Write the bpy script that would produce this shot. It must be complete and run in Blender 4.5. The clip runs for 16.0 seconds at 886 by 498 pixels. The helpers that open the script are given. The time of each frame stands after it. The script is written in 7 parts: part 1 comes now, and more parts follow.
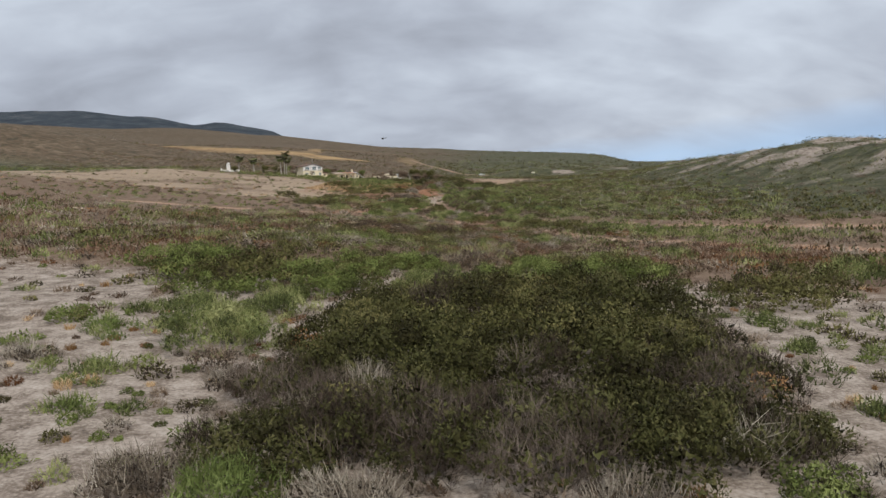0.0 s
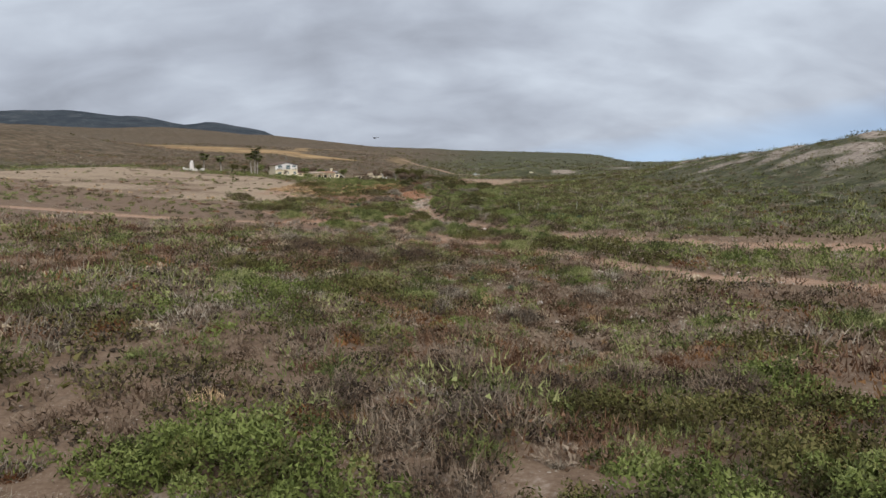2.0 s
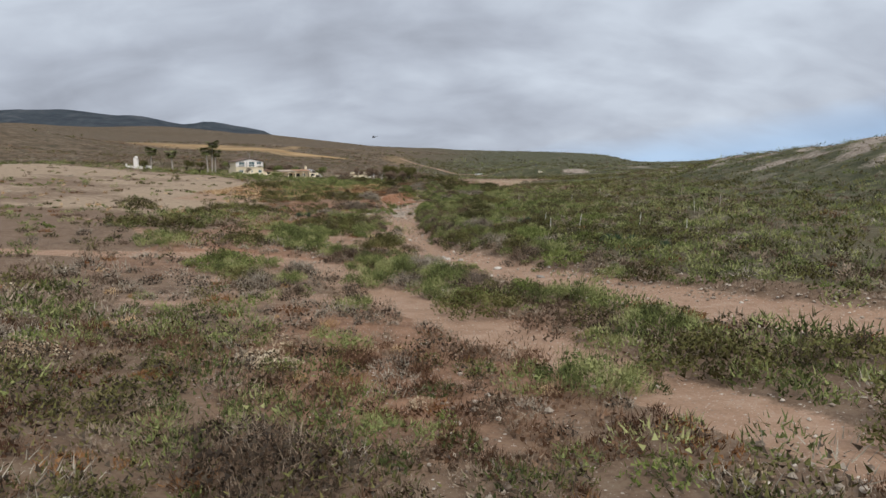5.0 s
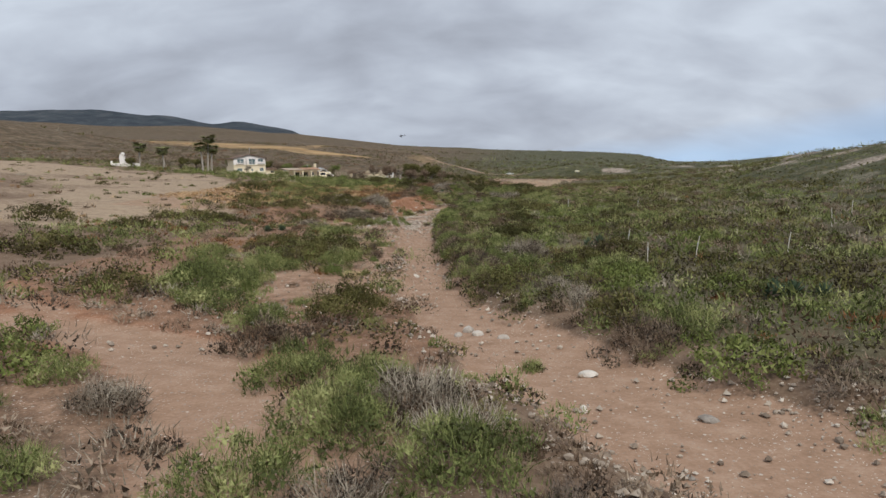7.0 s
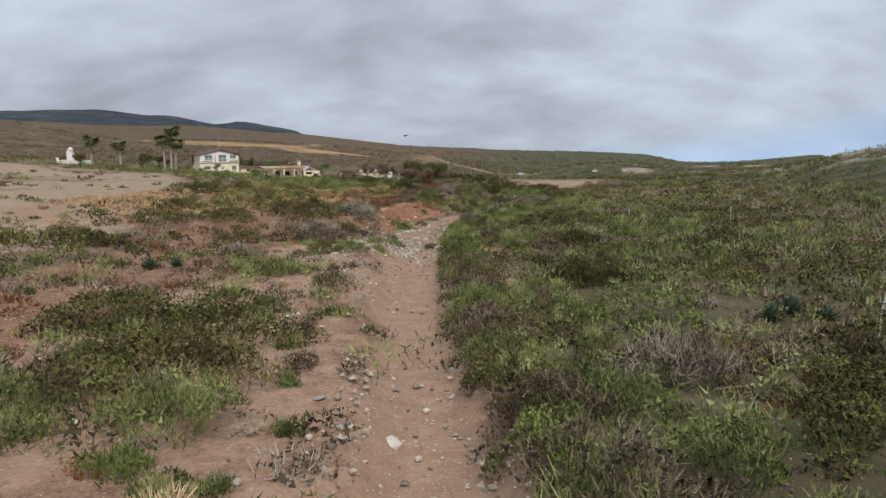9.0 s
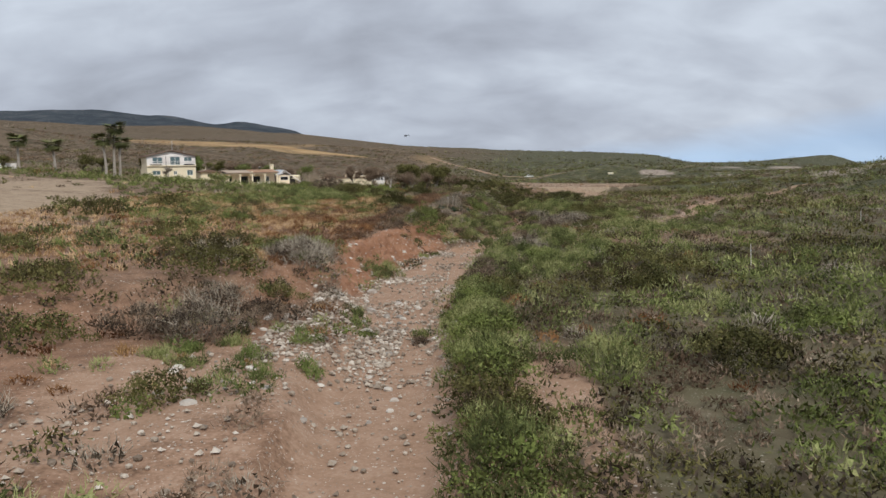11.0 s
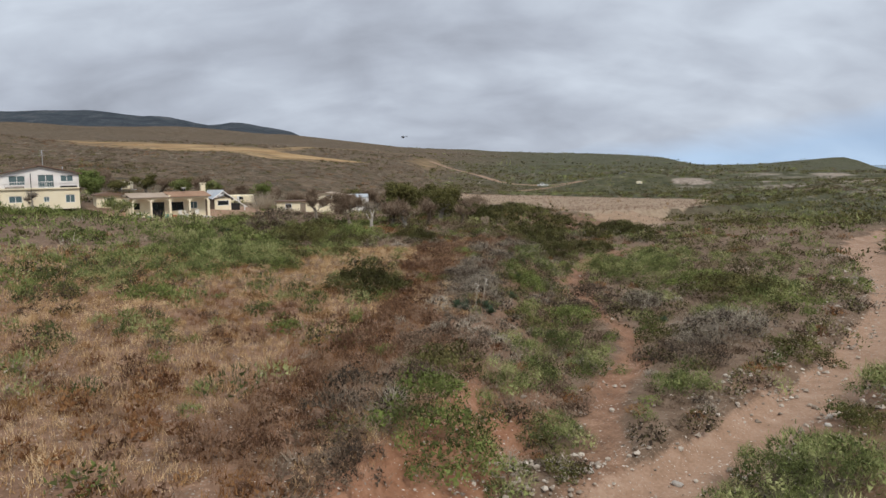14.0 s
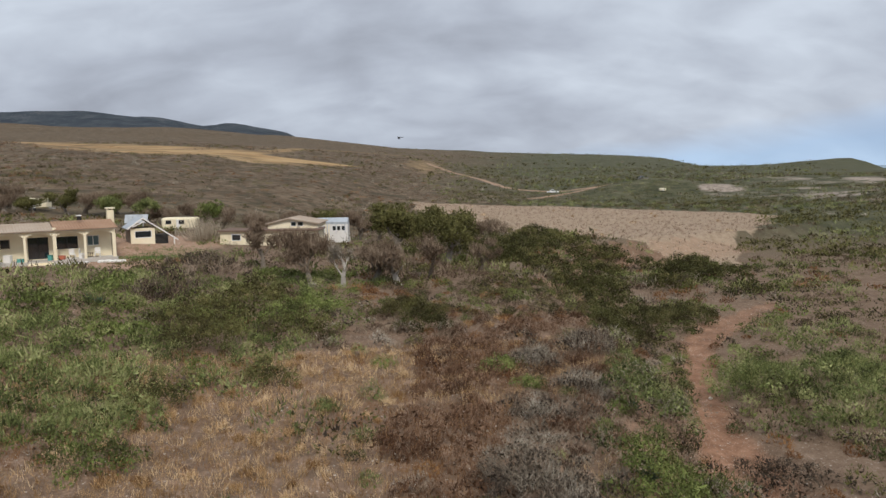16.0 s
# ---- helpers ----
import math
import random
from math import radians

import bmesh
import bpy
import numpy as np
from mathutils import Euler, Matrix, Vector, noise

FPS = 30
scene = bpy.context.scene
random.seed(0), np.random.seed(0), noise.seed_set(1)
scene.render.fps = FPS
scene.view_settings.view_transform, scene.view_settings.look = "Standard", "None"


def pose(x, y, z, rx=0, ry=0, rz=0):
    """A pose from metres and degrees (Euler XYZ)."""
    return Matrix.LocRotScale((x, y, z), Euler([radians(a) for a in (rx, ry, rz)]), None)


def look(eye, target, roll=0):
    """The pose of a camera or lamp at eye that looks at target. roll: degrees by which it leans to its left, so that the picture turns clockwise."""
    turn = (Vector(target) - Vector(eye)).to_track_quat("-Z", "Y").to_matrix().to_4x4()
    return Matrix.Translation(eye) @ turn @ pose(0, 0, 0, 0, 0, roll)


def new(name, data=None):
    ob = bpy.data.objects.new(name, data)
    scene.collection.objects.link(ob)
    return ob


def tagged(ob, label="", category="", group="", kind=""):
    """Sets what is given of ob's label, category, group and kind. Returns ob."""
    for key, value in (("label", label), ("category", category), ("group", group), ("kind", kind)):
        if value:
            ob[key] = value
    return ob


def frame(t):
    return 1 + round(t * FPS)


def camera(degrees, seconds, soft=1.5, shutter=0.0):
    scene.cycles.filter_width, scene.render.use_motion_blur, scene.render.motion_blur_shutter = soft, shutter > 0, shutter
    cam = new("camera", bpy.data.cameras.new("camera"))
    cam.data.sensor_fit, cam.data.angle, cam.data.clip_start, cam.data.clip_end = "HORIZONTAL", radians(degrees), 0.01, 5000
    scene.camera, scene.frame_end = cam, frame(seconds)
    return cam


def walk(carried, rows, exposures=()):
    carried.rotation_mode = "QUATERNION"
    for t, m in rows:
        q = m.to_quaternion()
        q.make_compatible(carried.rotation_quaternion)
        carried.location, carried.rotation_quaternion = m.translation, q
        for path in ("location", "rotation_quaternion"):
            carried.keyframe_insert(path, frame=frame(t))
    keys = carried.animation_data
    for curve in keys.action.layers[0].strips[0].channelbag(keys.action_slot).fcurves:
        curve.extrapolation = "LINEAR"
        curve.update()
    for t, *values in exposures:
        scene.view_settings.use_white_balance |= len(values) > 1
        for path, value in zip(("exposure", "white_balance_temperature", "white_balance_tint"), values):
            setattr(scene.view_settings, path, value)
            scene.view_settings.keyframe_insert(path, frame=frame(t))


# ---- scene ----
cam = camera(59.7, 16.0)
METRES, EYE, TILT, LEAN, TURN = 300.0, 9.0, 0.0, 0.0, 0.0
ROWS = [
    (0.0, 0.0, 0.0, 0.0, -0.12, -6.13, 1.14),
    (0.5, 0.0018, 0.036, -0.0008, -0.23, -6.13, 1.15),
    (1.0, 0.0033, 0.0676, -0.0014, -0.33, -6.11, 1.15),
    (1.5, 0.0046, 0.1005, -0.0022, -0.46, -6.11, 1.12),
    (2.0, 0.0061, 0.1332, -0.0029, -0.56, -6.1, 1.08),
    (2.5, 0.0077, 0.1656, -0.0035, -0.7, -6.1, 1.07),
    (3.0, 0.0093, 0.198, -0.0041, -0.78, -6.09, 1.07),
    (3.5, 0.0107, 0.2302, -0.0049, -0.86, -6.09, 1.06),
    (4.0, 0.0121, 0.2622, -0.0058, -0.95, -6.08, 1.05),
    (6.5, 0.0169, 0.4138, -0.0088, 1.33, -6.02, 1.03),
    (7.0, 0.0161, 0.4455, -0.0094, 1.74, -6.01, 1.02),
    (7.5, 0.0148, 0.477, -0.0099, 1.92, -6.0, 1.03),
    (8.0, 0.0132, 0.5088, -0.0105, 2.06, -5.98, 0.99),
    (8.5, 0.0116, 0.5405, -0.0111, 2.08, -5.96, 0.97),
    (9.0, 0.0103, 0.5721, -0.0117, 2.08, -5.95, 0.98),
    (11.5, 0.0039, 0.7234, -0.007, 2.19, -5.93, 1.01),
    (12.0, 0.002, 0.7542, -0.0053, 2.17, -5.93, 1.0),
    (12.5, -0.0, 0.7851, -0.0034, 2.17, -5.93, 0.98),
    (13.0, -0.0022, 0.8159, -0.0014, 2.13, -5.91, 0.97),
    (13.5, -0.0043, 0.8466, 0.0005, 2.07, -5.92, 0.93),
    (14.0, -0.0065, 0.8769, 0.0023, 2.02, -5.87, 0.99),
    (14.5, -0.0084, 0.9072, 0.0042, 1.98, -5.86, 1.07),
    (15.0, -0.0105, 0.9376, 0.006, 1.92, -5.86, 1.03),
    (15.5, -0.0127, 0.968, 0.0079, 1.83, -5.87, 1.02),
    (16.0, -0.0149, 0.998, 0.0091, 1.77, -5.84, 1.07),
]
walk(cam, [(t, pose(0, 0, EYE, TILT, LEAN, TURN) @ pose(METRES * x, METRES * y, METRES * z, 90 + pitch, roll, yaw)) for t, x, y, z, yaw, pitch, roll in ROWS])

# ---- world, sun, exposure ----
SUN_ELEVATION, SUN_AZIMUTH = radians(46), radians(160)


def nodes_of(tree):
    tree.nodes.clear()

    def add(kind, **settings):
        n = tree.nodes.new(kind)
        for key, value in settings.items():
            if key == "inputs":
                for k, v in value.items():
                    n.inputs[k].default_value = v
            elif key == "operation":
                n.operation = value
            elif key == "blend":
                n.blend_type = value
            elif key == "data":
                n.data_type = value
            elif key == "attribute":
                n.attribute_name = value
        return n

    def link(a, b):
        tree.links.new(a, b)

    return add, link


def make_world():
    world = bpy.data.worlds.new("world")
    scene.world = world
    world.use_nodes = True
    add, link = nodes_of(world.node_tree)

    def maths(op, a, b=None, clamp=False):
        n = add("ShaderNodeMath", operation=op)
        n.use_clamp = clamp
        for i, v in enumerate((a, b)):
            if v is None:
                continue
            if isinstance(v, (int, float)):
                n.inputs[i].default_value = v
            else:
                link(v, n.inputs[i])
        return n.outputs[0]

    coord = add("ShaderNodeTexCoord").outputs["Generated"]
    split = add("ShaderNodeSeparateXYZ")
    link(coord, split.inputs[0])
    dx, dy, dz = split.outputs
    up = maths("ADD", maths("MAXIMUM", dz, 0.0), 0.5)
    flat = add("ShaderNodeCombineXYZ")
    link(maths("DIVIDE", dx, up), flat.inputs[0])
    link(maths("DIVIDE", dy, up), flat.inputs[1])

    def clouds(scale, detail, rough, shift):
        m = add("ShaderNodeMapping")
        m.inputs["Location"].default_value = shift
        m.inputs["Scale"].default_value = (0.75, 1.15, 1.0)
        link(flat.outputs[0], m.inputs[0])
        n = add("ShaderNodeTexNoise", inputs={"Scale": scale, "Detail": detail, "Roughness": rough, "Distortion": 0.35})
        link(m.outputs[0], n.inputs[0])
        return n.outputs[0]

    big, small = clouds(2.2, 4.0, 0.5, (3.1, 7.7, 0)), clouds(7.5, 5.0, 0.5, (1.3, 0.4, 0))
    # the deck thins out seaward, low over the right-hand horizon
    sea_side = maths("MULTIPLY", maths("ADD", dx, -0.02), 1.6, True)
    cover = maths("ADD", maths("MULTIPLY", big, 0.64), maths("MULTIPLY", small, 0.36))
    lift = maths("ADD", cover, maths("MULTIPLY", sea_side, 0.10))
    lift = maths("ADD", lift, maths("MULTIPLY", maths("ADD", dz, -0.11), 0.33))
    ramp = add("ShaderNodeValToRGB")
    link(lift, ramp.inputs[0])
    ramp.color_ramp.elements[0].position, ramp.color_ramp.elements[0].color = 0.34, (0.335, 0.365, 0.43, 1)
    ramp.color_ramp.elements[1].position, ramp.color_ramp.elements[1].color = 0.68, (0.62, 0.685, 0.78, 1)
    mid = ramp.color_ramp.elements.new(0.50)
    mid.color = (0.455, 0.50, 0.585, 1)
    sky = add("ShaderNodeTexSky")
    sky.sky_type, sky.sun_disc = "NISHITA", False
    sky.sun_elevation, sky.sun_rotation = SUN_ELEVATION, SUN_AZIMUTH
    sky.dust_density, sky.ozone_density = 0.2, 1.2
    clear = add("ShaderNodeVectorMath", operation="SCALE")
    raised = add("ShaderNodeCombineXYZ")
    link(dx, raised.inputs[0])
    link(dy, raised.inputs[1])
    link(maths("ADD", maths("MAXIMUM", dz, 0.0), 0.20), raised.inputs[2])
    link(raised.outputs[0], sky.inputs[0])
    link(sky.outputs[0], clear.inputs[0])
    clear.inputs["Scale"].default_value = 0.15
    brim = maths("ADD", maths("MULTIPLY", maths("ADD", dx, -0.18), 0.135), 0.012)
    brim = maths("ADD", brim, maths("MULTIPLY", maths("ADD", small, -0.5), 0.03))
    gap = maths("MULTIPLY", maths("ADD", maths("MULTIPLY", maths("SUBTRACT", brim, dz), 26.0), 0.5, True), 0.60)
    mix = add("ShaderNodeMix", data="RGBA")
    link(gap, mix.inputs[0])
    link(ramp.outputs[0], mix.inputs["A"])
    link(clear.outputs[0], mix.inputs["B"])
    for i in mix.inputs:
        if i.type == "RGBA" and not i.is_linked:
            i.default_value = (0.5, 0.5, 0.5, 1)
    bg = add("ShaderNodeBackground", inputs={"Strength": 1.0})
    colour_in = [o for o in mix.outputs if o.type == "RGBA"][0]
    link(colour_in, bg.inputs[0])
    out = add("ShaderNodeOutputWorld")
    link(bg.outputs[0], out.inputs[0])


make_world()
sun = new("sun", bpy.data.lights.new("sun", "SUN"))
sun.data.energy, sun.data.angle, sun.data.color = 2.5, radians(12), (1.0, 0.95, 0.88)
sun_from = Vector((math.sin(SUN_AZIMUTH) * math.cos(SUN_ELEVATION), math.cos(SUN_AZIMUTH) * math.cos(SUN_ELEVATION), math.sin(SUN_ELEVATION)))
sun.matrix_world = look((0, 0, 200), Vector((0, 0, 200)) - sun_from)
scene.view_settings.exposure = 0.0


# ---- materials ----
def material(name, colours, scale=3.0, rough=0.9, bump=0.3, fine=40.0, metal=0.0, island=0.0, per_object=0.0, spec=0.3, patch=0.35, patch_scale=0.25, depth=0.02, tight=0.28, gain=1.0, tone=0.0):
    """Two scales of noise over a ramp of colours, with fine relief."""
    mat = bpy.data.materials.new(name)
    mat.use_nodes = True
    add, link = nodes_of(mat.node_tree)
    pos = add("ShaderNodeNewGeometry")
    n1 = add("ShaderNodeTexNoise", inputs={"Scale": scale, "Detail": 5.0, "Roughness": 0.65})
    n2 = add("ShaderNodeTexNoise", inputs={"Scale": patch_scale, "Detail": 3.0, "Roughness": 0.5})
    n3 = add("ShaderNodeTexNoise", inputs={"Scale": fine, "Detail": 3.0})
    for n in (n1, n2, n3):
        link(pos.outputs["Position"], n.inputs[0])

    def madd(a, k, b):
        n = add("ShaderNodeMath", operation="MULTIPLY_ADD")
        link(a, n.inputs[0])
        n.inputs[1].default_value = k
        if isinstance(b, float):
            n.inputs[2].default_value = b
        else:
            link(b, n.inputs[2])
        return n.outputs[0]

    v = madd(n1.outputs[0], gain * (1.0 - patch), -0.5 * gain * (1.0 - patch) + 0.5 - 0.5 * patch * 1.6 - 0.5 * island - 0.5 * per_object)
    v = madd(n2.outputs[0], patch * 1.6, v)
    if island:
        v = madd(pos.outputs["Random Per Island"], island, v)
    if tone:
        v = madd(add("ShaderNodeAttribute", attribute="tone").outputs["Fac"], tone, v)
    if per_object:
        v = madd(add("ShaderNodeObjectInfo").outputs["Random"], per_object, v)
    ramp = add("ShaderNodeValToRGB")
    link(v, ramp.inputs[0])
    e = ramp.color_ramp.elements
    e[0].position, e[1].position = 0.5 - tight, 0.5 + tight
    e[0].color, e[1].color = (*colours[0], 1), (*colours[-1], 1)
    for i, c in enumerate(colours[1:-1]):
        e.new(0.5 - tight + 2 * tight * (i + 1) / (len(colours) - 1)).color = (*c, 1)
    b = add("ShaderNodeBsdfPrincipled", inputs={"Roughness": rough, "Metallic": metal, "Specular IOR Level": spec})
    link(ramp.outputs[0], b.inputs["Base Color"])
    if bump:
        bp = add("ShaderNodeBump", inputs={"Strength": bump, "Distance": depth})
        link(n3.outputs[0], bp.inputs["Height"])
        link(bp.outputs[0], b.inputs["Normal"])
    out = add("ShaderNodeOutputMaterial")
    link(b.outputs[0], out.inputs[0])
    return mat


def glass_material(name, tint):
    mat = bpy.data.materials.new(name)
    mat.use_nodes = True
    add, link = nodes_of(mat.node_tree)
    b = add("ShaderNodeBsdfPrincipled", inputs={"Roughness": 0.06, "Base Color": (*tint, 1), "Specular IOR Level": 0.9})
    n = add("ShaderNodeTexNoise", inputs={"Scale": 1.5})
    bp = add("ShaderNodeBump", inputs={"Strength": 0.08, "Distance": 0.02})
    link(n.outputs[0], bp.inputs["Height"])
    link(bp.outputs[0], b.inputs["Normal"])
    out = add("ShaderNodeOutputMaterial")
    link(b.outputs[0], out.inputs[0])
    return mat


def plant(name, colours, **k):
    k = {"scale": 17.0, "bump": 0.0, "gain": 1.8, "island": 0.26, "tight": 0.23, "patch": 0.50, "patch_scale": 0.5, "tone": 0.17, "spec": 0.15, "rough": 0.85, **k}
    return material(name, colours, **k)


M = {
    "olive": plant("olive_leaf", [(0.048, 0.039, 0.016), (0.076, 0.071, 0.023), (0.112, 0.110, 0.036), (0.162, 0.143, 0.056)]),
    "sage": plant("sage_leaf", [(0.058, 0.068, 0.023), (0.122, 0.143, 0.047), (0.200, 0.224, 0.080), (0.315, 0.318, 0.140)]),
    "brown": plant("dry_brown_twig", [(0.078, 0.051, 0.033), (0.142, 0.098, 0.066), (0.212, 0.156, 0.110), (0.310, 0.245, 0.182)]),
    "russet": plant("russet_twig", [(0.070, 0.036, 0.020), (0.118, 0.064, 0.036), (0.172, 0.100, 0.060), (0.245, 0.158, 0.105)]),
    "rust": plant("rusty_seedhead", [(0.097, 0.042, 0.018), (0.162, 0.074, 0.029), (0.221, 0.110, 0.046), (0.292, 0.164, 0.076)]),
    "green": plant("fresh_green_leaf", [(0.061, 0.066, 0.022), (0.100, 0.123, 0.033), (0.148, 0.181, 0.048), (0.201, 0.224, 0.076)]),
    "grey": plant("dead_grey_twig", [(0.118, 0.092, 0.068), (0.205, 0.170, 0.130), (0.305, 0.262, 0.206), (0.420, 0.374, 0.300)]),
    "straw": plant("dry_grass", [(0.160, 0.084, 0.032), (0.310, 0.182, 0.078), (0.470, 0.312, 0.160), (0.640, 0.475, 0.290)]),
    "flower": plant("buckwheat_flower", [(0.270, 0.180, 0.113), (0.396, 0.306, 0.203), (0.504, 0.423, 0.308)]),
    # darker copy of the bare brown twig, thicket shade painted into its colour
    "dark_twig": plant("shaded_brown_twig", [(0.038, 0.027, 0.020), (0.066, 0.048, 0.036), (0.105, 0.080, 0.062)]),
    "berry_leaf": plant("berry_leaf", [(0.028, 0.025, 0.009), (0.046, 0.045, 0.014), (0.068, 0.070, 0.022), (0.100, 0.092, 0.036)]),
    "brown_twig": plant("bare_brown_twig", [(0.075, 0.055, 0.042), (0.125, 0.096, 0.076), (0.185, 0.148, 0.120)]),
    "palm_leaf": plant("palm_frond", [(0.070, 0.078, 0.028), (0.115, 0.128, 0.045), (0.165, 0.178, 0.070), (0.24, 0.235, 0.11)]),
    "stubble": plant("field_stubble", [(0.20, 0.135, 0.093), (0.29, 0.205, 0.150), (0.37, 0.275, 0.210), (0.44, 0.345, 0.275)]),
    # twigs inside shrubs, their brown darkened to paint in the inner shade
    "litter": plant("shaded_inner_twig", [(0.036, 0.026, 0.019), (0.067, 0.051, 0.035), (0.103, 0.080, 0.059)]),
    "agave": plant("agave_leaf", [(0.040, 0.060, 0.036), (0.070, 0.105, 0.062), (0.11, 0.155, 0.10)]),
    "fresh": plant("yellow_green_leaf", [(0.085, 0.110, 0.030), (0.135, 0.170, 0.050), (0.195, 0.230, 0.078)]),
    "reed": plant("pale_reed", [(0.26, 0.21, 0.15), (0.38, 0.32, 0.24), (0.48, 0.42, 0.33)]),
    "bark": material("bark", [(0.10, 0.078, 0.06), (0.18, 0.15, 0.12), (0.27, 0.235, 0.20)], scale=5, bump=0.8, fine=25),
    "pale_bark": material("pale_bark", [(0.22, 0.19, 0.16), (0.33, 0.30, 0.26), (0.43, 0.40, 0.36)], scale=5, bump=0.8, fine=25),
    "stone": material("river_stone", [(0.15, 0.114, 0.086), (0.26, 0.210, 0.163), (0.38, 0.322, 0.260), (0.55, 0.490, 0.418)], scale=2, bump=0.5, fine=30, island=0.5, per_object=0.0, patch=0.3),
    "stone_single": material("weathered_stone", [(0.19, 0.166, 0.142), (0.32, 0.286, 0.25), (0.45, 0.405, 0.355), (0.60, 0.555, 0.495)], scale=4, bump=0.6, fine=30, per_object=0.5),
    "cream": material("cream_stucco", [(0.68, 0.58, 0.40), (0.78, 0.69, 0.50), (0.82, 0.745, 0.57)], scale=1.2, bump=0.35, fine=60, patch=0.45),
    "white_stucco": material("white_stucco", [(0.70, 0.65, 0.61), (0.80, 0.765, 0.73), (0.84, 0.815, 0.785)], scale=1.2, bump=0.35, fine=60, patch=0.45),
    "white_paint": material("white_paint", [(0.60, 0.58, 0.54), (0.74, 0.72, 0.69), (0.80, 0.79, 0.77)], scale=4, bump=0.2, rough=0.6),
    "roof_brown": material("brown_shingle", [(0.10, 0.062, 0.045), (0.16, 0.105, 0.078), (0.22, 0.15, 0.11)], scale=3, bump=0.8, fine=12),
    "roof_tile": material("terracotta_tile", [(0.22, 0.12, 0.072), (0.33, 0.20, 0.125), (0.42, 0.29, 0.20)], scale=5, bump=0.6, fine=14),
    "flat_roof": material("gravel_roof", [(0.26, 0.19, 0.14), (0.36, 0.28, 0.21), (0.44, 0.36, 0.29)], scale=3, bump=0.6, fine=20),
    "grey_metal": material("galvanised_sheet", [(0.30, 0.33, 0.36), (0.45, 0.48, 0.51), (0.58, 0.60, 0.62)], scale=2, rough=0.5, metal=0.3, bump=0.3, fine=15),
    "dark": material("dark_void", [(0.012, 0.012, 0.012), (0.03, 0.028, 0.026), (0.05, 0.046, 0.042)], scale=3, bump=0.2),
    "wood": material("weathered_wood", [(0.13, 0.095, 0.068), (0.22, 0.17, 0.125), (0.32, 0.265, 0.205)], scale=6, bump=0.7, fine=30),
    "pole": material("bleached_pole", [(0.42, 0.39, 0.34), (0.56, 0.53, 0.48), (0.66, 0.63, 0.58)], scale=6, bump=0.4),
    "green_paint": material("green_crate", [(0.06, 0.09, 0.075), (0.11, 0.15, 0.13), (0.18, 0.22, 0.20)], scale=3, bump=0.3),
    "teal": material("teal_plastic", [(0.06, 0.24, 0.22), (0.10, 0.34, 0.31), (0.16, 0.42, 0.39)], scale=3, rough=0.5),
    "red_plastic": material("red_plastic", [(0.36, 0.10, 0.06), (0.48, 0.16, 0.10), (0.55, 0.22, 0.15)], scale=3, rough=0.5),
    "car_white": material("car_paint_white", [(0.62, 0.62, 0.61), (0.74, 0.74, 0.73), (0.80, 0.80, 0.79)], scale=1, rough=0.25, bump=0.0, spec=0.5),
    "car_grey": material("car_paint_grey", [(0.16, 0.16, 0.17), (0.22, 0.22, 0.23), (0.28, 0.28, 0.29)], scale=1, rough=0.25, bump=0.0, spec=0.5),
    "tyre": material("tyre_rubber", [(0.015, 0.015, 0.015), (0.025, 0.025, 0.025), (0.04, 0.04, 0.04)], scale=8),
    "concrete": material("concrete", [(0.36, 0.33, 0.29), (0.46, 0.43, 0.385), (0.54, 0.51, 0.47)], scale=2, bump=0.4),
    "white_rock": material("whitewashed_rock", [(0.52, 0.50, 0.46), (0.68, 0.66, 0.62), (0.78, 0.77, 0.74)], scale=3, bump=0.5),
    "lawn": plant("lawn_grass", [(0.06, 0.10, 0.025), (0.09, 0.15, 0.04), (0.13, 0.19, 0.06)]),
    "glass": glass_material("window_glass", (0.10, 0.15, 0.16)),
    "dark_glass": glass_material("dark_glass", (0.02, 0.025, 0.03)),
}


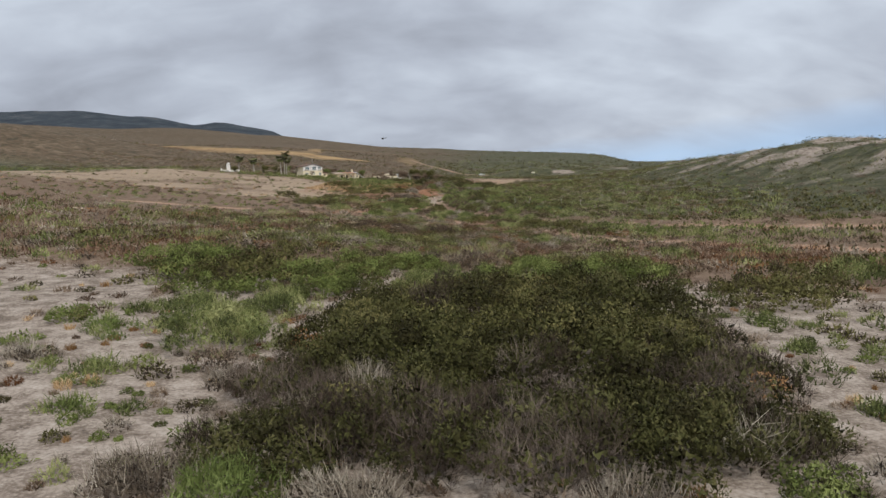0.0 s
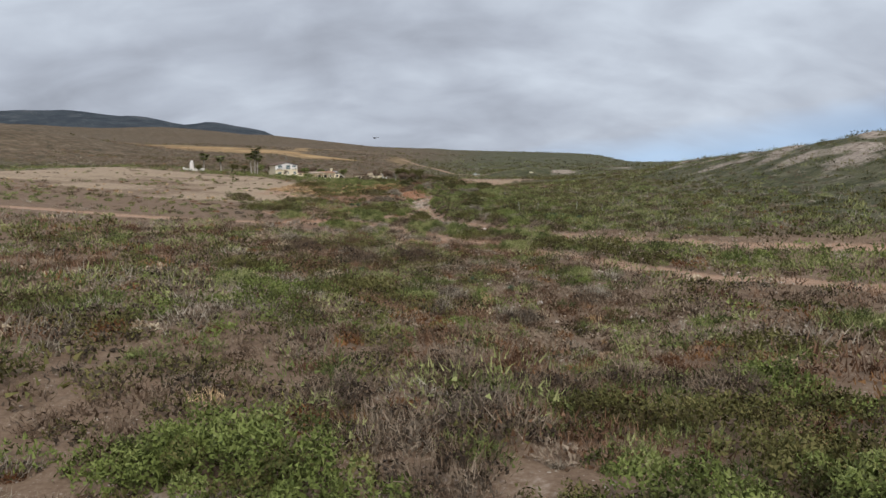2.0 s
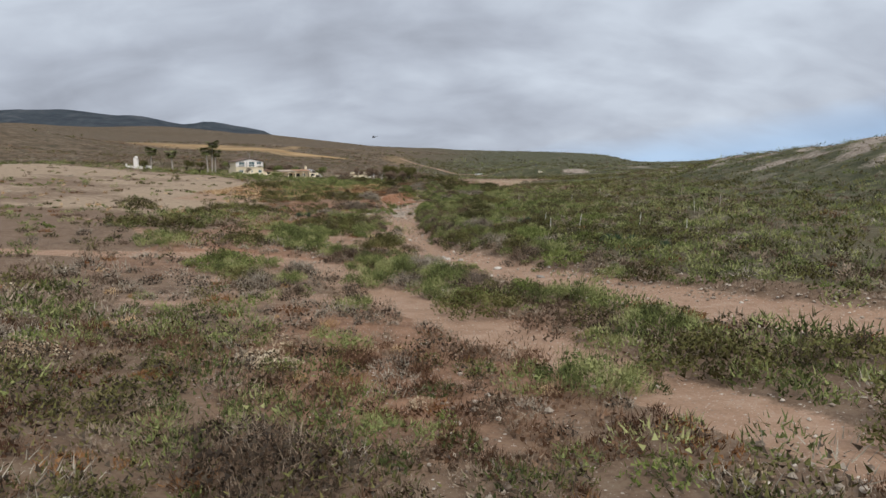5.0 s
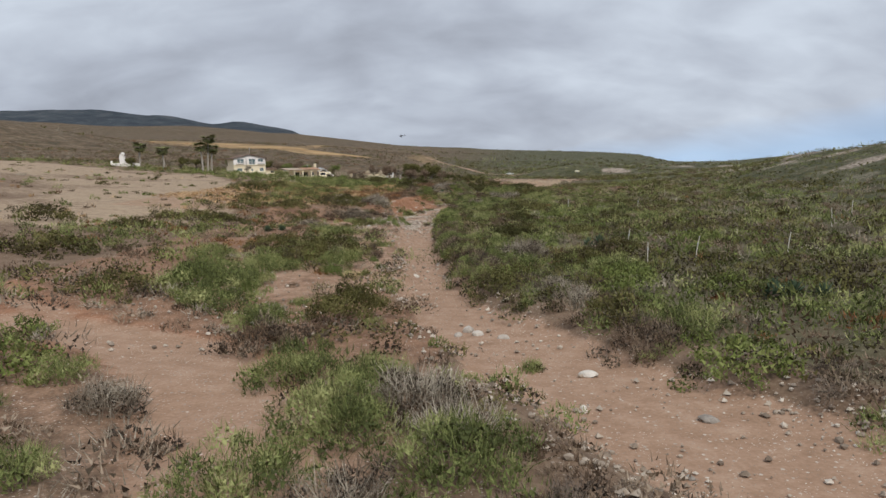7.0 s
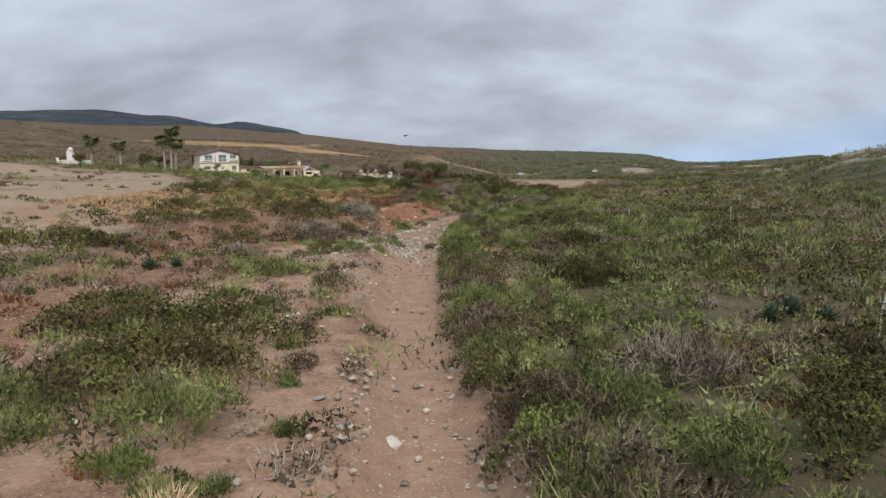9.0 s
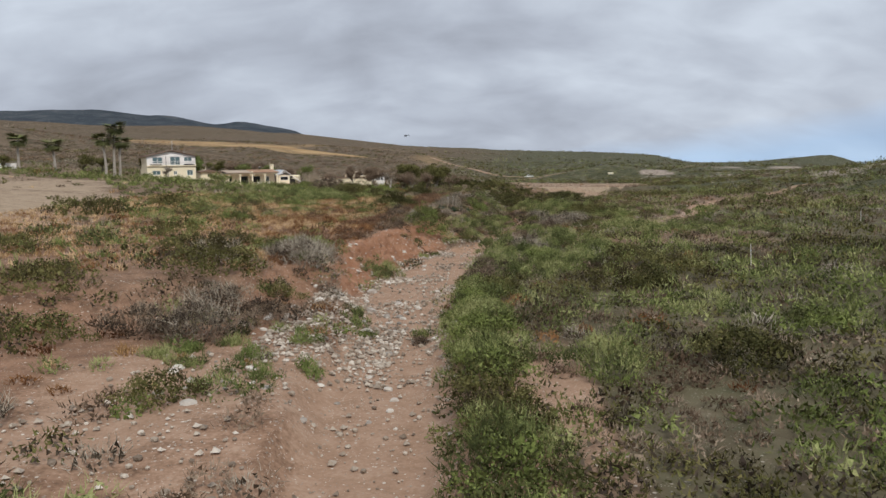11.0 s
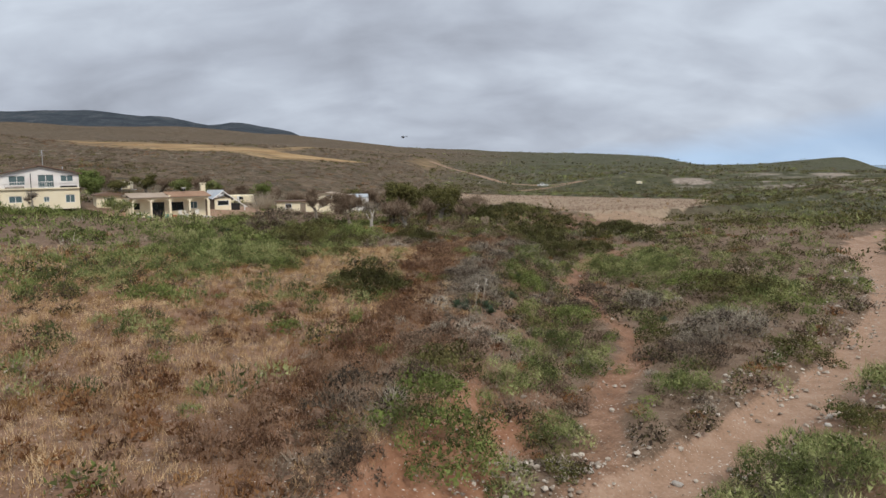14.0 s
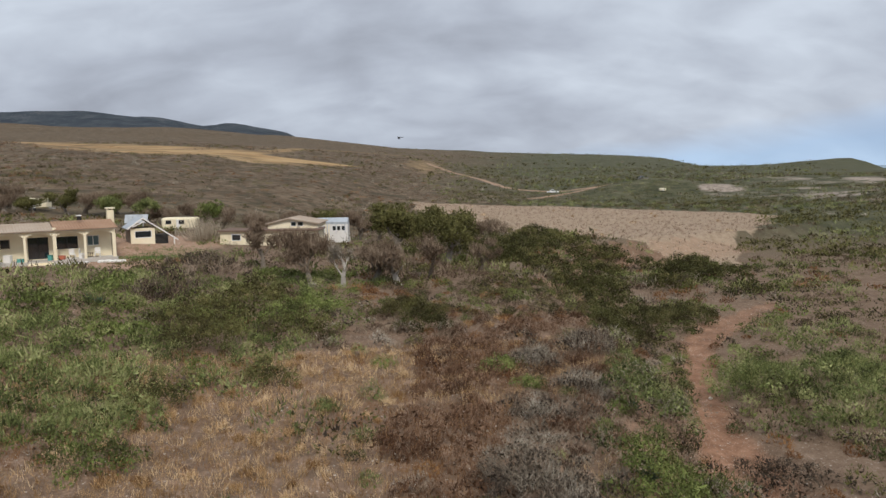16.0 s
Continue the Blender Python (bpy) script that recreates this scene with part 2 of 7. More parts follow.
def ground_material():
    """Soil whose kinds are laid out by the two attributes soil_a (track, sand, red) and soil_b (straw, gold, scrub)."""
    mat = bpy.data.materials.new("ground_soil")
    mat.use_nodes = True
    add, link = nodes_of(mat.node_tree)
    pos = add("ShaderNodeNewGeometry").outputs["Position"]

    def noise_at(scale, detail=5.0, rough=0.6):
        n = add("ShaderNodeTexNoise", inputs={"Scale": scale, "Detail": detail, "Roughness": rough})
        link(pos, n.inputs[0])
        return n.outputs[0]

    def ramp(v, stops):
        r = add("ShaderNodeValToRGB")
        link(v, r.inputs[0])
        e = r.color_ramp.elements
        e[0].position, e[0].color = stops[0][0], (*stops[0][1], 1)
        e[1].position, e[1].color = stops[-1][0], (*stops[-1][1], 1)
        for p, c in stops[1:-1]:
            e.new(p).color = (*c, 1)
        return r.outputs[0]

    def maths(op, a, b):
        n = add("ShaderNodeMath", operation=op)
        n.use_clamp = True
        for i, v in enumerate((a, b)):
            if isinstance(v, (int, float)):
                n.inputs[i].default_value = v
            else:
                link(v, n.inputs[i])
        return n.outputs[0]

    def over(base, top, weight):
        m = add("ShaderNodeMix", data="RGBA")
        link(weight, m.inputs[0])
        rgba = [i for i in m.inputs if i.type == "RGBA"]
        link(base, rgba[0])
        link(top, rgba[1])
        return [o for o in m.outputs if o.type == "RGBA"][0]

    mid, fine, broad, grit = noise_at(0.9), noise_at(7.0), noise_at(0.06), noise_at(38.0, 3.0)
    blend = maths("ADD", maths("MULTIPLY", mid, 0.55), maths("MULTIPLY", fine, 0.45))
    soil = ramp(blend, [(0.3, (0.095, 0.062, 0.042)), (0.5, (0.165, 0.112, 0.076)), (0.7, (0.25, 0.18, 0.13))])
    track = ramp(blend, [(0.3, (0.225, 0.140, 0.090)), (0.5, (0.315, 0.203, 0.138)), (0.7, (0.40, 0.280, 0.202))])
    sand = ramp(blend, [(0.36, (0.10, 0.078, 0.060)), (0.46, (0.21, 0.166, 0.132)), (0.55, (0.35, 0.292, 0.242)), (0.68, (0.48, 0.415, 0.355))])
    red = ramp(blend, [(0.3, (0.17, 0.080, 0.046)), (0.5, (0.27, 0.138, 0.082)), (0.7, (0.37, 0.215, 0.138))])
    straw = ramp(blend, [(0.3, (0.19, 0.133, 0.088)), (0.5, (0.31, 0.232, 0.160)), (0.7, (0.42, 0.330, 0.240))])
    gold = ramp(noise_at(0.03), [(0.35, (0.19, 0.12, 0.060)), (0.5, (0.33, 0.212, 0.10)), (0.65, (0.45, 0.31, 0.16))])
    far_mix = maths("ADD", maths("MULTIPLY", noise_at(0.11, 8.0, 0.72), 0.7), maths("MULTIPLY", broad, 0.3))
    scrub = ramp(far_mix, [(0.36, (0.034, 0.036, 0.019)), (0.46, (0.066, 0.067, 0.035)), (0.55, (0.098, 0.095, 0.054)), (0.68, (0.16, 0.140, 0.096))])
    heath = ramp(far_mix, [(0.36, (0.060, 0.041, 0.025)), (0.47, (0.115, 0.080, 0.050)), (0.58, (0.165, 0.120, 0.080)), (0.72, (0.24, 0.18, 0.125))])
    # bushes too far off to be built stand as dark dots of two sizes
    dots = maths("MULTIPLY", maths("SUBTRACT", maths("MAXIMUM", noise_at(0.36, 2.0, 0.5), maths("SUBTRACT", noise_at(0.15, 3.0, 0.6), 0.02)), 0.53), 14.0)
    heath = over(heath, ramp(noise_at(0.5), [(0.3, (0.030, 0.028, 0.016)), (0.7, (0.062, 0.055, 0.032))]), maths("MULTIPLY", dots, 0.75))
    scrub = over(scrub, ramp(noise_at(0.5), [(0.3, (0.022, 0.024, 0.012)), (0.7, (0.050, 0.052, 0.028))]), maths("MULTIPLY", dots, 0.6))
    a = add("ShaderNodeAttribute", attribute="soil_a")
    b = add("ShaderNodeAttribute", attribute="soil_b")
    sa, sb = add("ShaderNodeSeparateColor"), add("ShaderNodeSeparateColor")
    link(a.outputs["Color"], sa.inputs[0])
    link(b.outputs["Color"], sb.inputs[0])

    def edge(v, source, sharp=3.0):
        # weight that breaks up along the noise
        n = add("ShaderNodeMath", operation="ADD")
        link(v, n.inputs[0])
        k = add("ShaderNodeMath", operation="MULTIPLY_ADD")
        link(source, k.inputs[0])
        k.inputs[1].default_value, k.inputs[2].default_value = 0.9, -0.45
        link(k.outputs[0], n.inputs[1])
        m = add("ShaderNodeMath", operation="MULTIPLY_ADD")
        m.use_clamp = True
        link(n.outputs[0], m.inputs[0])
        m.inputs[1].default_value, m.inputs[2].default_value = sharp, 0.5 - 0.5 * sharp
        return m.outputs[0]

    c = over(soil, scrub, edge(sb.outputs[2], blend, 2.0))
    c = over(c, heath, a.outputs["Alpha"])
    # the far range, with the blue of the haze painted into its colour
    hazy_range = ramp(maths("ADD", maths("MULTIPLY", noise_at(0.012, 6.0, 0.65), 0.8), maths("MULTIPLY", broad, 0.2)), [(0.38, (0.022, 0.030, 0.040)), (0.52, (0.040, 0.050, 0.060)), (0.66, (0.075, 0.082, 0.088))])
    c = over(c, hazy_range, b.outputs["Alpha"])
    c = over(c, straw, edge(sb.outputs[0], blend, 3.0))
    c = over(c, gold, edge(sb.outputs[1], far_mix, 2.5))
    c = over(c, sand, edge(sa.outputs[1], blend, 3.0))
    c = over(c, red, edge(sa.outputs[2], blend, 2.0))
    c = over(c, track, edge(sa.outputs[0], blend, 3.5))
    for size, share in ((5.5, 0.72), (13.0, 0.62)):
        cell = add("ShaderNodeTexVoronoi", inputs={"Scale": size, "Randomness": 1.0})
        link(pos, cell.inputs["Vector"])
        tone = add("ShaderNodeSeparateColor")
        link(cell.outputs["Color"], tone.inputs[0])
        pick = maths("MULTIPLY", maths("SUBTRACT", tone.outputs[0], share), 30.0)
        disc = maths("MULTIPLY", maths("SUBTRACT", maths("ADD", 0.16, maths("MULTIPLY", tone.outputs[1], 0.2)), cell.outputs["Distance"]), 12.0)
        stony = maths("MULTIPLY", maths("MULTIPLY", pick, disc), maths("MULTIPLY", maths("ADD", maths("ADD", sa.outputs[0], 0.28), maths("MULTIPLY", sa.outputs[2], 0.7)), 1.6))
        pebbles = ramp(tone.outputs[2], [(0.0, (0.19, 0.155, 0.125)), (0.5, (0.38, 0.325, 0.27)), (1.0, (0.62, 0.57, 0.50))])
        c = over(c, pebbles, stony)
    bsdf = add("ShaderNodeBsdfPrincipled", inputs={"Roughness": 0.95, "Specular IOR Level": 0.1})
    link(c, bsdf.inputs["Base Color"])
    bp = add("ShaderNodeBump", inputs={"Strength": 0.55, "Distance": 0.06})
    link(maths("ADD", maths("MULTIPLY", fine, 0.7), maths("MULTIPLY", grit, 0.3)), bp.inputs["Height"])
    link(bp.outputs[0], bsdf.inputs["Normal"])
    out = add("ShaderNodeOutputMaterial")
    link(bsdf.outputs[0], out.inputs[0])
    return mat


def water_material():
    mat = bpy.data.materials.new("sea_water")
    mat.use_nodes = True
    add, link = nodes_of(mat.node_tree)
    b = add("ShaderNodeBsdfPrincipled", inputs={"Roughness": 0.25, "Base Color": (0.10, 0.20, 0.27, 1)})
    n = add("ShaderNodeTexNoise", inputs={"Scale": 0.2, "Detail": 4.0})
    bp = add("ShaderNodeBump", inputs={"Strength": 0.4, "Distance": 0.3})
    link(n.outputs[0], bp.inputs["Height"])
    link(bp.outputs[0], b.inputs["Normal"])
    out = add("ShaderNodeOutputMaterial")
    link(b.outputs[0], out.inputs[0])
    return mat


# ---- the lie of the land ----
def smooth(a, b, v):
    t = np.clip((v - a) / (b - a), 0.0, 1.0)
    return t * t * (3 - 2 * t)


def bumps(x, y, size, seed=0):
    """Smooth value noise from -1 to 1 with cells of that size."""
    x, y = np.asarray(x, float) / size, np.asarray(y, float) / size
    xi, yi = np.floor(x).astype(np.int64), np.floor(y).astype(np.int64)
    fx, fy = x - xi, y - yi
    fx, fy = fx * fx * (3 - 2 * fx), fy * fy * (3 - 2 * fy)

    def corner(i, j):
        h = (i * 374761393 + j * 668265263 + seed * 1442695041) & 0x7FFFFFFF
        h = ((h ^ (h >> 13)) * 1274126177) & 0x7FFFFFFF
        return ((h ^ (h >> 16)) & 0xFFFF) / 32767.5 - 1

    return (corner(xi, yi) * (1 - fx) + corner(xi + 1, yi) * fx) * (1 - fy) + (corner(xi, yi + 1) * (1 - fx) + corner(xi + 1, yi + 1) * fx) * fy


def along(x, y, line):
    """For points: distance to a line of (x, y, width), the width there, and the side (positive: to its left)."""
    x, y = np.asarray(x, float), np.asarray(y, float)
    best = np.full(x.shape, 1e9)
    width, side = np.zeros(x.shape), np.zeros(x.shape)
    for (ax, ay, aw), (bx_, by_, bw) in zip(line, line[1:]):
        ux, uy = bx_ - ax, by_ - ay
        t = np.clip(((x - ax) * ux + (y - ay) * uy) / (ux * ux + uy * uy), 0, 1)
        d = np.hypot(x - ax - t * ux, y - ay - t * uy)
        near = d < best
        best = np.where(near, d, best)
        width = np.where(near, aw + t * (bw - aw), width)
        side = np.where(near, np.sign(ux * (y - ay) - uy * (x - ax)), side)
    return best, width, side


WASH = [(160, 85, 6), (90, 106, 6), (38, 127, 5), (25, 138, 4.6), (14, 153, 4.4), (8.6, 163, 3.8), (5.4, 172, 3.0), (3.4, 179, 2.1), (1.9, 190, 1.75), (0.4, 205, 1.6),
        (-1.2, 225, 2.1), (-2.6, 252, 2.8), (-3.6, 266, 5.0), (-2.2, 276, 4.8), (-0.6, 281.5, 3.4), (1.0, 285.6, 2.3), (4.2, 289, 1.7), (8.8, 293.9, 1.5),
        (14.2, 300, 1.7), (19.8, 306.5, 1.9), (25, 313.5, 2.1), (30, 320.5, 2.5), (36, 332, 2.3), (42, 347, 2.2), (47, 362, 2.6), (56, 378, 2.0), (75, 400, 2), (95, 430, 1.5)]
TRACK = [(60, 78, 2), (40, 92, 2), (24, 104, 2), (17, 116.5, 2), (12.7, 124, 1.9), (6.5, 136, 1.9), (1.4, 146, 2.1), (-1.2, 152, 2.4), (-3.4, 158, 2.2),
         (-5.2, 162.0, 2.4), (-8.4, 166.0, 2.5), (-13.2, 168.9, 2.1), (-19, 168.6, 2.7), (-27, 166.4, 2.2), (-42, 164, 2.0), (-70, 166, 1.6)]
SPUR = [(-13, 169.5, 1.0), (-18.5, 173.5, 1.2), (-27, 182, 1.3), (-36, 196, 1.0), (-52, 207, 0.8)]
PATH_UP = [(1.5, 286.5, 1.5), (2.7, 290.5, 1.2), (3.6, 296, 0.9), (5, 302, 1.0), (8.4, 309.5, 1.1), (8.2, 317, 0.6), (7.6, 324, 0.7), (7, 331, 1.9), (7.8, 338, 1.2), (9.6, 346, 0.9), (12, 355, 1.1), (15.5, 361, 1.8), (24, 372, 0.8)]
BANK = [(-75, 226, 9), (-42, 236, 8), (-22, 246, 5), (-12, 253, 3.0), (-9.2, 259, 2.5), (-8.8, 268, 2.6), (-7.3, 276, 2.7), (-5.6, 285, 2.6), (-3.0, 291, 2.2),
        (-1.6, 299, 4.0), (-1.5, 309, 4.5), (0.2, 320, 5), (2.6, 330, 5), (4.2, 340, 4.0), (3.6, 352, 5), (2.0, 368, 6), (3, 385, 6), (9, 402, 7), (30, 420, 9)]
GOLD = [(-480, 1040, 20), (-380, 940, 50), (-298, 860, 80), (-215, 775, 95), (-150, 712, 85), (-112, 690, 50), (-80, 720, 20)]
GOLD_BACK = [(-120, 730, 8), (-145, 880, 12), (-177, 1107, 16), (-60, 1180, 10)]
CAMP_ROAD = [(20, 600, 2), (34, 622, 4), (58, 640, 7), (38, 655, 4), (17, 700, 3), (4, 803, 3), (-16, 883, 3), (-40, 1000, 3)]
RIDGE_X = [-2600, -1450, -802, -473, -195, -80, 60, 270, 420, 500, 590, 720, 1100, 1400]
RIDGE_Z = [230, 170, 133, 108, 72, 64, 55, 46, 40, 33, 10, 5, 3, 0]
PEAK_X = [-2900, -2319, -2262, -2212, -2149, -2064, -1994, -1894, -1796, -1712, -1629, -1545, -1447, -1364, -1274, -1254, -1155, -1072, -948, -852, -600]
PEAK_Z = [330, 330, 330, 318, 326, 329, 315, 327, 324, 311, 292, 294, 283, 266, 229, 237, 252, 247, 222, 195, 60]
SEA_LEVEL = -7.0


def height(x, y):
    x, y = np.asarray(x, float), np.asarray(y, float)
    left = np.clip(-x - 8, 0, 115)
    plain = -1.25 + 0.052 * left + 0.00035 * np.minimum(left, 160) ** 2
    # the dune the flight starts over
    fall = 92 + 12 * smooth(8, 1, x)
    plain = plain + 2.6 * (1 - smooth(fall - 46, fall, y + 0.12 * x)) * (1 - 0.25 * smooth(10, 40, np.abs(x)))
    # an old dune lies along its left, under the low scrub
    plain = plain + 1.15 * smooth(1, -9, x) * (1 - 0.6 * smooth(15, 50, -x)) * (1 - smooth(122, 158, y)) * smooth(52, 76, y)
    d = np.clip(-x - 4, 0, 120)
    terrace = -0.05 + 0.043 * d + 0.00025 * np.minimum(d, 160) ** 2 + 0.016 * (np.minimum(y, 365) - 250)
    terrace = np.where(y > 385, terrace + (-0.4 - terrace) * smooth(385, 470, y) * smooth(-60, -25, x), terrace)
    gap, width, side = along(x, y, BANK)
    s = gap * side
    edge = s + 0.5 * bumps(x, y, 2.3, 5) + 0.22 * bumps(x, y, 0.9, 6)
    rise = smooth(-1.0, 0.15, edge / np.maximum(width, 0.1))
    rise = 0.55 * smooth(-1.05, -0.1, edge / np.maximum(width, 0.1)) ** 1.3 + 0.45 * smooth(-0.30, 0.12, edge / np.maximum(width, 0.1)) * (rise > 0)
    z = plain + (terrace - plain) * rise * smooth(215, 250, y)
    # beds cut by water and wheels
    gap, width, _ = along(x, y, WASH)
    bed = 1 - smooth(0.75, 1.35, (gap + 0.5 * bumps(x, y, 3.0, 7)) / width)
    depth = np.interp(y, [80, 170, 200, 270, 300, 400], [0.8, 0.85, 1.0, 1.0, 0.7, 0.6])
    z = z - depth * bed * (1 - rise)
    for line, cut in ((TRACK, 0.25), (SPUR, 0.12), (PATH_UP, 0.22)):
        gap, width, _ = along(x, y, line)
        z = z - cut * (1 - smooth(0.7, 1.5, gap / width))
    # dune ridge to the right of the valley
    top = np.interp(y, [-200, 0, 120, 270, 340, 400, 440, 470, 510, 620, 800], [10, 13, 15.0, 15.0, 12.5, 11.0, 9.0, 6.5, 4.0, 2.0, 0])
    hill = top * np.exp(-((x - 142) / np.where(x < 142, 37.0, 46.0)) ** 2) + 0.5 * top * np.exp(-((x - 230) / 70.0) ** 2)
    z = z + hill * (1 + 0.10 * bumps(x, y, 26, 9) + 0.06 * bumps(x, y, 9, 10))
    # sandy knoll ahead, and the spur behind the buildings
    z = z + 7.0 * np.exp(-((x - 76) / 30.0) ** 2 - (np.minimum(y - 622, 0) / 20.0) ** 2 - (np.maximum(y - 622, 0) / 90.0) ** 2) * (1 + 0.2 * bumps(x, y, 18, 11))
    z = z + 5.0 * np.exp(-((x - 190) / 60.0) ** 2 - ((y - 720) / 45.0) ** 2) * (1 + 0.2 * bumps(x, y, 18, 17))
    z = z + 26 * np.exp(-((x + 330) / 95.0) ** 2 - ((y - 560) / 150.0) ** 2) - 9 * np.exp(-((x + 350) / 70.0) ** 2 - ((y - 800) / 80.0) ** 2)
    # far slopes up to the skyline, and the range behind it
    yy = np.maximum(y, 1.0)
    ridge = np.interp(x * 2400 / np.maximum(yy, 500), RIDGE_X, RIDGE_Z)
    ridge = np.where(y > 2400, np.interp(x, RIDGE_X, RIDGE_Z), ridge)
    g = np.interp(y, [0, 430, 637, 916, 1300, 1800, 2400, 3000, 4900], [0, 0, 0.085, 0.215, 0.41, 0.72, 1.0, 0.9, 0.6])
    g_right = np.interp(y, [0, 650, 900, 1300, 1800, 2400, 3000, 4900], [0, 0, 0.10, 0.38, 0.72, 1.0, 0.9, 0.6])
    g = g + (g_right - g) * smooth(-50, 40, x)
    far = smooth(600, 1600, y)
    z = z * (1 - far) + ridge * g * (1 + (0.05 * bumps(x, y, 260, 12) + 0.03 * bumps(x, y, 90, 13)) * smooth(450, 900, y)) + far * 2.0
    peak = np.interp(x * 3765 / np.maximum(y - 235, 500), PEAK_X, PEAK_Z) + 4 * bumps(x, y, 160, 15) + 2 * bumps(x, y, 70, 16)
    z = z + np.maximum(0, peak - z) * smooth(3000, 4000, y) * (1 - 0.4 * smooth(4100, 4800, y)) * smooth(-450, -760, x)
    # the coast: the land falls to the sea on the right
    z = z + (SEA_LEVEL - 6 - z) * smooth(0.385, 0.42, x / (yy + 60)) * smooth(900, 1250, y)
    z = z + 13 * np.exp(-((x - 690) / 62.0) ** 2 - ((y - 1750) / 220.0) ** 2) + 5 * np.exp(-((x - 600) / 110.0) ** 2 - ((y - 1750) / 260.0) ** 2)
    # the yard before the porch is level
    yard_gap = along(x, y, [(-53, 370.5, 1), (-40, 379, 1)])[0]
    z = z + (2.92 - z) * (1 - smooth(4.5, 9.5, yard_gap))
    # hummocks
    near = 1 - smooth(300, 900, np.hypot(x, y - 200))
    z = z + (0.16 * bumps(x, y, 7, 1) + 0.07 * bumps(x, y, 2.4, 2)) * near * (1 - 0.75 * bed) + 0.025 * bumps(x, y, 0.8, 3) * near
    return z


def soils(x, y):
    """track, sand, red, straw, gold, scrub, heath at points."""
    gap, width, _ = along(x, y, WASH)
    wash = 1 - smooth(0.75, 1.25, gap / width)
    gap, width, _ = along(x, y, TRACK)
    track = 1 - smooth(0.7, 1.4, gap / width)
    gap, width, _ = along(x, y, SPUR)
    spur = 1 - smooth(0.6, 1.4, gap / width)
    gap, width, _ = along(x, y, PATH_UP)
    path = 1 - smooth(0.7, 1.5, gap / width)
    gap, width, _ = along(x, y, CAMP_ROAD)
    camp = 1 - smooth(0.6, 1.2, gap / width)
    bank, width, side = along(x, y, BANK)
    s = bank * side
    bare = np.maximum.reduce([wash, track, 0.6 * spur, 0.32 * path, 0.9 * camp])
    sand = 0.95 * (1 - smooth(44, 62, y + 0.25 * x - 4 * bumps(x, y, 14, 21)))
    hill = np.exp(-((x - 150) / 55.0) ** 2) * (y < 640)
    sand = np.maximum(sand, hill * np.clip(0.36 + 0.85 * bumps(x, y, 14, 22) + 0.6 * bumps(x, y, 6, 23), 0, 1))
    knoll = 1.1 * np.exp(-((x - 84) / 36.0) ** 2 - ((y - 608) / 30.0) ** 2) + 0.75 * np.exp(-((x - 190) / 60.0) ** 2 - ((y - 690) / 60.0) ** 2)
    sand = np.maximum(sand, knoll * np.clip(0.50 + 0.75 * bumps(x, y, 16, 24) + 0.6 * bumps(x, y, 6, 25), 0, 1))
    face = (1 - smooth(0.9, 1.5, -s / np.maximum(width, 0.1))) * (s < 0.5) * smooth(254, 262, y) * (1 - 0.6 * smooth(293, 300, y))
    bare = bare * (1 - 0.95 * face * (y < 296))
    red = np.maximum(0.95 * face, 0.42 * np.maximum(track, 1.2 * spur) * smooth(135, 160, y) + 0.48 * (x < 4) * smooth(130, 170, y) * (1 - smooth(245, 262, y)) * (x > -24))
    bare = np.maximum(bare, 0.72 * smooth(172, 184, y) * (1 - smooth(236, 250, y)) * smooth(-17, -11, x) * (x < 6) * (0.9 + 0.5 * bumps(x, y, 5, 37)))
    bare = np.maximum(bare, 0.50 * smooth(130, 142, y) * (1 - smooth(158, 168, y)) * (x < 3) * smooth(-20, -12, x) * (0.9 + 0.5 * bumps(x, y, 4, 49)))
    red = np.maximum(red, 0.5 * (1 - smooth(5, 14, np.hypot(x - 3, (y - 132) * 0.6))))
    red = np.maximum(red, 0.46 * path + 0.16 * smooth(292, 305, y) * (1 - smooth(350, 375, y)) * (s < -2) * (x < 32))
    red = np.maximum(red, 0.55 * smooth(236, 244, y) * (1 - smooth(256, 262, y)) * smooth(-15, -11, x) * (1 - smooth(-8.5, -6.5, x)))
    red = np.maximum(red, 0.42 * smooth(280, 285, y) * (1 - smooth(300, 306, y)) * smooth(8, 12, x) * (1 - smooth(30, 38, x)))
    terrace = (s > 0.3) & (y > 240) & (y < 352) & (x > -45)
    straw = 0.30 * terrace * (1 - smooth(336, 350, y - 0.3 * x - 4))
    margin = np.interp(y, [200, 217, 227, 240, 258, 271, 283, 310, 325, 350], [-38, -36, -28, -27, -32, -30, -37, -42, -53, -66]) + 1.5 * bumps(x, y, 6, 30)
    red = np.maximum(red, 0.42 * terrace * (1 - 0.35 * smooth(314, 322, y)))
    field = smooth(margin + 1.5, margin - 2.0, x) * smooth(207, 217, y) * (1 - smooth(345, 360, y))
    straw = np.maximum(straw, field * np.clip(0.62 + 0.35 * bumps(x, y, 17, 38) + 0.2 * bumps(x, y, 6, 39), 0, 0.8))
    wobble = 2.0 * bumps(x, y, 9, 29)
    meadow = (y > 399) & (y < 586) & (x > wobble + np.interp(y, [399, 413, 445, 490, 586], [31, 19, -2, -15, -28])) & (x < wobble + np.interp(y, [399, 430, 465, 481], [31, 41, 60, 69])) & (y < wobble + np.interp(x, [-28, -16, 26, 58, 69], [545, 540, 540, 503, 481]))
    straw = np.maximum(straw, meadow * 0.95)
    az = x / np.maximum(y, 1)
    gap, width, _ = along(x, y, GOLD)
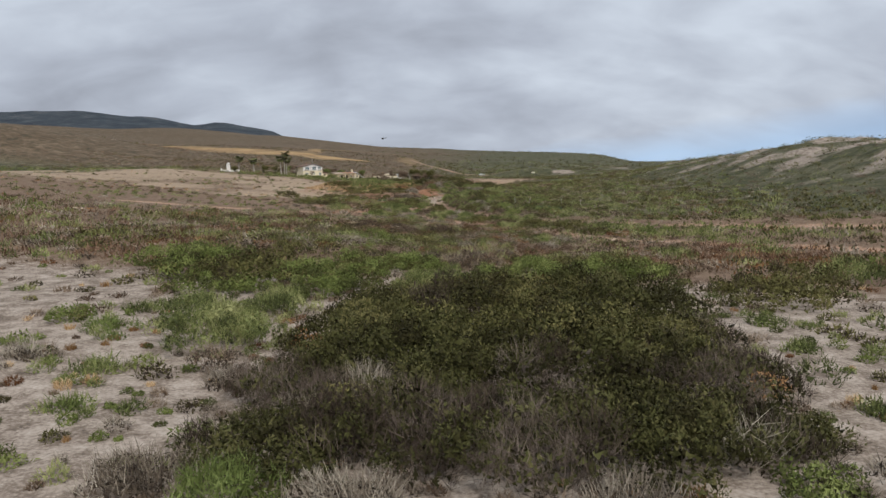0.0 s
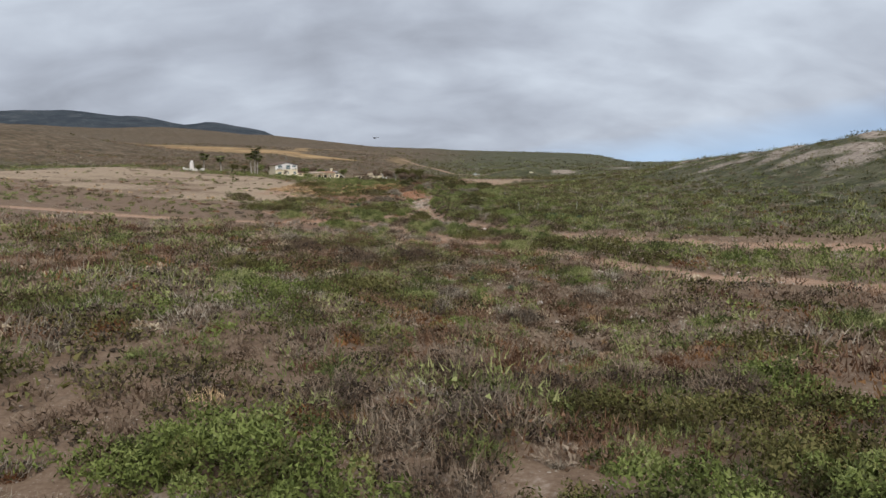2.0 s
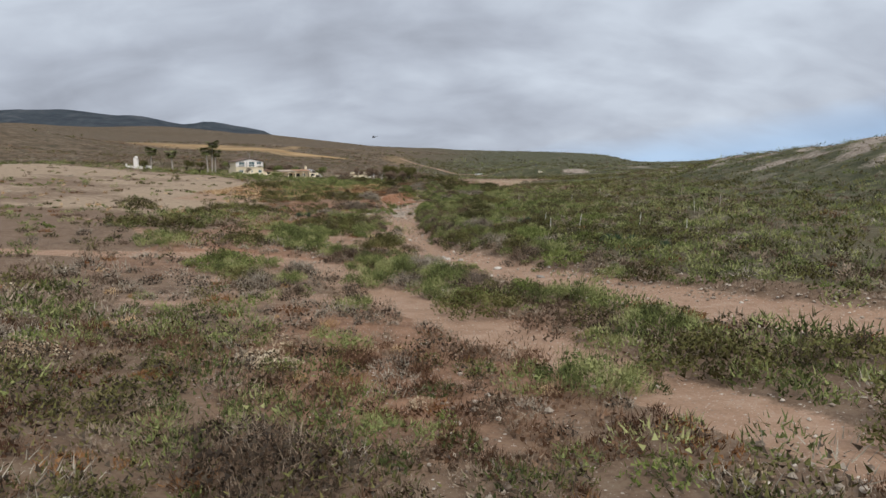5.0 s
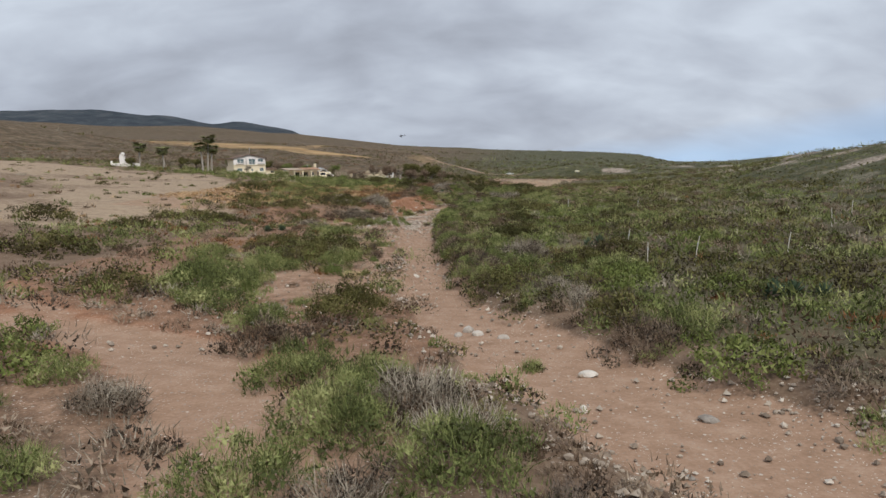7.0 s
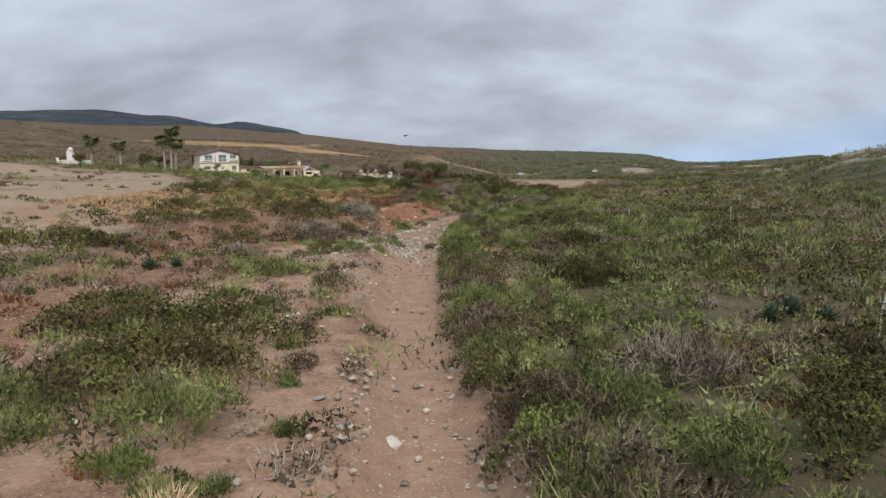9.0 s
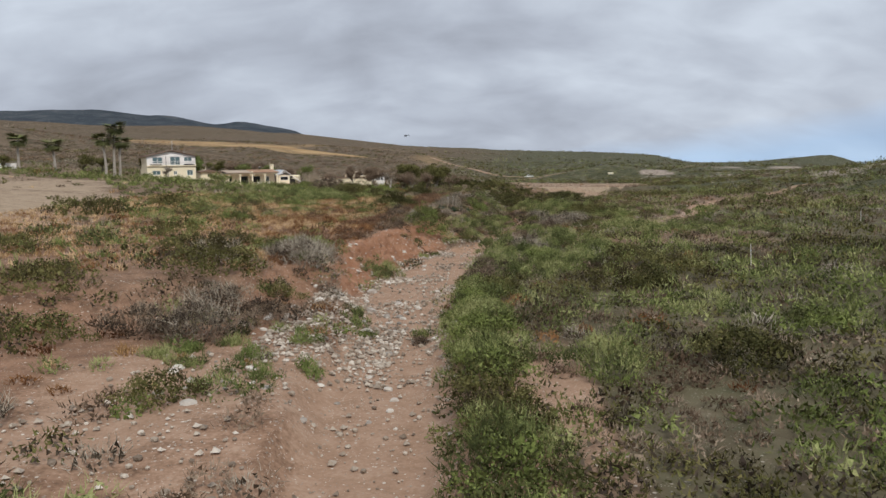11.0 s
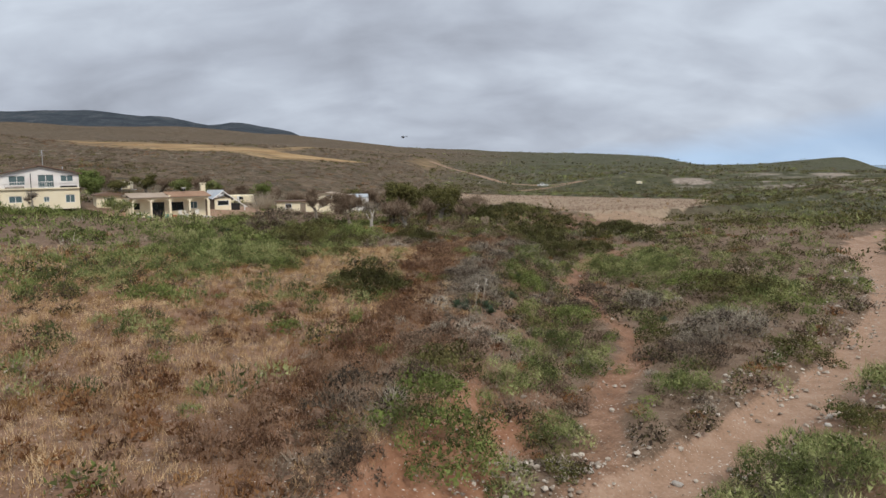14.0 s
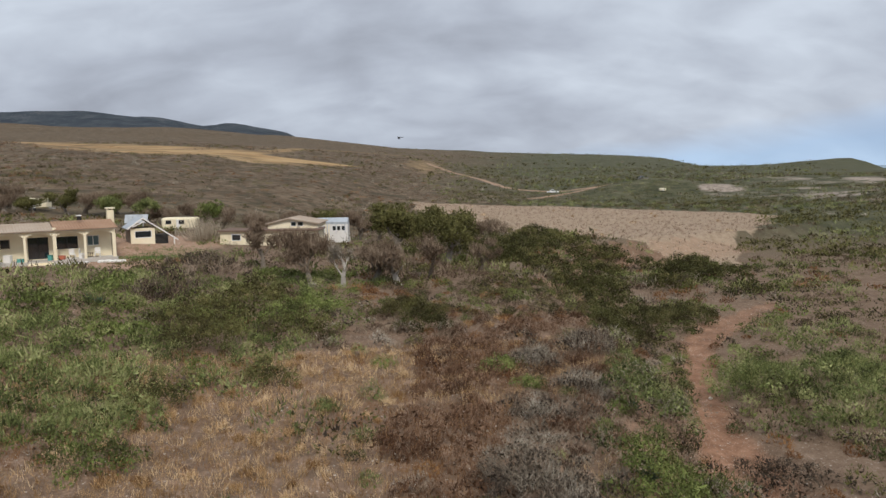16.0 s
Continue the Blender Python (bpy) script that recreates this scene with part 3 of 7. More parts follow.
    gold = (1 - smooth(0.2, 1.3, (gap + 9 * bumps(x, y, 40, 27) + 7 * bumps(x, y, 14, 36)) / width)) * (0.85 + 0.45 * bumps(x, y, 34, 27) + 0.3 * bumps(x, y, 11, 41))
    gap, width, _ = along(x, y, GOLD_BACK)
    gold = np.maximum(gold, 0.6 * (1 - smooth(0.3, 1.3, (gap + 8 * bumps(x, y, 40, 48)) / width)))
    gold = np.maximum(gold, 0.55 * smooth(0.1, 0.7, bumps(x, y, 150, 27)) * smooth(640, 700, y) * (1 - smooth(1000, 1200, y)) * smooth(0.02, -0.06, az))
    _, _, wash_side = along(x, y, WASH)
    litter = 0.62 * (wash_side < 0) * smooth(120, 150, y) * (1 - smooth(335, 360, y)) * (1 - bare) * smooth(1.3, 1.8, along(x, y, WASH)[0] / along(x, y, WASH)[1])
    litter = np.maximum(litter, 0.26 * smooth(58, 74, y) * (1 - smooth(132, 152, y)) * (1 - bare) * (1 - smooth(30, 48, np.abs(x))))
    scrub = np.clip(litter + smooth(330, 520, y) + smooth(60, 110, np.abs(x)) * (x > 0) + smooth(-110, -160, x), 0, 1)
    heath = smooth(405, 470, y) * smooth(0.08, -0.06, az + 0.03 * bumps(x, y, 120, 28)) * (1 - smooth(2700, 3300, y))
    yard = smooth(365, 369, y) * (1 - smooth(396, 404, y)) * smooth(-60, -54, x) * (1 - smooth(-36, -31, x))
    bare = np.maximum(bare, 0.75 * yard)
    return bare, sand, red, straw, gold, scrub, heath


def mesh_from(name, verts, faces, mat, smooth_shade=False, tone=None):
    """A mesh from arrays; faces all have the same number of corners."""
    verts, faces = np.asarray(verts, np.float32), np.asarray(faces, np.int32)
    me = bpy.data.meshes.new(name)
    me.vertices.add(len(verts))
    me.vertices.foreach_set("co", verts.ravel())
    n, k = faces.shape
    me.loops.add(n * k)
    me.loops.foreach_set("vertex_index", faces.ravel())
    me.polygons.add(n)
    me.polygons.foreach_set("loop_start", np.arange(0, n * k, k, dtype=np.int32))
    me.update(calc_edges=True)
    me.polygons.foreach_set("use_smooth", np.full(n, smooth_shade))
    me.materials.append(mat)
    if tone is not None:
        me.attributes.new("tone", "FLOAT", "POINT").data.foreach_set("value", np.asarray(tone, np.float32))
    return me


def spaced(low, high, step, end_low, end_high, growth, plateau):
    mid = list(np.arange(low, high + step / 2, step))
    s, v = step, mid[-1]
    while v < end_high:
        s = s * growth if v > plateau or s < 4 else s
        v += s
        mid.append(v)
    s, v, front = step, mid[0], []
    while v > end_low:
        s = s * growth if s < 4 or (-110 > v and s < 44) or v < -2700 else s
        v -= s
        front.append(v)
    return np.array(front[::-1] + mid)


def build_ground():
    xs = spaced(-27, 27, 0.65, -4600, 4600, 1.10, 215)
    ys = spaced(15, 372, 1.1, -250, 4850, 1.05, 720)
    gx, gy = np.meshgrid(xs, ys)
    gx, gy = gx.ravel(), gy.ravel()
    verts = np.stack([gx, gy, height(gx, gy)], 1)
    nx, ny = len(xs), len(ys)
    i = (np.arange(ny - 1)[:, None] * nx + np.arange(nx - 1)[None, :]).ravel()
    me = mesh_from("ground", verts, np.stack([i, i + 1, i + nx + 1, i + nx], 1), ground_material(), True)
    track, sand, red, straw, gold, scrub, heath = soils(gx, gy)
    a = me.attributes.new("soil_a", "FLOAT_COLOR", "POINT")
    a.data.foreach_set("color", np.stack([track, sand, red, heath], 1).astype(np.float32).ravel())
    b = me.attributes.new("soil_b", "FLOAT_COLOR", "POINT")
    # alpha: the far range, where the painted haze colour sets in
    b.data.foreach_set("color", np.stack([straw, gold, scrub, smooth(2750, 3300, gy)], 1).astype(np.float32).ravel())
    return tagged(new("ground", me), "dry valley floor of sand, red earth and pale stony wash", "ground", kind="structure")


build_ground()
sea_mesh = mesh_from("water", [(100, 600, SEA_LEVEL), (4800, 600, SEA_LEVEL), (4800, 4900, SEA_LEVEL), (100, 4900, SEA_LEVEL)], [(0, 1, 2, 3)], water_material())
tagged(new("water", sea_mesh), "calm blue sea beyond the low hills", "sea", kind="structure")


def z_at(x, y):
    return float(height(np.array([x]), np.array([y]))[0])


# ---- plants ----
rng = np.random.default_rng(7)


SPRAYS = {1: 110, 2: 32, 3: 50}  # sprays inside a large shrub, a small one and a lobe


def domes(cx, cy, radius, tall, blades, length, width, lean, rand, core=1, cz=None, low=0.0, inner=0.8):
    """Triangles of many low shrubs: for each a loose core and a coat of narrow leaves or twigs. Returns vertices, triangles and the tone of each vertex's shrub."""
    n, k, core = len(cx), blades, int(core)
    cz = height(cx, cy) if cz is None else cz
    out_v, out_f, out_t, base = [], [], [], 0
    tone = np.clip(rand.normal(0, 1, n), -2, 2)
    lobes = rand.normal(0, 1, (n, 8, 3))
    lobes[..., 2] = np.abs(lobes[..., 2]) * 0.8 + 0.1
    lobes /= np.linalg.norm(lobes, axis=2, keepdims=True)
    swell = rand.uniform(0.75, 1.12, (n, 8))

    def lump(az, el):
        """A crown of eight bosses with clefts between them."""
        d = np.stack([np.cos(el) * np.cos(az), np.cos(el) * np.sin(az), np.sin(el)], 2)
        r = np.full(az.shape, 0.50)
        for j in range(8):
            near = (d * lobes[:, j:j + 1]).sum(2)
            r = np.maximum(r, swell[:, j:j + 1] * (1 - 0.9 * (1 - near)))
        return r

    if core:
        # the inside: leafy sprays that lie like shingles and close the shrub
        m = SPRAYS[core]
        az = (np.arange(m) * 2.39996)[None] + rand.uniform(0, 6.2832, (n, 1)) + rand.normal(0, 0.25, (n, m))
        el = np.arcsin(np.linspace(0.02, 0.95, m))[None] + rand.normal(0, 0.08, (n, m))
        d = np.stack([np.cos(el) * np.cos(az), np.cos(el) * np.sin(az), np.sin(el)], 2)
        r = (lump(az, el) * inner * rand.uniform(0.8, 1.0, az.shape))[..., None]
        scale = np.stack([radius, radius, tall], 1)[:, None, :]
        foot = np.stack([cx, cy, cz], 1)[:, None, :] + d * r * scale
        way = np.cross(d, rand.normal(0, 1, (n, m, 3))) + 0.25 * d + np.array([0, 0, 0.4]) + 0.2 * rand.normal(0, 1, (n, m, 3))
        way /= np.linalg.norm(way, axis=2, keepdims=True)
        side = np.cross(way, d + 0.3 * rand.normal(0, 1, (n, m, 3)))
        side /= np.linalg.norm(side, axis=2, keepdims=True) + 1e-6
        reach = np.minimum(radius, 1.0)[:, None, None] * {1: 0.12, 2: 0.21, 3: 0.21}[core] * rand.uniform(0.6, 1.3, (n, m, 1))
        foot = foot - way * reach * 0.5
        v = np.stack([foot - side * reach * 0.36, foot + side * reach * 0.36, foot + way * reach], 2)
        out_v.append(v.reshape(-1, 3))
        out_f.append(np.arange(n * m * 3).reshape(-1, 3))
        # a lower tone paints the shade inside the shrub
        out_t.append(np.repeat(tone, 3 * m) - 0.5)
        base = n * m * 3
    az = rand.uniform(0, 6.2832, (n, k))
    el = np.arcsin(np.clip(rand.uniform(low, 1.0, (n, k)), -0.9, 0.999))
    r = lump(az, el) * rand.uniform(0.15, 1.0, (n, k)) ** (0.24 if core else 0.42)
    d = np.stack([np.cos(el) * np.cos(az), np.cos(el) * np.sin(az), np.sin(el)], 2)
    p = np.stack([cx[:, None] + radius[:, None] * r * d[..., 0], cy[:, None] + radius[:, None] * r * d[..., 1], cz[:, None] + tall[:, None] * r * d[..., 2]], 2)
    # leaves lie like shingles on the crown, twigs stand out from it, and both turn their flat side outwards
    out = d / np.stack([radius, radius, tall], 1)[:, None, :]
    out /= np.linalg.norm(out, axis=2, keepdims=True)
    if width > 0.4 * length:
        way = 0.35 * out + np.array([0, 0, 0.5]) * (0.5 + lean) + rand.normal(0, 0.62, (n, k, 3))
    else:
        way = d * (1 - lean) + np.array([0, 0, 1.0]) * lean + rand.normal(0, 0.33, (n, k, 3))
    way /= np.linalg.norm(way, axis=2, keepdims=True)
    side = np.cross(way, out + rand.normal(0, 0.4, (n, k, 3)))
    side /= np.linalg.norm(side, axis=2, keepdims=True) + 1e-6
    size = (radius[:, None, None] ** 0.45) * rand.uniform(0.6, 1.35, (n, k, 1))
    tip = p + way * length * size
    p = p - way * length * size * 0.35
    a, b = p - side * width * size * 0.5, p + side * width * size * 0.5
    out_v.append(np.stack([a, b, tip], 2).reshape(-1, 3))
    out_f.append(np.arange(n * k * 3).reshape(-1, 3) + base)
    out_t.append(np.repeat(tone, 3 * k))
    return np.concatenate(out_v), np.concatenate(out_f), np.concatenate(out_t)


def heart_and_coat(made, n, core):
    """Splits what domes() made into the cores, toned dark as shade, and the coat over them."""
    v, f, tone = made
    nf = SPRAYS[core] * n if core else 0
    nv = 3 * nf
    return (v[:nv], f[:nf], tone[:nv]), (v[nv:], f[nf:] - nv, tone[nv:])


# kind: radius range, height for a radius of one, blade length, blade width, lean to upright
KINDS = {
    "olive": ((0.5, 1.15), 0.85, 0.13, 0.085, 0.34),
    "sage": ((0.45, 1.05), 1.0, 0.20, 0.036, 0.50),
    "brown": ((0.45, 0.95), 0.78, 0.17, 0.036, 0.42),
    "rust": ((0.4, 0.8), 0.68, 0.16, 0.036, 0.5),
    "green": ((0.45, 1.0), 0.85, 0.13, 0.085, 0.38),
    "grey": ((0.45, 0.95), 0.85, 0.28, 0.024, 0.42),
    "straw": ((0.28, 0.6), 0.75, 0.30, 0.036, 0.75),
    "flower": ((0.35, 0.6), 0.8, 0.12, 0.10, 0.3),
    "russet": ((0.45, 0.85), 0.95, 0.24, 0.030, 0.72),
}
NAMES = {"olive": ("chaparral", "dark olive-brown chaparral shrubs over the valley floor"), "sage": ("sagebrush", "grey-green feathery sagebrush beside the stony wash"),
         "brown": ("dry_scrub", "dry purple-brown scrub bushes on sandy soil"), "russet": ("russet_scrub", "dense reddish-brown dry scrub along the terrace"), "rust": ("buckwheat", "low rust-red dried buckwheat on red earth"),
         "green": ("green_scrub", "fresh green leafy scrub in the valley"), "grey": ("dead_brush", "bleached grey dead brush twigs on the bank"),
         "straw": ("dry_grass", "straw-coloured dry grass tufts on the terrace"), "flower": ("flowering_buckwheat", "pale dried buckwheat flower heads among the scrub"),
         "litter": ("understorey", "woody stems inside the low scrub, shade put into their colour"), "stubble": ("field_stubble", "pinkish-tan dry stubble over the mown field")}
CLEAR = [(-61.5, 371, 7.5), (-48, 381, 8.0), (-53, 384, 6), (-41.5, 390, 4.5), (-57, 381, 3.5), (-28, 393, 5.5), (-22, 402, 5), (-33, 395, 3.5), (-45, 410, 4), (-102, 373, 4), (-37, 381, 4), (-45.5, 374.5, 5), (-50.5, 371.5, 5), (-41, 378.5, 4.5), (-46.5, 371, 4), (-36, 386, 4)]
BIG = []


def shrubs(kind, *rows):
    """Single shrubs of one kind: x, y, radius, height."""
    BIG.extend((*row, kind) for row in rows)


# on the dune
shrubs("chaparral", (18, 40.5, 3.1, 1.9), (17.5, 44, 2.6, 1.5), (22, 47, 3.2, 1.8), (-1.3, 50, 0.7, 0.9), (-12.2, 50.9, 4.3, 2.3), (4.5, 53.9, 1, 0.6), (10, 56.6, 1.4, 1.1), (-12.6, 62, 2, 1.2))
shrubs("dead", (4, 16.6, 1.4, 0.5), (-2.2, 17, 1.3, 0.5), (-7.4, 18.2, 1.5, 0.7), (-7.8, 27.5, 1, 0.6), (-16.8, 30.5, 1, 0.5))
shrubs("leafy", (8.6, 17.2, 1.1, 0.6), (-18.5, 38, 1.3, 0.9), (-15.2, 46.3, 1.6, 1.7), (-7.2, 46.4, 2.2, 1.5), (-12.5, 47, 1.8, 1.2), (10, 47.3, 0.9, 1), (8.3, 48, 1.7, 1.4), (-4.9, 48.1, 1.9, 2), (5.6, 48.5, 1.6, 1.7), (3.1, 49.5, 1.5, 1.5), (-5.9, 49.9, 2.2, 2.2), (12.2, 51.3, 3.2, 1.7), (-1, 54.6, 1.7, 1.2), (-18, 55, 4, 2.3), (15.6, 55.4, 0.9, 0.9), (-4.2, 56.6, 1.6, 1.1), (16.2, 62.6, 1.3, 1.1))
shrubs("plume", (-5.3, 17.4, 1.3, 1), (-12.2, 24, 0.8, 0.4), (-15.1, 33.7, 0.7, 0.9), (-16, 36, 1.1, 0.8))
shrubs("sage", (-10.1, 33.2, 2.6, 2), (-9.1, 34.2, 0.8, 1), (-9.6, 36, 1.5, 1), (-12.2, 38.5, 2.3, 1.5), (-9, 40.5, 1.9, 1.1), (-15.9, 40.7, 1, 0.8), (-9.2, 44.1, 1.6, 1), (0.2, 47.1, 1.4, 1.5), (-1.6, 48.2, 1.6, 1.3), (-0, 50.8, 1.3, 1), (28, 52, 3, 1.6))
shrubs("scrub", (-8.7, 29, 1.1, 1.1), (-2.5, 49.6, 0.7, 0.7), (-2.3, 51, 0.8, 0.6), (1.9, 55, 1.3, 1.2))
shrubs("thicket", (2.2, 20, 3.4, 1.9), (-4.4, 20.2, 2.6, 1.3), (6, 20.2, 3.4, 1.8), (8.4, 20.4, 2.2, 1.2), (-1.5, 21.5, 3.4, 1.9), (8.2, 25, 3.2, 1.8), (-4.4, 25.5, 2.8, 1.7))
shrubs("leafy_thicket", (-0.5, 27, 4.4, 2.6), (5, 27, 4.8, 2.8), (8.6, 30.5, 3, 1.8), (-3.6, 32.5, 3.2, 1.9), (1.5, 34, 4.8, 2.8), (7, 35.5, 4.8, 2.6), (-3, 39, 2.8, 1.6), (2, 40, 3.6, 2), (6.6, 40.5, 3.6, 1.9))
shrubs("leafy", (-15.5, 54.5, 3.2, 2.2), (-2.8, 56.6, 2.3, 1.5), (-17, 52, 3, 2.2), (-9, 50.5, 2.6, 2))
shrubs("tuft", (13, 22.5, 0.7, 0.4), (-13.3, 29, 0.9, 0.6), (14.2, 30, 0.8, 0.5))
shrubs("leafy", (2.4, 47.8, 1.9, 1.3), (5.4, 49.6, 2.0, 1.4), (8.0, 50.6, 2.0, 1.4), (10.4, 50.2, 1.8, 1.2), (6.6, 53.4, 1.9, 1.3), (10.6, 54.2, 2.0, 1.3))
# over the plain
shrubs("scrub", (0.6, 58.2, 1.6, 1.0), (3.2, 59.2, 1.8, 1.1), (5.4, 63.5, 1.7, 1.0), (-1.5, 62, 1.6, 0.9), (11.4, 64.8, 1.8, 1.1), (2.4, 64.6, 1.5, 0.9), (8.6, 67, 1.7, 1.0))
shrubs("chaparral", (6.6, 60.6, 1.9, 1.2), (9.6, 60, 2.0, 1.3), (13.4, 62, 2.1, 1.2), (11.6, 57, 1.7, 1.1))
shrubs("chaparral", (17, 74, 2.6, 1.2), (-16, 74, 2.2, 1), (12.9, 86.6, 0.6, 0.6), (-13, 99, 2.2, 1.6), (22.2, 113, 2.3, 1.3), (19, 118.2, 2.7, 1.7), (15.4, 127.2, 3.1, 1.4), (21, 127.5, 2.4, 1.3))
shrubs("clump", (-3.1, 91.2, 3.1, 1.4))
shrubs("dead", (2.1, 82.2, 0.8, 1), (6.5, 84.4, 1.4, 1.1), (2.7, 91, 1.2, 1), (12.7, 93.2, 1.3, 0.8), (15.5, 101.5, 1.3, 0.8))
shrubs("flower", (-12.4, 86.9, 0.6, 0.7), (-7.2, 88.1, 1, 0.5), (-9.3, 91.5, 0.7, 0.4), (-10.5, 93, 1.1, 0.7), (-6.2, 99.1, 1.1, 0.7), (-14, 118, 1.3, 0.7), (-11, 124.5, 1.6, 0.8), (-2.6, 127, 1.2, 0.6))
shrubs("fresh", (2.4, 99.5, 0.7, 0.7), (30.2, 112.2, 1.5, 1.6))
shrubs("grassy", (4.8, 90.9, 1, 1.1))
shrubs("green", (13, 66, 2.2, 1.1), (-6.6, 77.7, 1.5, 1.6), (-1, 77.8, 0.6, 0.5), (-5.5, 86, 2.2, 1.1), (12.9, 99.2, 1, 1), (32.6, 112.1, 1.7, 1.4))
shrubs("sage", (24, 80, 2.4, 1.2), (-10.7, 88.2, 1.9, 1.1), (0.5, 90, 1.6, 1), (13.2, 102.3, 1.5, 1.1), (26, 122, 2.2, 1.1), (10.1, 124.3, 2.1, 1.4), (15, 134, 2.2, 1.2))
shrubs("scrub", (17.7, 85.6, 1, 1.1), (11.8, 90.7, 1.2, 0.8), (17.2, 99.5, 1.3, 0.5), (-5.3, 109.2, 1.9, 1.4), (-11, 113.7, 1.9, 1.5), (-0.1, 116.2, 2.5, 1.5))
# about the fork of track and wash
shrubs("chaparral", (7, 139.9, 2.4, 1.8), (-9.5, 152, 1.7, 1.2), (19.7, 153.6, 1.8, 1.6), (11.8, 170, 1.7, 1.7), (-15.6, 177.6, 2.5, 1.5), (6.5, 179.4, 0.9, 0.4), (8.1, 183, 1.4, 1.5), (12.2, 190.5, 1.2, 1.3), (-33.5, 191.9, 3.2, 1.8), (14.1, 192.7, 2.2, 1.5), (-28.8, 194.5, 3.4, 1.9), (-6.8, 194.6, 3.7, 1.8), (3.5, 195.7, 0.7, 0.9), (17.2, 197.5, 2.8, 1.7), (4.6, 201, 1.7, 1.3), (-13, 205, 2.6, 1.6), (17, 214, 2.2, 1.5))
shrubs("clump", (-7.8, 200.6, 3.5, 2))
shrubs("dead", (-7.8, 148.5, 1.5, 1), (2, 150, 1.1, 1.2), (4.3, 154.2, 1.4, 1), (-6.4, 156.8, 1.2, 1), (3.2, 157, 1.6, 1.1), (10.7, 174.1, 1.1, 1.2), (9.8, 178, 1, 1.1), (9.4, 195.1, 1.9, 1.7))
shrubs("fresh", (-8.5, 180.3, 1, 0.9), (-4.9, 188.1, 0.9, 0.8), (-2.7, 195.1, 0.2, 0.4))
shrubs("green", (9.9, 145.7, 1.4, 1.1), (-13.4, 160.6, 3, 1.5), (14.8, 161.6, 2, 1.4), (-15.1, 167.5, 1.5, 1.1), (14.1, 177.6, 1.8, 1.8), (20, 178, 2.2, 1.4), (-12.5, 180.8, 1.7, 1.6), (14.9, 184.4, 1.9, 1.3), (26, 205, 2.6, 1.6))
shrubs("mound", (23.6, 191.9, 1.4, 0.9))
shrubs("round", (-0.9, 170.7, 2, 1.9))
shrubs("sage", (-0.1, 141.8, 0.7, 0.6), (12.9, 141.9, 1.4, 1.2), (11.1, 142.7, 1.2, 1.3), (5.1, 143, 1.1, 1.2), (4, 146.4, 1.2, 1.3), (-0.6, 151, 1.8, 1.3), (-6.1, 151.1, 1.1, 1.1), (4.6, 152, 2, 1.4), (1.6, 154, 1.5, 1.2), (0.8, 155.5, 1.8, 1.3), (17.8, 155.9, 1.6, 0.5), (-11.8, 156, 1.8, 1.2), (1.5, 159, 1.6, 1.2), (-9.4, 159.9, 1, 1.1), (-1.6, 160.5, 1.7, 1.2), (14.5, 168, 1.8, 1.3), (-5.3, 169.9, 1.5, 1.3), (-23.4, 174.8, 3, 1.8), (-9.8, 176, 2.2, 1.3), (-4.5, 176.2, 0.5, 0.4))
shrubs("sage", (-11.3, 180.1, 3.2, 1.8), (-9.6, 184, 1.6, 1.1), (-12.4, 185, 1.9, 1.8), (5.2, 185.5, 1.7, 1.5), (-2.4, 187, 0.3, 0.5), (8.5, 187.6, 1.3, 1.4), (15.2, 188, 2.2, 1.4), (6.3, 188, 0.7, 0.9), (-10.1, 189.4, 2.1, 1.2), (-8.4, 190.5, 0.8, 1), (-4.7, 190.7, 1.8, 1.7), (4.7, 191.4, 0.8, 1), (6.4, 192.5, 1.7, 1.2), (-10.9, 192.6, 1.9, 1.2), (5.2, 194.5, 1.6, 1.3), (-15.9, 195.2, 2, 1.3), (-10.7, 197.9, 0.9, 0.8), (7.3, 198.2, 1, 1.1), (7.5, 205, 1.6, 1.2), (-6.6, 207, 0.8, 0.9))
shrubs("sage", (5.1, 207.3, 1.2, 1.2), (-9.5, 211.5, 1.1, 0.7))
shrubs("scrub", (-4.3, 142.8, 0.9, 0.9), (-1, 145.3, 0.9, 1.1), (6.9, 148.7, 1.3, 1.1), (-3.7, 153.6, 0.6, 0.5), (16.9, 158.5, 1.2, 1.3), (-3.8, 165.6, 2.1, 1.2), (12.2, 166, 1.9, 1.2), (-2.8, 197.1, 0.6, 0.8), (12.9, 197.6, 0.8, 1), (-4, 202.9, 0.8, 1))
shrubs("tuft", (7.5, 164.5, 0.5, 0.4), (8, 175.1, 0.5, 0.4), (-5.9, 175.4, 0.4, 0.3), (-3.5, 187, 0.5, 0.5), (-1.7, 190.7, 0.2, 0.4), (-3.9, 200.5, 0.5, 0.45), (-3.4, 207, 0.6, 0.5))
# beside the bank
shrubs("chaparral", (3.2, 215, 1.7, 1.2), (-32.2, 217.9, 3, 1.2), (-43.2, 220, 3.7, 2), (11.1, 220.7, 2, 1.4), (-30.9, 227.8, 1.4, 1.3), (2.6, 230, 1.6, 1.2), (-33.5, 230.1, 2.3, 1.1), (-9, 233, 1.5, 1), (24, 236, 2.4, 1.6), (-17.5, 240.5, 2, 1.3), (-27.3, 245.8, 3.2, 1.5), (-21, 246.7, 2.5, 1.5), (-21.6, 249.2, 2.1, 1.3), (-9.8, 253, 1.2, 0.9), (-14.2, 253.6, 3.1, 2.2), (2.6, 254, 1.8, 1.4), (10, 257, 1.8, 1.9), (-30, 258, 2.8, 1.6), (-18.5, 262, 2.6, 1.7), (16, 262, 2.6, 1.8))
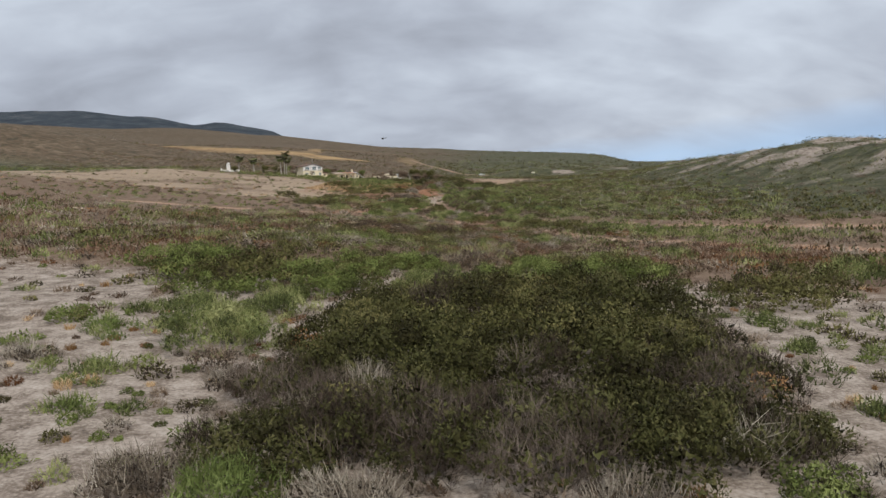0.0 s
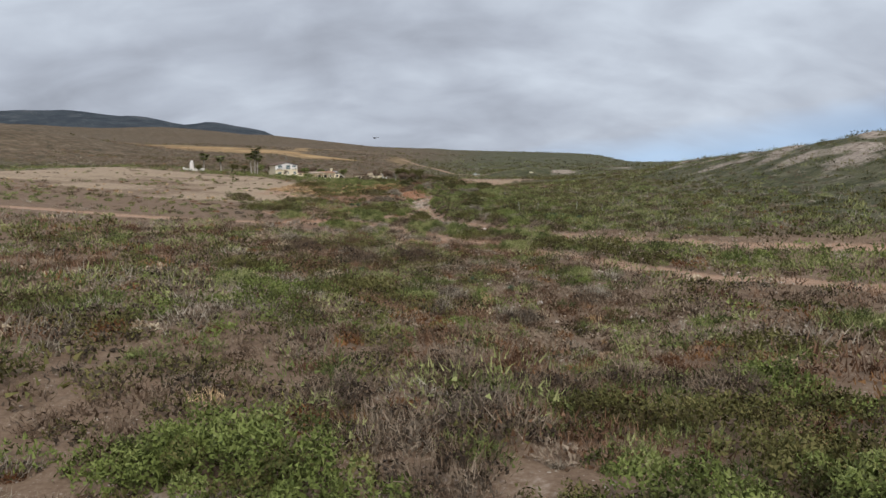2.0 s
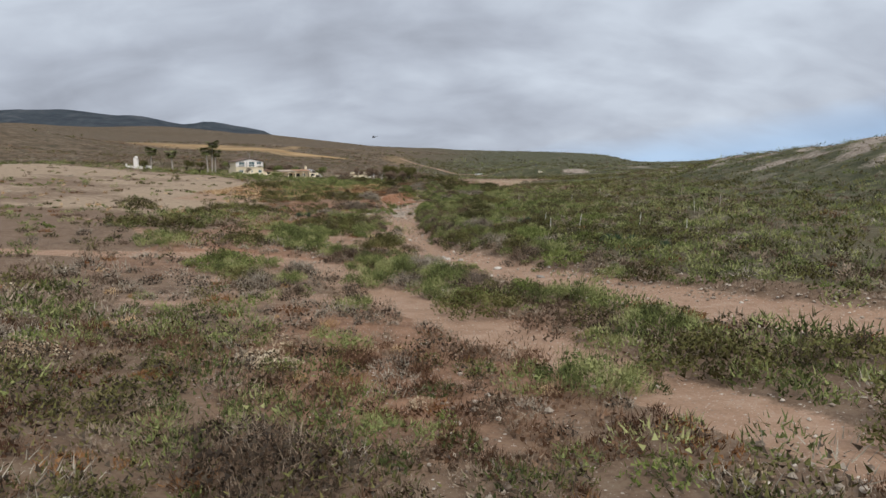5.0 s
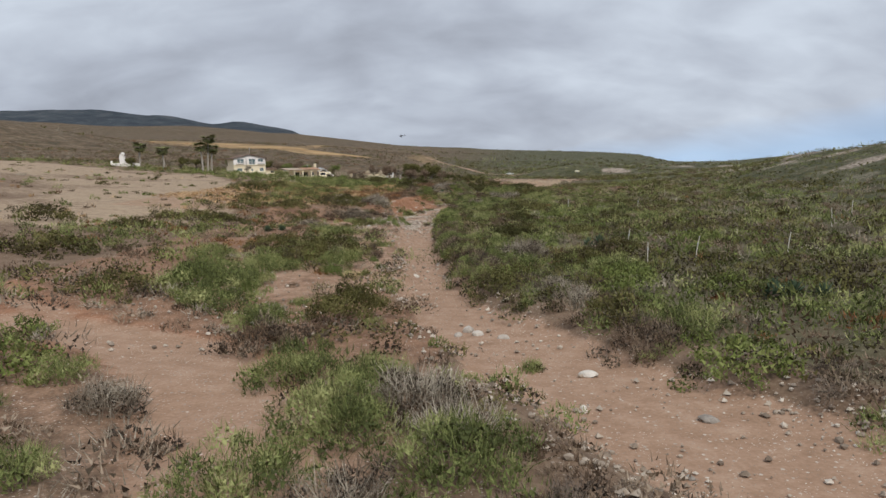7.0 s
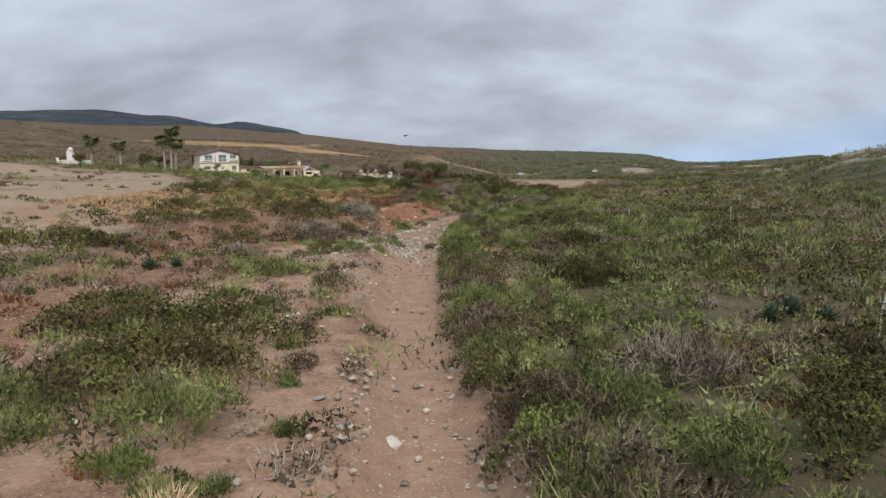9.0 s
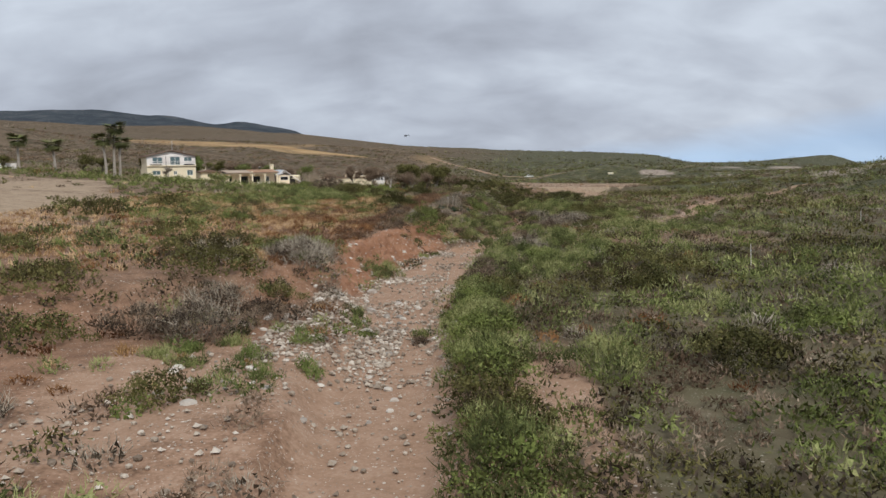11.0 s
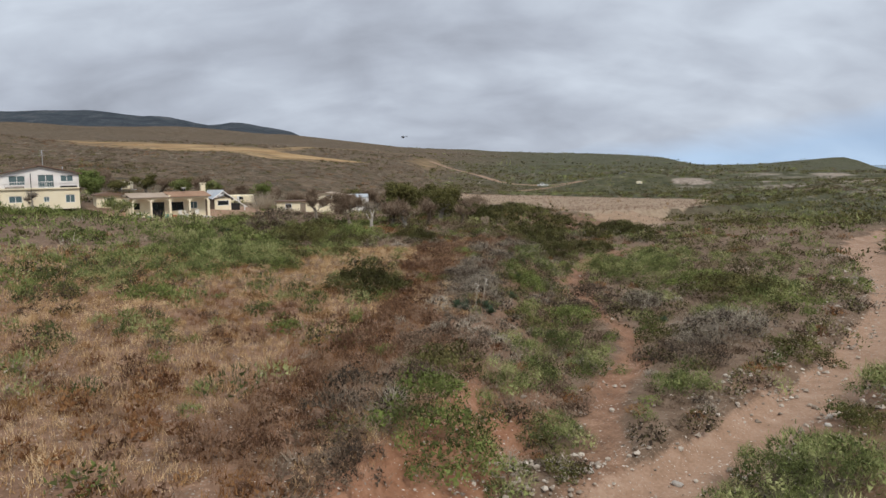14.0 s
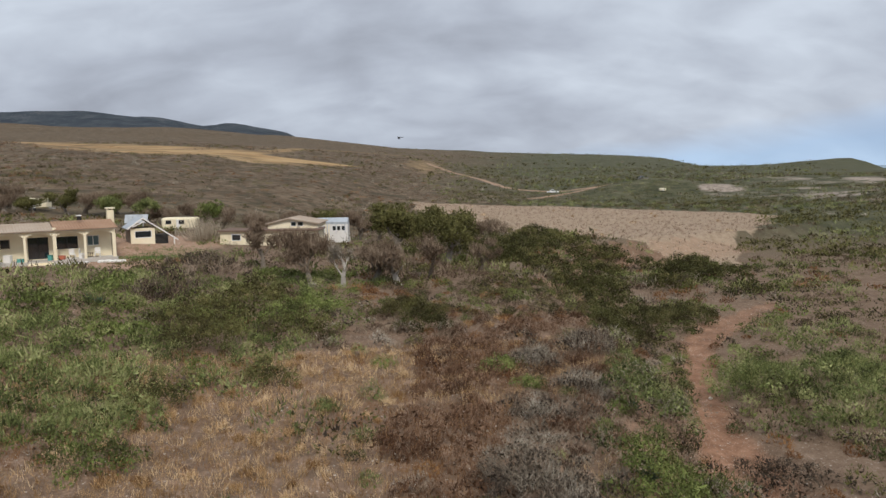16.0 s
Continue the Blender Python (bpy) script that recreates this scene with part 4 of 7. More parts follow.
shrubs("chaparral", (-16.5, 265.5, 2.6, 1.7), (14, 268, 2.4, 1.7), (-24, 272.4, 2.2, 1.7), (-39, 289.1, 4.6, 2), (1.2, 289.9, 1, 1.1), (14.1, 294.7, 1.2, 1.3))
shrubs("corner", (-2.9, 288.8, 2.3, 2.4))
shrubs("dead", (-14.5, 230, 1.8, 1.1), (-11, 242.2, 1.9, 2), (-12.5, 249.5, 1.7, 1.2), (-15.6, 258.5, 2.2, 1.5), (-9.4, 258.5, 1.9, 2), (-10.9, 263.4, 2.5, 1.1), (-12.1, 264.4, 1.6, 0.7), (-9.9, 264.9, 1.7, 0.6), (3.5, 272.9, 1.1, 0.9), (6.6, 278.9, 1.7, 1.8))
shrubs("fresh", (20.6, 227.6, 1.5, 0.6), (-6.1, 235.5, 0.5, 0.7), (-4.8, 237.4, 0.5, 0.7), (-7.5, 238.8, 0.55, 0.7), (-10.4, 239.7, 0.5, 0.5), (-6, 241.4, 0.6, 0.8))
shrubs("green", (17, 243, 2.3, 1.5), (-9.6, 260.4, 1.2, 0.8), (-11.8, 267.3, 3.3, 1.1), (6.8, 268.1, 1.7, 1.5), (27, 268.3, 1.4, 1.3), (-22.7, 286.5, 1.7, 1.3))
shrubs("mound", (10, 215.8, 2.3, 1.5), (11.9, 237.4, 2, 1.6), (12.6, 256.1, 1.8, 1.5))
shrubs("round", (-27, 232, 2.2, 1.3), (-31, 236, 2.3, 1.2))
shrubs("sage", (2.8, 222, 1.7, 1.3), (-10.4, 222.4, 3.1, 1), (6.5, 236, 1.8, 1.4), (-9.7, 237.4, 0.8, 0.4), (2.4, 238, 1.8, 1.3), (2.2, 246, 1.7, 1.3), (4.2, 262, 1.8, 1.4), (7.5, 264, 2, 1.6), (3.7, 268.3, 1.7, 1.3), (10.1, 268.4, 2.3, 1.4), (-6.2, 269.4, 1.6, 0.9), (-5.7, 272.5, 1, 0.9), (6, 273.5, 2.1, 1.5), (12.5, 276, 2.2, 1.5), (3.6, 278.7, 1.8, 1.9), (9.7, 279.7, 1.9, 1.8), (8.3, 289.3, 1.6, 1.5), (10.7, 289.4, 1.9, 1.6), (1.4, 293.3, 1.3, 1.4))
shrubs("scrub", (-5.3, 216.5, 1.2, 1.1), (-13.7, 242.3, 1.7, 1.8), (-1.1, 245.7, 0.4, 0.6), (-9, 246.1, 1.9, 1.4), (-5.9, 286.3, 1.1, 0.7), (-6.1, 289.9, 1.8, 1.9), (-4.4, 295.1, 1.1, 1.2))
shrubs("tuft", (-11.3, 238.4, 0.7, 0.5), (-9.1, 241.2, 0.6, 0.5), (-1.2, 247.3, 0.5, 0.5), (-4, 247.5, 0.5, 0.45), (-4.8, 248.9, 0.6, 0.6), (-5.1, 251, 0.6, 0.6), (-3.3, 282.2, 0.4, 0.4), (-2.1, 283.7, 0.3, 0.4))
# on the terrace and past it
shrubs("chaparral", (-3.2, 297.5, 2, 1.2), (17.2, 307.1, 1.8, 1.3), (9.6, 311.4, 1.4, 1.4), (2, 313.5, 1.6, 1.1), (19.5, 326.8, 4, 2.3), (-18.2, 331.5, 1.7, 1.1), (-14.2, 334.9, 1.4, 1.2), (-18.6, 339.5, 2.3, 2.3), (-19.4, 342.5, 2.4, 2.2), (-15, 345.5, 2.6, 1.6), (-21.5, 347, 3.4, 2.1), (-20, 354, 3.2, 1.9))
shrubs("dead", (11.5, 309.5, 1.6, 1), (14.3, 312.9, 3.2, 1.8), (-1.4, 315.4, 1.9, 1.5), (-1.4, 319.2, 1.2, 1.3), (-1.6, 321.2, 1.5, 1.5), (11.1, 321.9, 1.9, 1.5), (-2, 323.9, 2, 1.3), (-1.5, 331, 1, 1), (0.8, 335, 1.3, 1.2), (-1, 339.5, 1.6, 1.1), (2.3, 343.2, 1.8, 1.2))
shrubs("flower", (14.4, 335.1, 0.7, 0.9))
shrubs("green", (-6.4, 299.9, 0.5, 0.4), (-22.7, 312.1, 2.3, 1), (5.5, 318, 1.9, 1.4), (34.4, 321.9, 2.2, 2.3), (2.2, 324.4, 1.9, 1.7), (-17.4, 324.5, 1.6, 1.1), (2.5, 326.9, 1.8, 1.5), (19.4, 333.3, 3.6, 1.9), (-1.6, 335.7, 0.9, 0.7), (-2.8, 338.6, 1.2, 0.9), (-41, 339, 2.5, 1.3), (-24.5, 342, 2.6, 1.4), (-34, 350, 2.6, 1.4), (-15.5, 351, 2.6, 1.7), (-31, 356, 2.8, 1.6), (-62, 358, 3.4, 1.6), (-57, 359.5, 3.2, 1.5), (-52, 362, 3, 1.3))
shrubs("mound", (-9.4, 315.8, 2.5, 2.2), (-8.2, 316.6, 1.8, 1.6), (-7.3, 347.2, 1.7, 1.4), (6.2, 357, 2.6, 1.7), (10.5, 358.5, 2.5, 2.4), (14, 364, 2.6, 1.6), (8.6, 364, 3, 2), (8.4, 369.1, 2.6, 2.4), (8, 380, 3.6, 2.2), (18, 383, 3, 1.8), (4.5, 386, 3.4, 2.2), (-4, 389, 3.4, 2.6), (0.5, 392, 3.6, 2.6), (22, 392, 3.2, 1.9))
shrubs("pale", (3.8, 333.4, 2.2, 2.2))
shrubs("round", (-37, 305, 2.6, 1.5), (-8.5, 351, 2.4, 1.5))
shrubs("sage", (-0.4, 297.8, 1.2, 1.3), (19.7, 299.2, 3.9, 1.7), (1.1, 299.7, 1.4, 1.5), (8.3, 300.1, 1.5, 1.3), (4.7, 304.2, 1.3, 1.4), (0.9, 305.5, 1.6, 1.1), (3.5, 310, 1.7, 1.2), (15.5, 318, 1.8, 1.2), (-24.5, 324.5, 1.2, 0.7), (12.5, 325, 1.8, 1.2), (21.3, 325.5, 2, 1.5), (-22, 327.3, 1.4, 0.9), (-25, 328.5, 1.8, 1.2), (-19.2, 328.5, 2.2, 1), (24, 330, 2.8, 1.5), (-10.6, 331.5, 0.5, 0.7), (-22, 334, 2, 1.3), (-27.5, 336, 2.2, 1.3), (14.4, 336.7, 2.8, 2.6), (4.8, 338.5, 2.4, 1))
shrubs("sage", (11.2, 341.5, 2.4, 2.5), (16.3, 342.4, 3.1, 2.6), (-30, 343, 2.4, 1.4), (13.4, 346, 2.2, 1.4), (19, 347, 2.2, 1.4))
shrubs("scrub", (10.9, 306.1, 1.7, 1.1), (9.2, 307.8, 1.9, 1.1), (5.3, 321.6, 1.9, 1.3), (8.3, 322.2, 1.5, 1.6), (8.3, 330.5, 1.9, 1.2), (-26.6, 354.5, 2.8, 2), (-27.1, 364.7, 3.8, 2.3))
thick_rng = random.Random(77)
rim_y = 181.0
while rim_y < 277:  # the brush stands like a hedge along the far rim of the wash
    rim_x = float(np.interp(rim_y, [w[1] for w in WASH[4:14]], [w[0] + 1.05 * w[2] for w in WASH[4:14]]))
    rim_r = thick_rng.uniform(1.2, 1.8)
    BIG.append((rim_x + 0.85 * rim_r, rim_y, rim_r, 0.85 * rim_r, thick_rng.choice(("sage", "sage", "chaparral", "green", "scrub"))))
    rim_y += thick_rng.uniform(1.9, 2.8)
for _ in range(60):  # dark brush between the yard and the mown field
    tx, ty = thick_rng.uniform(-14, 26), thick_rng.uniform(371, 436)
    if tx > np.interp(ty, [371, 399, 413, 445], [24, 27, 15, -5]) or (tx < -6 and ty < 378):
        continue
    BIG.append((tx, ty, thick_rng.uniform(2.0, 3.2), thick_rng.uniform(1.3, 2.2), thick_rng.choice(("mound", "mound", "mound", "chaparral"))))
SHRUBS = {  # kind of single shrub: shares of (material, blades, length, width, lean), label
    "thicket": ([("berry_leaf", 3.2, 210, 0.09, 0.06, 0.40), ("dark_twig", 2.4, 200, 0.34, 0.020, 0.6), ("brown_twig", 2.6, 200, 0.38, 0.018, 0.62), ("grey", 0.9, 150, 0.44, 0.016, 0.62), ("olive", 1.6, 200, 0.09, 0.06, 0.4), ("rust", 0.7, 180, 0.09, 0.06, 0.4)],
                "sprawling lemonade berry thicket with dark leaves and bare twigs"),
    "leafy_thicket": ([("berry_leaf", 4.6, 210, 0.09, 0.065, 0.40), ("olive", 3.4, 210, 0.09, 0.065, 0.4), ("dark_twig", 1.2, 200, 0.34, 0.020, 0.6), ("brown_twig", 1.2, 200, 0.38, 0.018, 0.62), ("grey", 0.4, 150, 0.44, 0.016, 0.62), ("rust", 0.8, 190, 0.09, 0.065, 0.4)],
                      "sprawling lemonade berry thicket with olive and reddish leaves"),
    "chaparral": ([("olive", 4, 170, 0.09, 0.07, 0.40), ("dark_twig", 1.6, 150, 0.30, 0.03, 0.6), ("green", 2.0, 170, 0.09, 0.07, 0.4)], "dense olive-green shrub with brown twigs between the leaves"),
    "green": ([("green", 4, 170, 0.10, 0.07, 0.45), ("olive", 1.2, 170, 0.09, 0.07, 0.3)], "fresh green leafy shrub on sandy ground"),
    "sage": ([("sage", 4, 210, 0.26, 0.028, 0.62), ("grey", 0.4, 110, 0.38, 0.022, 0.6), ("green", 0.6, 170, 0.22, 0.04, 0.6)], "feathery grey-green sagebrush with upright stems"),
    "round": ([("olive", 4, 400, 0.08, 0.06, 0.35), ("green", 0.8, 400, 0.08, 0.06, 0.35)], "compact rounded dark green shrub on bare soil"),
    "corner": ([("green", 4.0, 230, 0.10, 0.075, 0.45), ("sage", 0.8, 200, 0.28, 0.04, 0.6), ("grey", 1.2, 190, 0.6, 0.026, 0.4)], "shrub with bare roots leaning over the eroded bank"),
    "dead": ([("grey", 4, 130, 0.5, 0.028, 0.5), ("brown", 1.2, 110, 0.3, 0.04, 0.5)], "dead grey thorny bush with bleached twigs"),
    "flower": ([("flower", 3, 150, 0.09, 0.09, 0.3), ("brown", 1, 110, 0.2, 0.04, 0.5)], "mound of pale dried buckwheat flower heads"),
    "fresh": ([("fresh", 2, 130, 0.22, 0.045, 0.75), ("grey", 0.6, 90, 0.25, 0.03, 0.5)], "small yellow-green bush among cobbles"),
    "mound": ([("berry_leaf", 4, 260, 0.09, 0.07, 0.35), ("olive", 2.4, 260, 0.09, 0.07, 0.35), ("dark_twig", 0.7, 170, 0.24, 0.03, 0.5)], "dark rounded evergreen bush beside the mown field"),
    "plume": ([("fresh", 2, 190, 0.26, 0.035, 0.75), ("sage", 2, 170, 0.26, 0.035, 0.75)], "small light green plume-like shrub on sand"),
    "scrub": ([("brown", 4, 150, 0.26, 0.026, 0.55), ("brown_twig", 1.4, 140, 0.30, 0.022, 0.6), ("grey", 0.6, 110, 0.34, 0.020, 0.6), ("rust", 0.4, 130, 0.2, 0.03, 0.6)], "dry purple-brown bush with fine upright twigs"),
    "leafy": ([("green", 4, 190, 0.10, 0.07, 0.42), ("olive", 1.6, 180, 0.09, 0.065, 0.4), ("brown_twig", 0.9, 140, 0.28, 0.022, 0.6)], "spreading bright green leafy shrub with brown twigs"),
    "clump": ([("olive", 3, 180, 0.09, 0.065, 0.4), ("green", 2.4, 180, 0.09, 0.065, 0.4), ("sage", 1.6, 170, 0.26, 0.028, 0.62), ("brown", 0.8, 130, 0.26, 0.026, 0.5)], "broad green bush with paler plumes along its foot"),
    "grassy": ([("fresh", 1.4, 150, 0.34, 0.022, 0.8), ("straw", 1, 140, 0.34, 0.022, 0.8)], "upright yellow-green bush with fine stems"),
    "pale": ([("sage", 2, 190, 0.16, 0.026, 0.5), ("grey", 2.2, 190, 0.18, 0.024, 0.5)], "pale grey-green sprawling bush on the bank"),
    "tuft": ([("sage", 2, 110, 0.30, 0.045, 0.75), ("olive", 0.8, 90, 0.14, 0.08, 0.5)], "small grey-green tuft among cobbles"),
}


SHRUB_NAMES = {"sage": "sagebrush", "plume": "sagebrush", "tuft": "sagebrush", "pale": "sagebrush", "dead": "dead_bush", "scrub": "dry_bush", "flower": "buckwheat", "mound": "evergreen_bush", "round": "evergreen_bush"}


LEAFY = ("olive", "green", "berry_leaf", "sage", "fresh")


def single_shrubs():
    """Each shrub is a heap of lobes, and each lobe takes one of the shrub's kinds of growth."""
    for bx0, by0, radius, tall, kind in BIG:
        layers, label = SHRUBS[kind]
        rand = np.random.default_rng(int(abs(bx0) * 131 + by0 * 17))
        lobe = min(0.85, 0.36 + 0.14 * radius)
        n = int(np.clip((2.6 if kind in ("thicket", "leafy_thicket", "corner", "round") or (kind == "mound" and by0 < 340) else 1.7) * (radius / lobe) ** 2, 4, 70))
        gap_y = min(by0 - 300, 60) if by0 > 300 else 0
        off = max(abs(bx0), gap_y)  # least distance to the flight line
        fine = 1.0 if off < 12 else 0.62 if off < 25 else 0.34
        wide = 1.0 if off < 12 else 1.3 if off < 25 else 1.9
        if 284 < by0 < 366 and abs(bx0) < 22:
            fine, wide = 1.35, 0.66
        elif off > 15:
            n = int(n * 0.7)
        az = np.arange(n) * 2.39996 + rand.uniform(0, 6)
        q = (np.arange(n) + 0.5) / n
        rr = np.sqrt(q) * radius * (1 + 0.14 * np.sin(2 * az + 1) + 0.10 * np.sin(3 * az)) * rand.uniform(0.9, 1.05, n)
        lx, ly = bx0 + rr * np.cos(az), by0 + rr * np.sin(az)
        top = tall * np.sqrt(np.clip(1 - (rr / (radius * 1.18)) ** 2, 0.03, 1)) * (1 + 0.12 * rand.normal(0, 1, n))
        ground = height(lx, ly)
        size = lobe * rand.uniform(0.8, 1.35, n)
        lift = np.maximum(0, top - size * 0.9)
        weights = np.array([l[1] for l in layers])
        # neighbouring lobes tend to share a kind
        field = np.stack([bumps(lx, ly, 2.6, 80 + i) + 0.35 * rand.normal(0, 1, n) + 0.9 * np.log(w / weights.sum()) for i, w in enumerate(weights)], 1)
        # leaves crown the shrub, bare twigs show at its skirts
        for i, l in enumerate(layers):
            if l[0] in ("dark_twig", "brown_twig", "brown", "grey"):
                field[:, i] += 0.9 * (rr / radius - 0.62)
        pick = field.argmax(1)
        pieces = {}
        for i, (mat, _, blades, length, width, lean) in enumerate(layers):
            m = pick == i
            if not m.any():
                continue
            blades = int((1.15 if kind in ("thicket", "leafy_thicket", "leafy") else 0.58) * blades * fine)
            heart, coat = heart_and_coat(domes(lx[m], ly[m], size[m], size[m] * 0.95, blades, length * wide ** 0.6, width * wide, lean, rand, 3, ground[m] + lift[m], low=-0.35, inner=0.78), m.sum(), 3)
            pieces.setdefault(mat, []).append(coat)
            # leafy hearts keep the leaf material at a shade-dark tone, others take dark twigs
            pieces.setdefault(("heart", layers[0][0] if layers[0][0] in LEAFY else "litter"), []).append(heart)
        # a skirt of the first kind closes the flanks
        mat, _, blades, length, width, lean = layers[0]
        one = lambda v: np.array([v])
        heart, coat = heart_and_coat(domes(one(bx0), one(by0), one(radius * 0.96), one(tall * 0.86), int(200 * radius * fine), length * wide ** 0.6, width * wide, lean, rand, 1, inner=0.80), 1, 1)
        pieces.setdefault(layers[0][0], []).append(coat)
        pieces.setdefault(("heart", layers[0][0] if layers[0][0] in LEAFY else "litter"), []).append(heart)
        origin = np.array([bx0, by0, z_at(bx0, by0)])
        top_level = tagged(new(SHRUB_NAMES.get(kind, "shrub")), label, "shrub", "shrubs of the valley floor")
        top_level.location = origin
        for mat, lot in pieces.items():
            start, vs, fs, ts = 0, [], [], []
            for v, f, q_tone in lot:
                ts.append(q_tone)
                vs.append(v - origin)
                fs.append(f + start)
                start += len(v)
            inner_growth = isinstance(mat, tuple)
            mat = mat[1] if inner_growth else mat
            name = "woody_heart" if inner_growth else "brushwood" if mat in ("brown", "grey", "dark_twig", "brown_twig") else "blossom" if mat == "flower" else "foliage"
            vs, fs = np.concatenate(vs), np.concatenate(fs)
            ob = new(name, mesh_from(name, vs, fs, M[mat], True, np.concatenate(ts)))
            ob.parent = top_level
            if name in ("brushwood", "foliage", "blossom", "woody_heart"):
                tagged(ob, kind="stuff")


def strip(x, y):
    """Where points lie across the russet strip on the terrace: 0 to 1 inside it, more towards the lip."""
    edge = x + 0.7 * bumps(x, y, 3, 51)
    low = np.interp(y, [262, 296, 300, 303, 307, 313, 328, 334, 342, 353, 366], [-13, -10.2, -10.5, -9, -7.7, -7, -7.7, -6.7, -7.2, -8, -9])
    high = np.interp(y, [262, 297, 302, 307, 320, 326, 330, 337, 343, 353, 366], [-9, -6.3, -5.7, -3.7, -4.3, -4.6, -3, -2.0, 0.4, 1.0, 1.5])
    return (edge - low) / (high - low)


def plant_mix(x, y):
    """Chances of each kind at points, and how much of the ground is grown over."""
    bare, sand, red, straw, gold, scrub, heath = soils(x, y)
    n = len(x)
    bank, width, side = along(x, y, BANK)
    s = bank * side
    gw, ww, ws = along(x, y, WASH)
    tw, _, ts = along(x, y, TRACK)
    order = ["olive", "sage", "brown", "rust", "green", "grey", "straw", "flower", "russet"]
    p = np.zeros((n, 9))
    cover = np.zeros(n)

    def zone(mask, weights, amount):
        p[mask] = 0
        p[mask, :len(weights)] = weights
        cover[mask] = amount

    right = (ws < 0)
    zone(np.ones(n, bool), (4, 3, 3, 0.8, 0.9, 0.5, 0, 0), 0.6)
    zone(y < 57, (1.0, 3, 3.5, 0.3, 1.2, 3, 1.0, 0), 0.5)
    zone((y >= 57) & (y < 150), (1.2, 1.2, 4.4, 1.6, 0.5, 1.4, 0.2, 0.2, 4.5), 0.96)
    zone((y >= 62) & (y < 150) & (x < -1 + 4 * bumps(x, y, 12, 45)), (1.8, 2.0, 4.2, 0.4, 0.9, 2.2, 0, 0.4, 2.0), 0.97)
    zone((y >= 57) & (ts < 0) & (tw < 60) & (y < 150), (2.4, 2.6, 3, 0.4, 0.8, 0.6, 0, 0.1, 1.5), 0.75)
    zone((ts < 0) & (ws > 0) & (y < 180), (2.5, 4.5, 3.2, 0.3, 1.2, 0.8, 0, 0), 1.0)
    zone((ws > 0) & (y >= 150) & (y < 262), (2.2, 3.6, 3.0, 0.6, 1.2, 0.8, 0.3, 0), np.where(y < 198, 0.4, 0.5)[(ws > 0) & (y >= 150) & (y < 262)])
    zone((ts < 0) & (ws > 0) & (y >= 150) & (y < 180), (2.0, 4.0, 3.6, 0.3, 1.2, 1.0, 0, 0), np.where(y < 160, 0.9, 0.42)[(ts < 0) & (ws > 0) & (y >= 150) & (y < 180)])
    zone((ts >= 0) & (tw < 17) & (y >= 132) & (y < 164) & (ws > 0), (0.9, 1.2, 4.4, 0.6, 0.6, 3.0, 0.4, 0), 0.50)
    zone((ws > 0) & (y >= 196) & (y < 262) & (x < -9), (3, 2, 5, 2, 0.6, 0.6, 0.6, 0), 0.72)
    zone(right & (y >= 120) & (y < 345), (3.8, 3.4, 2.4, 0.2, 1.4, 0.5, 0, 0), 1.0)
    zone(right & (y >= 290) & (x > 4) & (x < 32), (1.6, 4, 3, 0.3, 1.0, 0.9, 0, 0.1), 0.95)
    open_ground = right & (y >= 282) & (y < 300) & (x > 9) & (x < 34)
    zone(open_ground, (2.0, 3, 3.4, 0.4, 1.0, 0.9, 0, 0.1), 0.42)
    zone(right & (x > 34), (3.6, 3.4, 2.0, 0.2, 0.5, 0.5, 0, 0), 0.85)
    grass = (straw > 0.2) & (s > 0)
    zone(grass, (0.25, 0.9, 0.5, 0.5, 0.4, 0.05, 5, 0), 0.50)
    zone(grass & (y < 311) & (x > -24), (0.2, 1.7, 0.5, 1.6, 0.7, 0, 2, 0, 1.0), 0.50)
    inside = strip(x, y)
    zone((s > 0) & (y > 262) & (inside >= 0), (0.2, 0.1, 0.6, 1.2, 0.1, 0.05, 0.2, 0, 6), 0.97)
    zone((s > 0) & (y > 262) & (inside > 1) & (y < 307), (0.2, 0.3, 6, 0.6, 0.2, 0.8, 0.1, 0, 1.2), 0.97)
    zone((s > 0) & (inside > 1) & (y >= 307) & (y < 336), (0.6, 0.5, 2, 0, 0.5, 5, 0, 0, 0.8), 0.97)
    zone((s > 0) & (y > 2 * bumps(x, y, 5, 46) + np.interp(x, [-32, -25, -21.5, -15.5], [310, 312.5, 323, 334])) & (y < 366) & (x < -14.3), (0.5, 6.5, 0.3, 0.1, 3.0, 0.1, 0.1, 0), 1.0)
    zone((s > 0) & (y > 290) & (y <= 312) & (x < -27), (1.2, 4, 0.6, 0.2, 3.0, 0.2, 2.5, 0), 0.75)
    zone((s > 0) & (y > 262) & (y <= 290) & (x < -22), (1.5, 4, 1.2, 0.4, 2.5, 0.2, 2.0, 0), 0.6)
    zone((s <= 0.6) & (s > -6) & (y > 293) & (y < 352), (2.6, 3.0, 2.8, 0.3, 1.4, 1.2, 0, 0), 1.0)
    zone((s > -9) & (y >= 352) & (x > -14), (5, 1.5, 2.5, 1.2, 1.4, 0.4, 0, 0), 0.95)
    zone((s > 0) & (y >= 366) & (x <= -14), (4, 2, 2, 0.3, 1.5, 0.6, 0, 0), 0.55)
    zone((x < -36) & (y > 150) & (y < 350) & (straw > 0.4), (1.4, 0.8, 1.8, 0.2, 0.4, 0.1, 1.6, 0), 0.10 + 0.5 * np.clip(bumps(x, y, 13, 43) - 0.2, 0, 1)[(x < -36) & (y > 150) & (y < 350) & (straw > 0.4)])
    zone((x > 70) & (y < 520), (4.8, 2.6, 1.8, 0, 0.15, 0.9, 0, 0), 0.74 + 0.35 * bumps(x, y, 15, 42)[(x > 70) & (y < 520)])
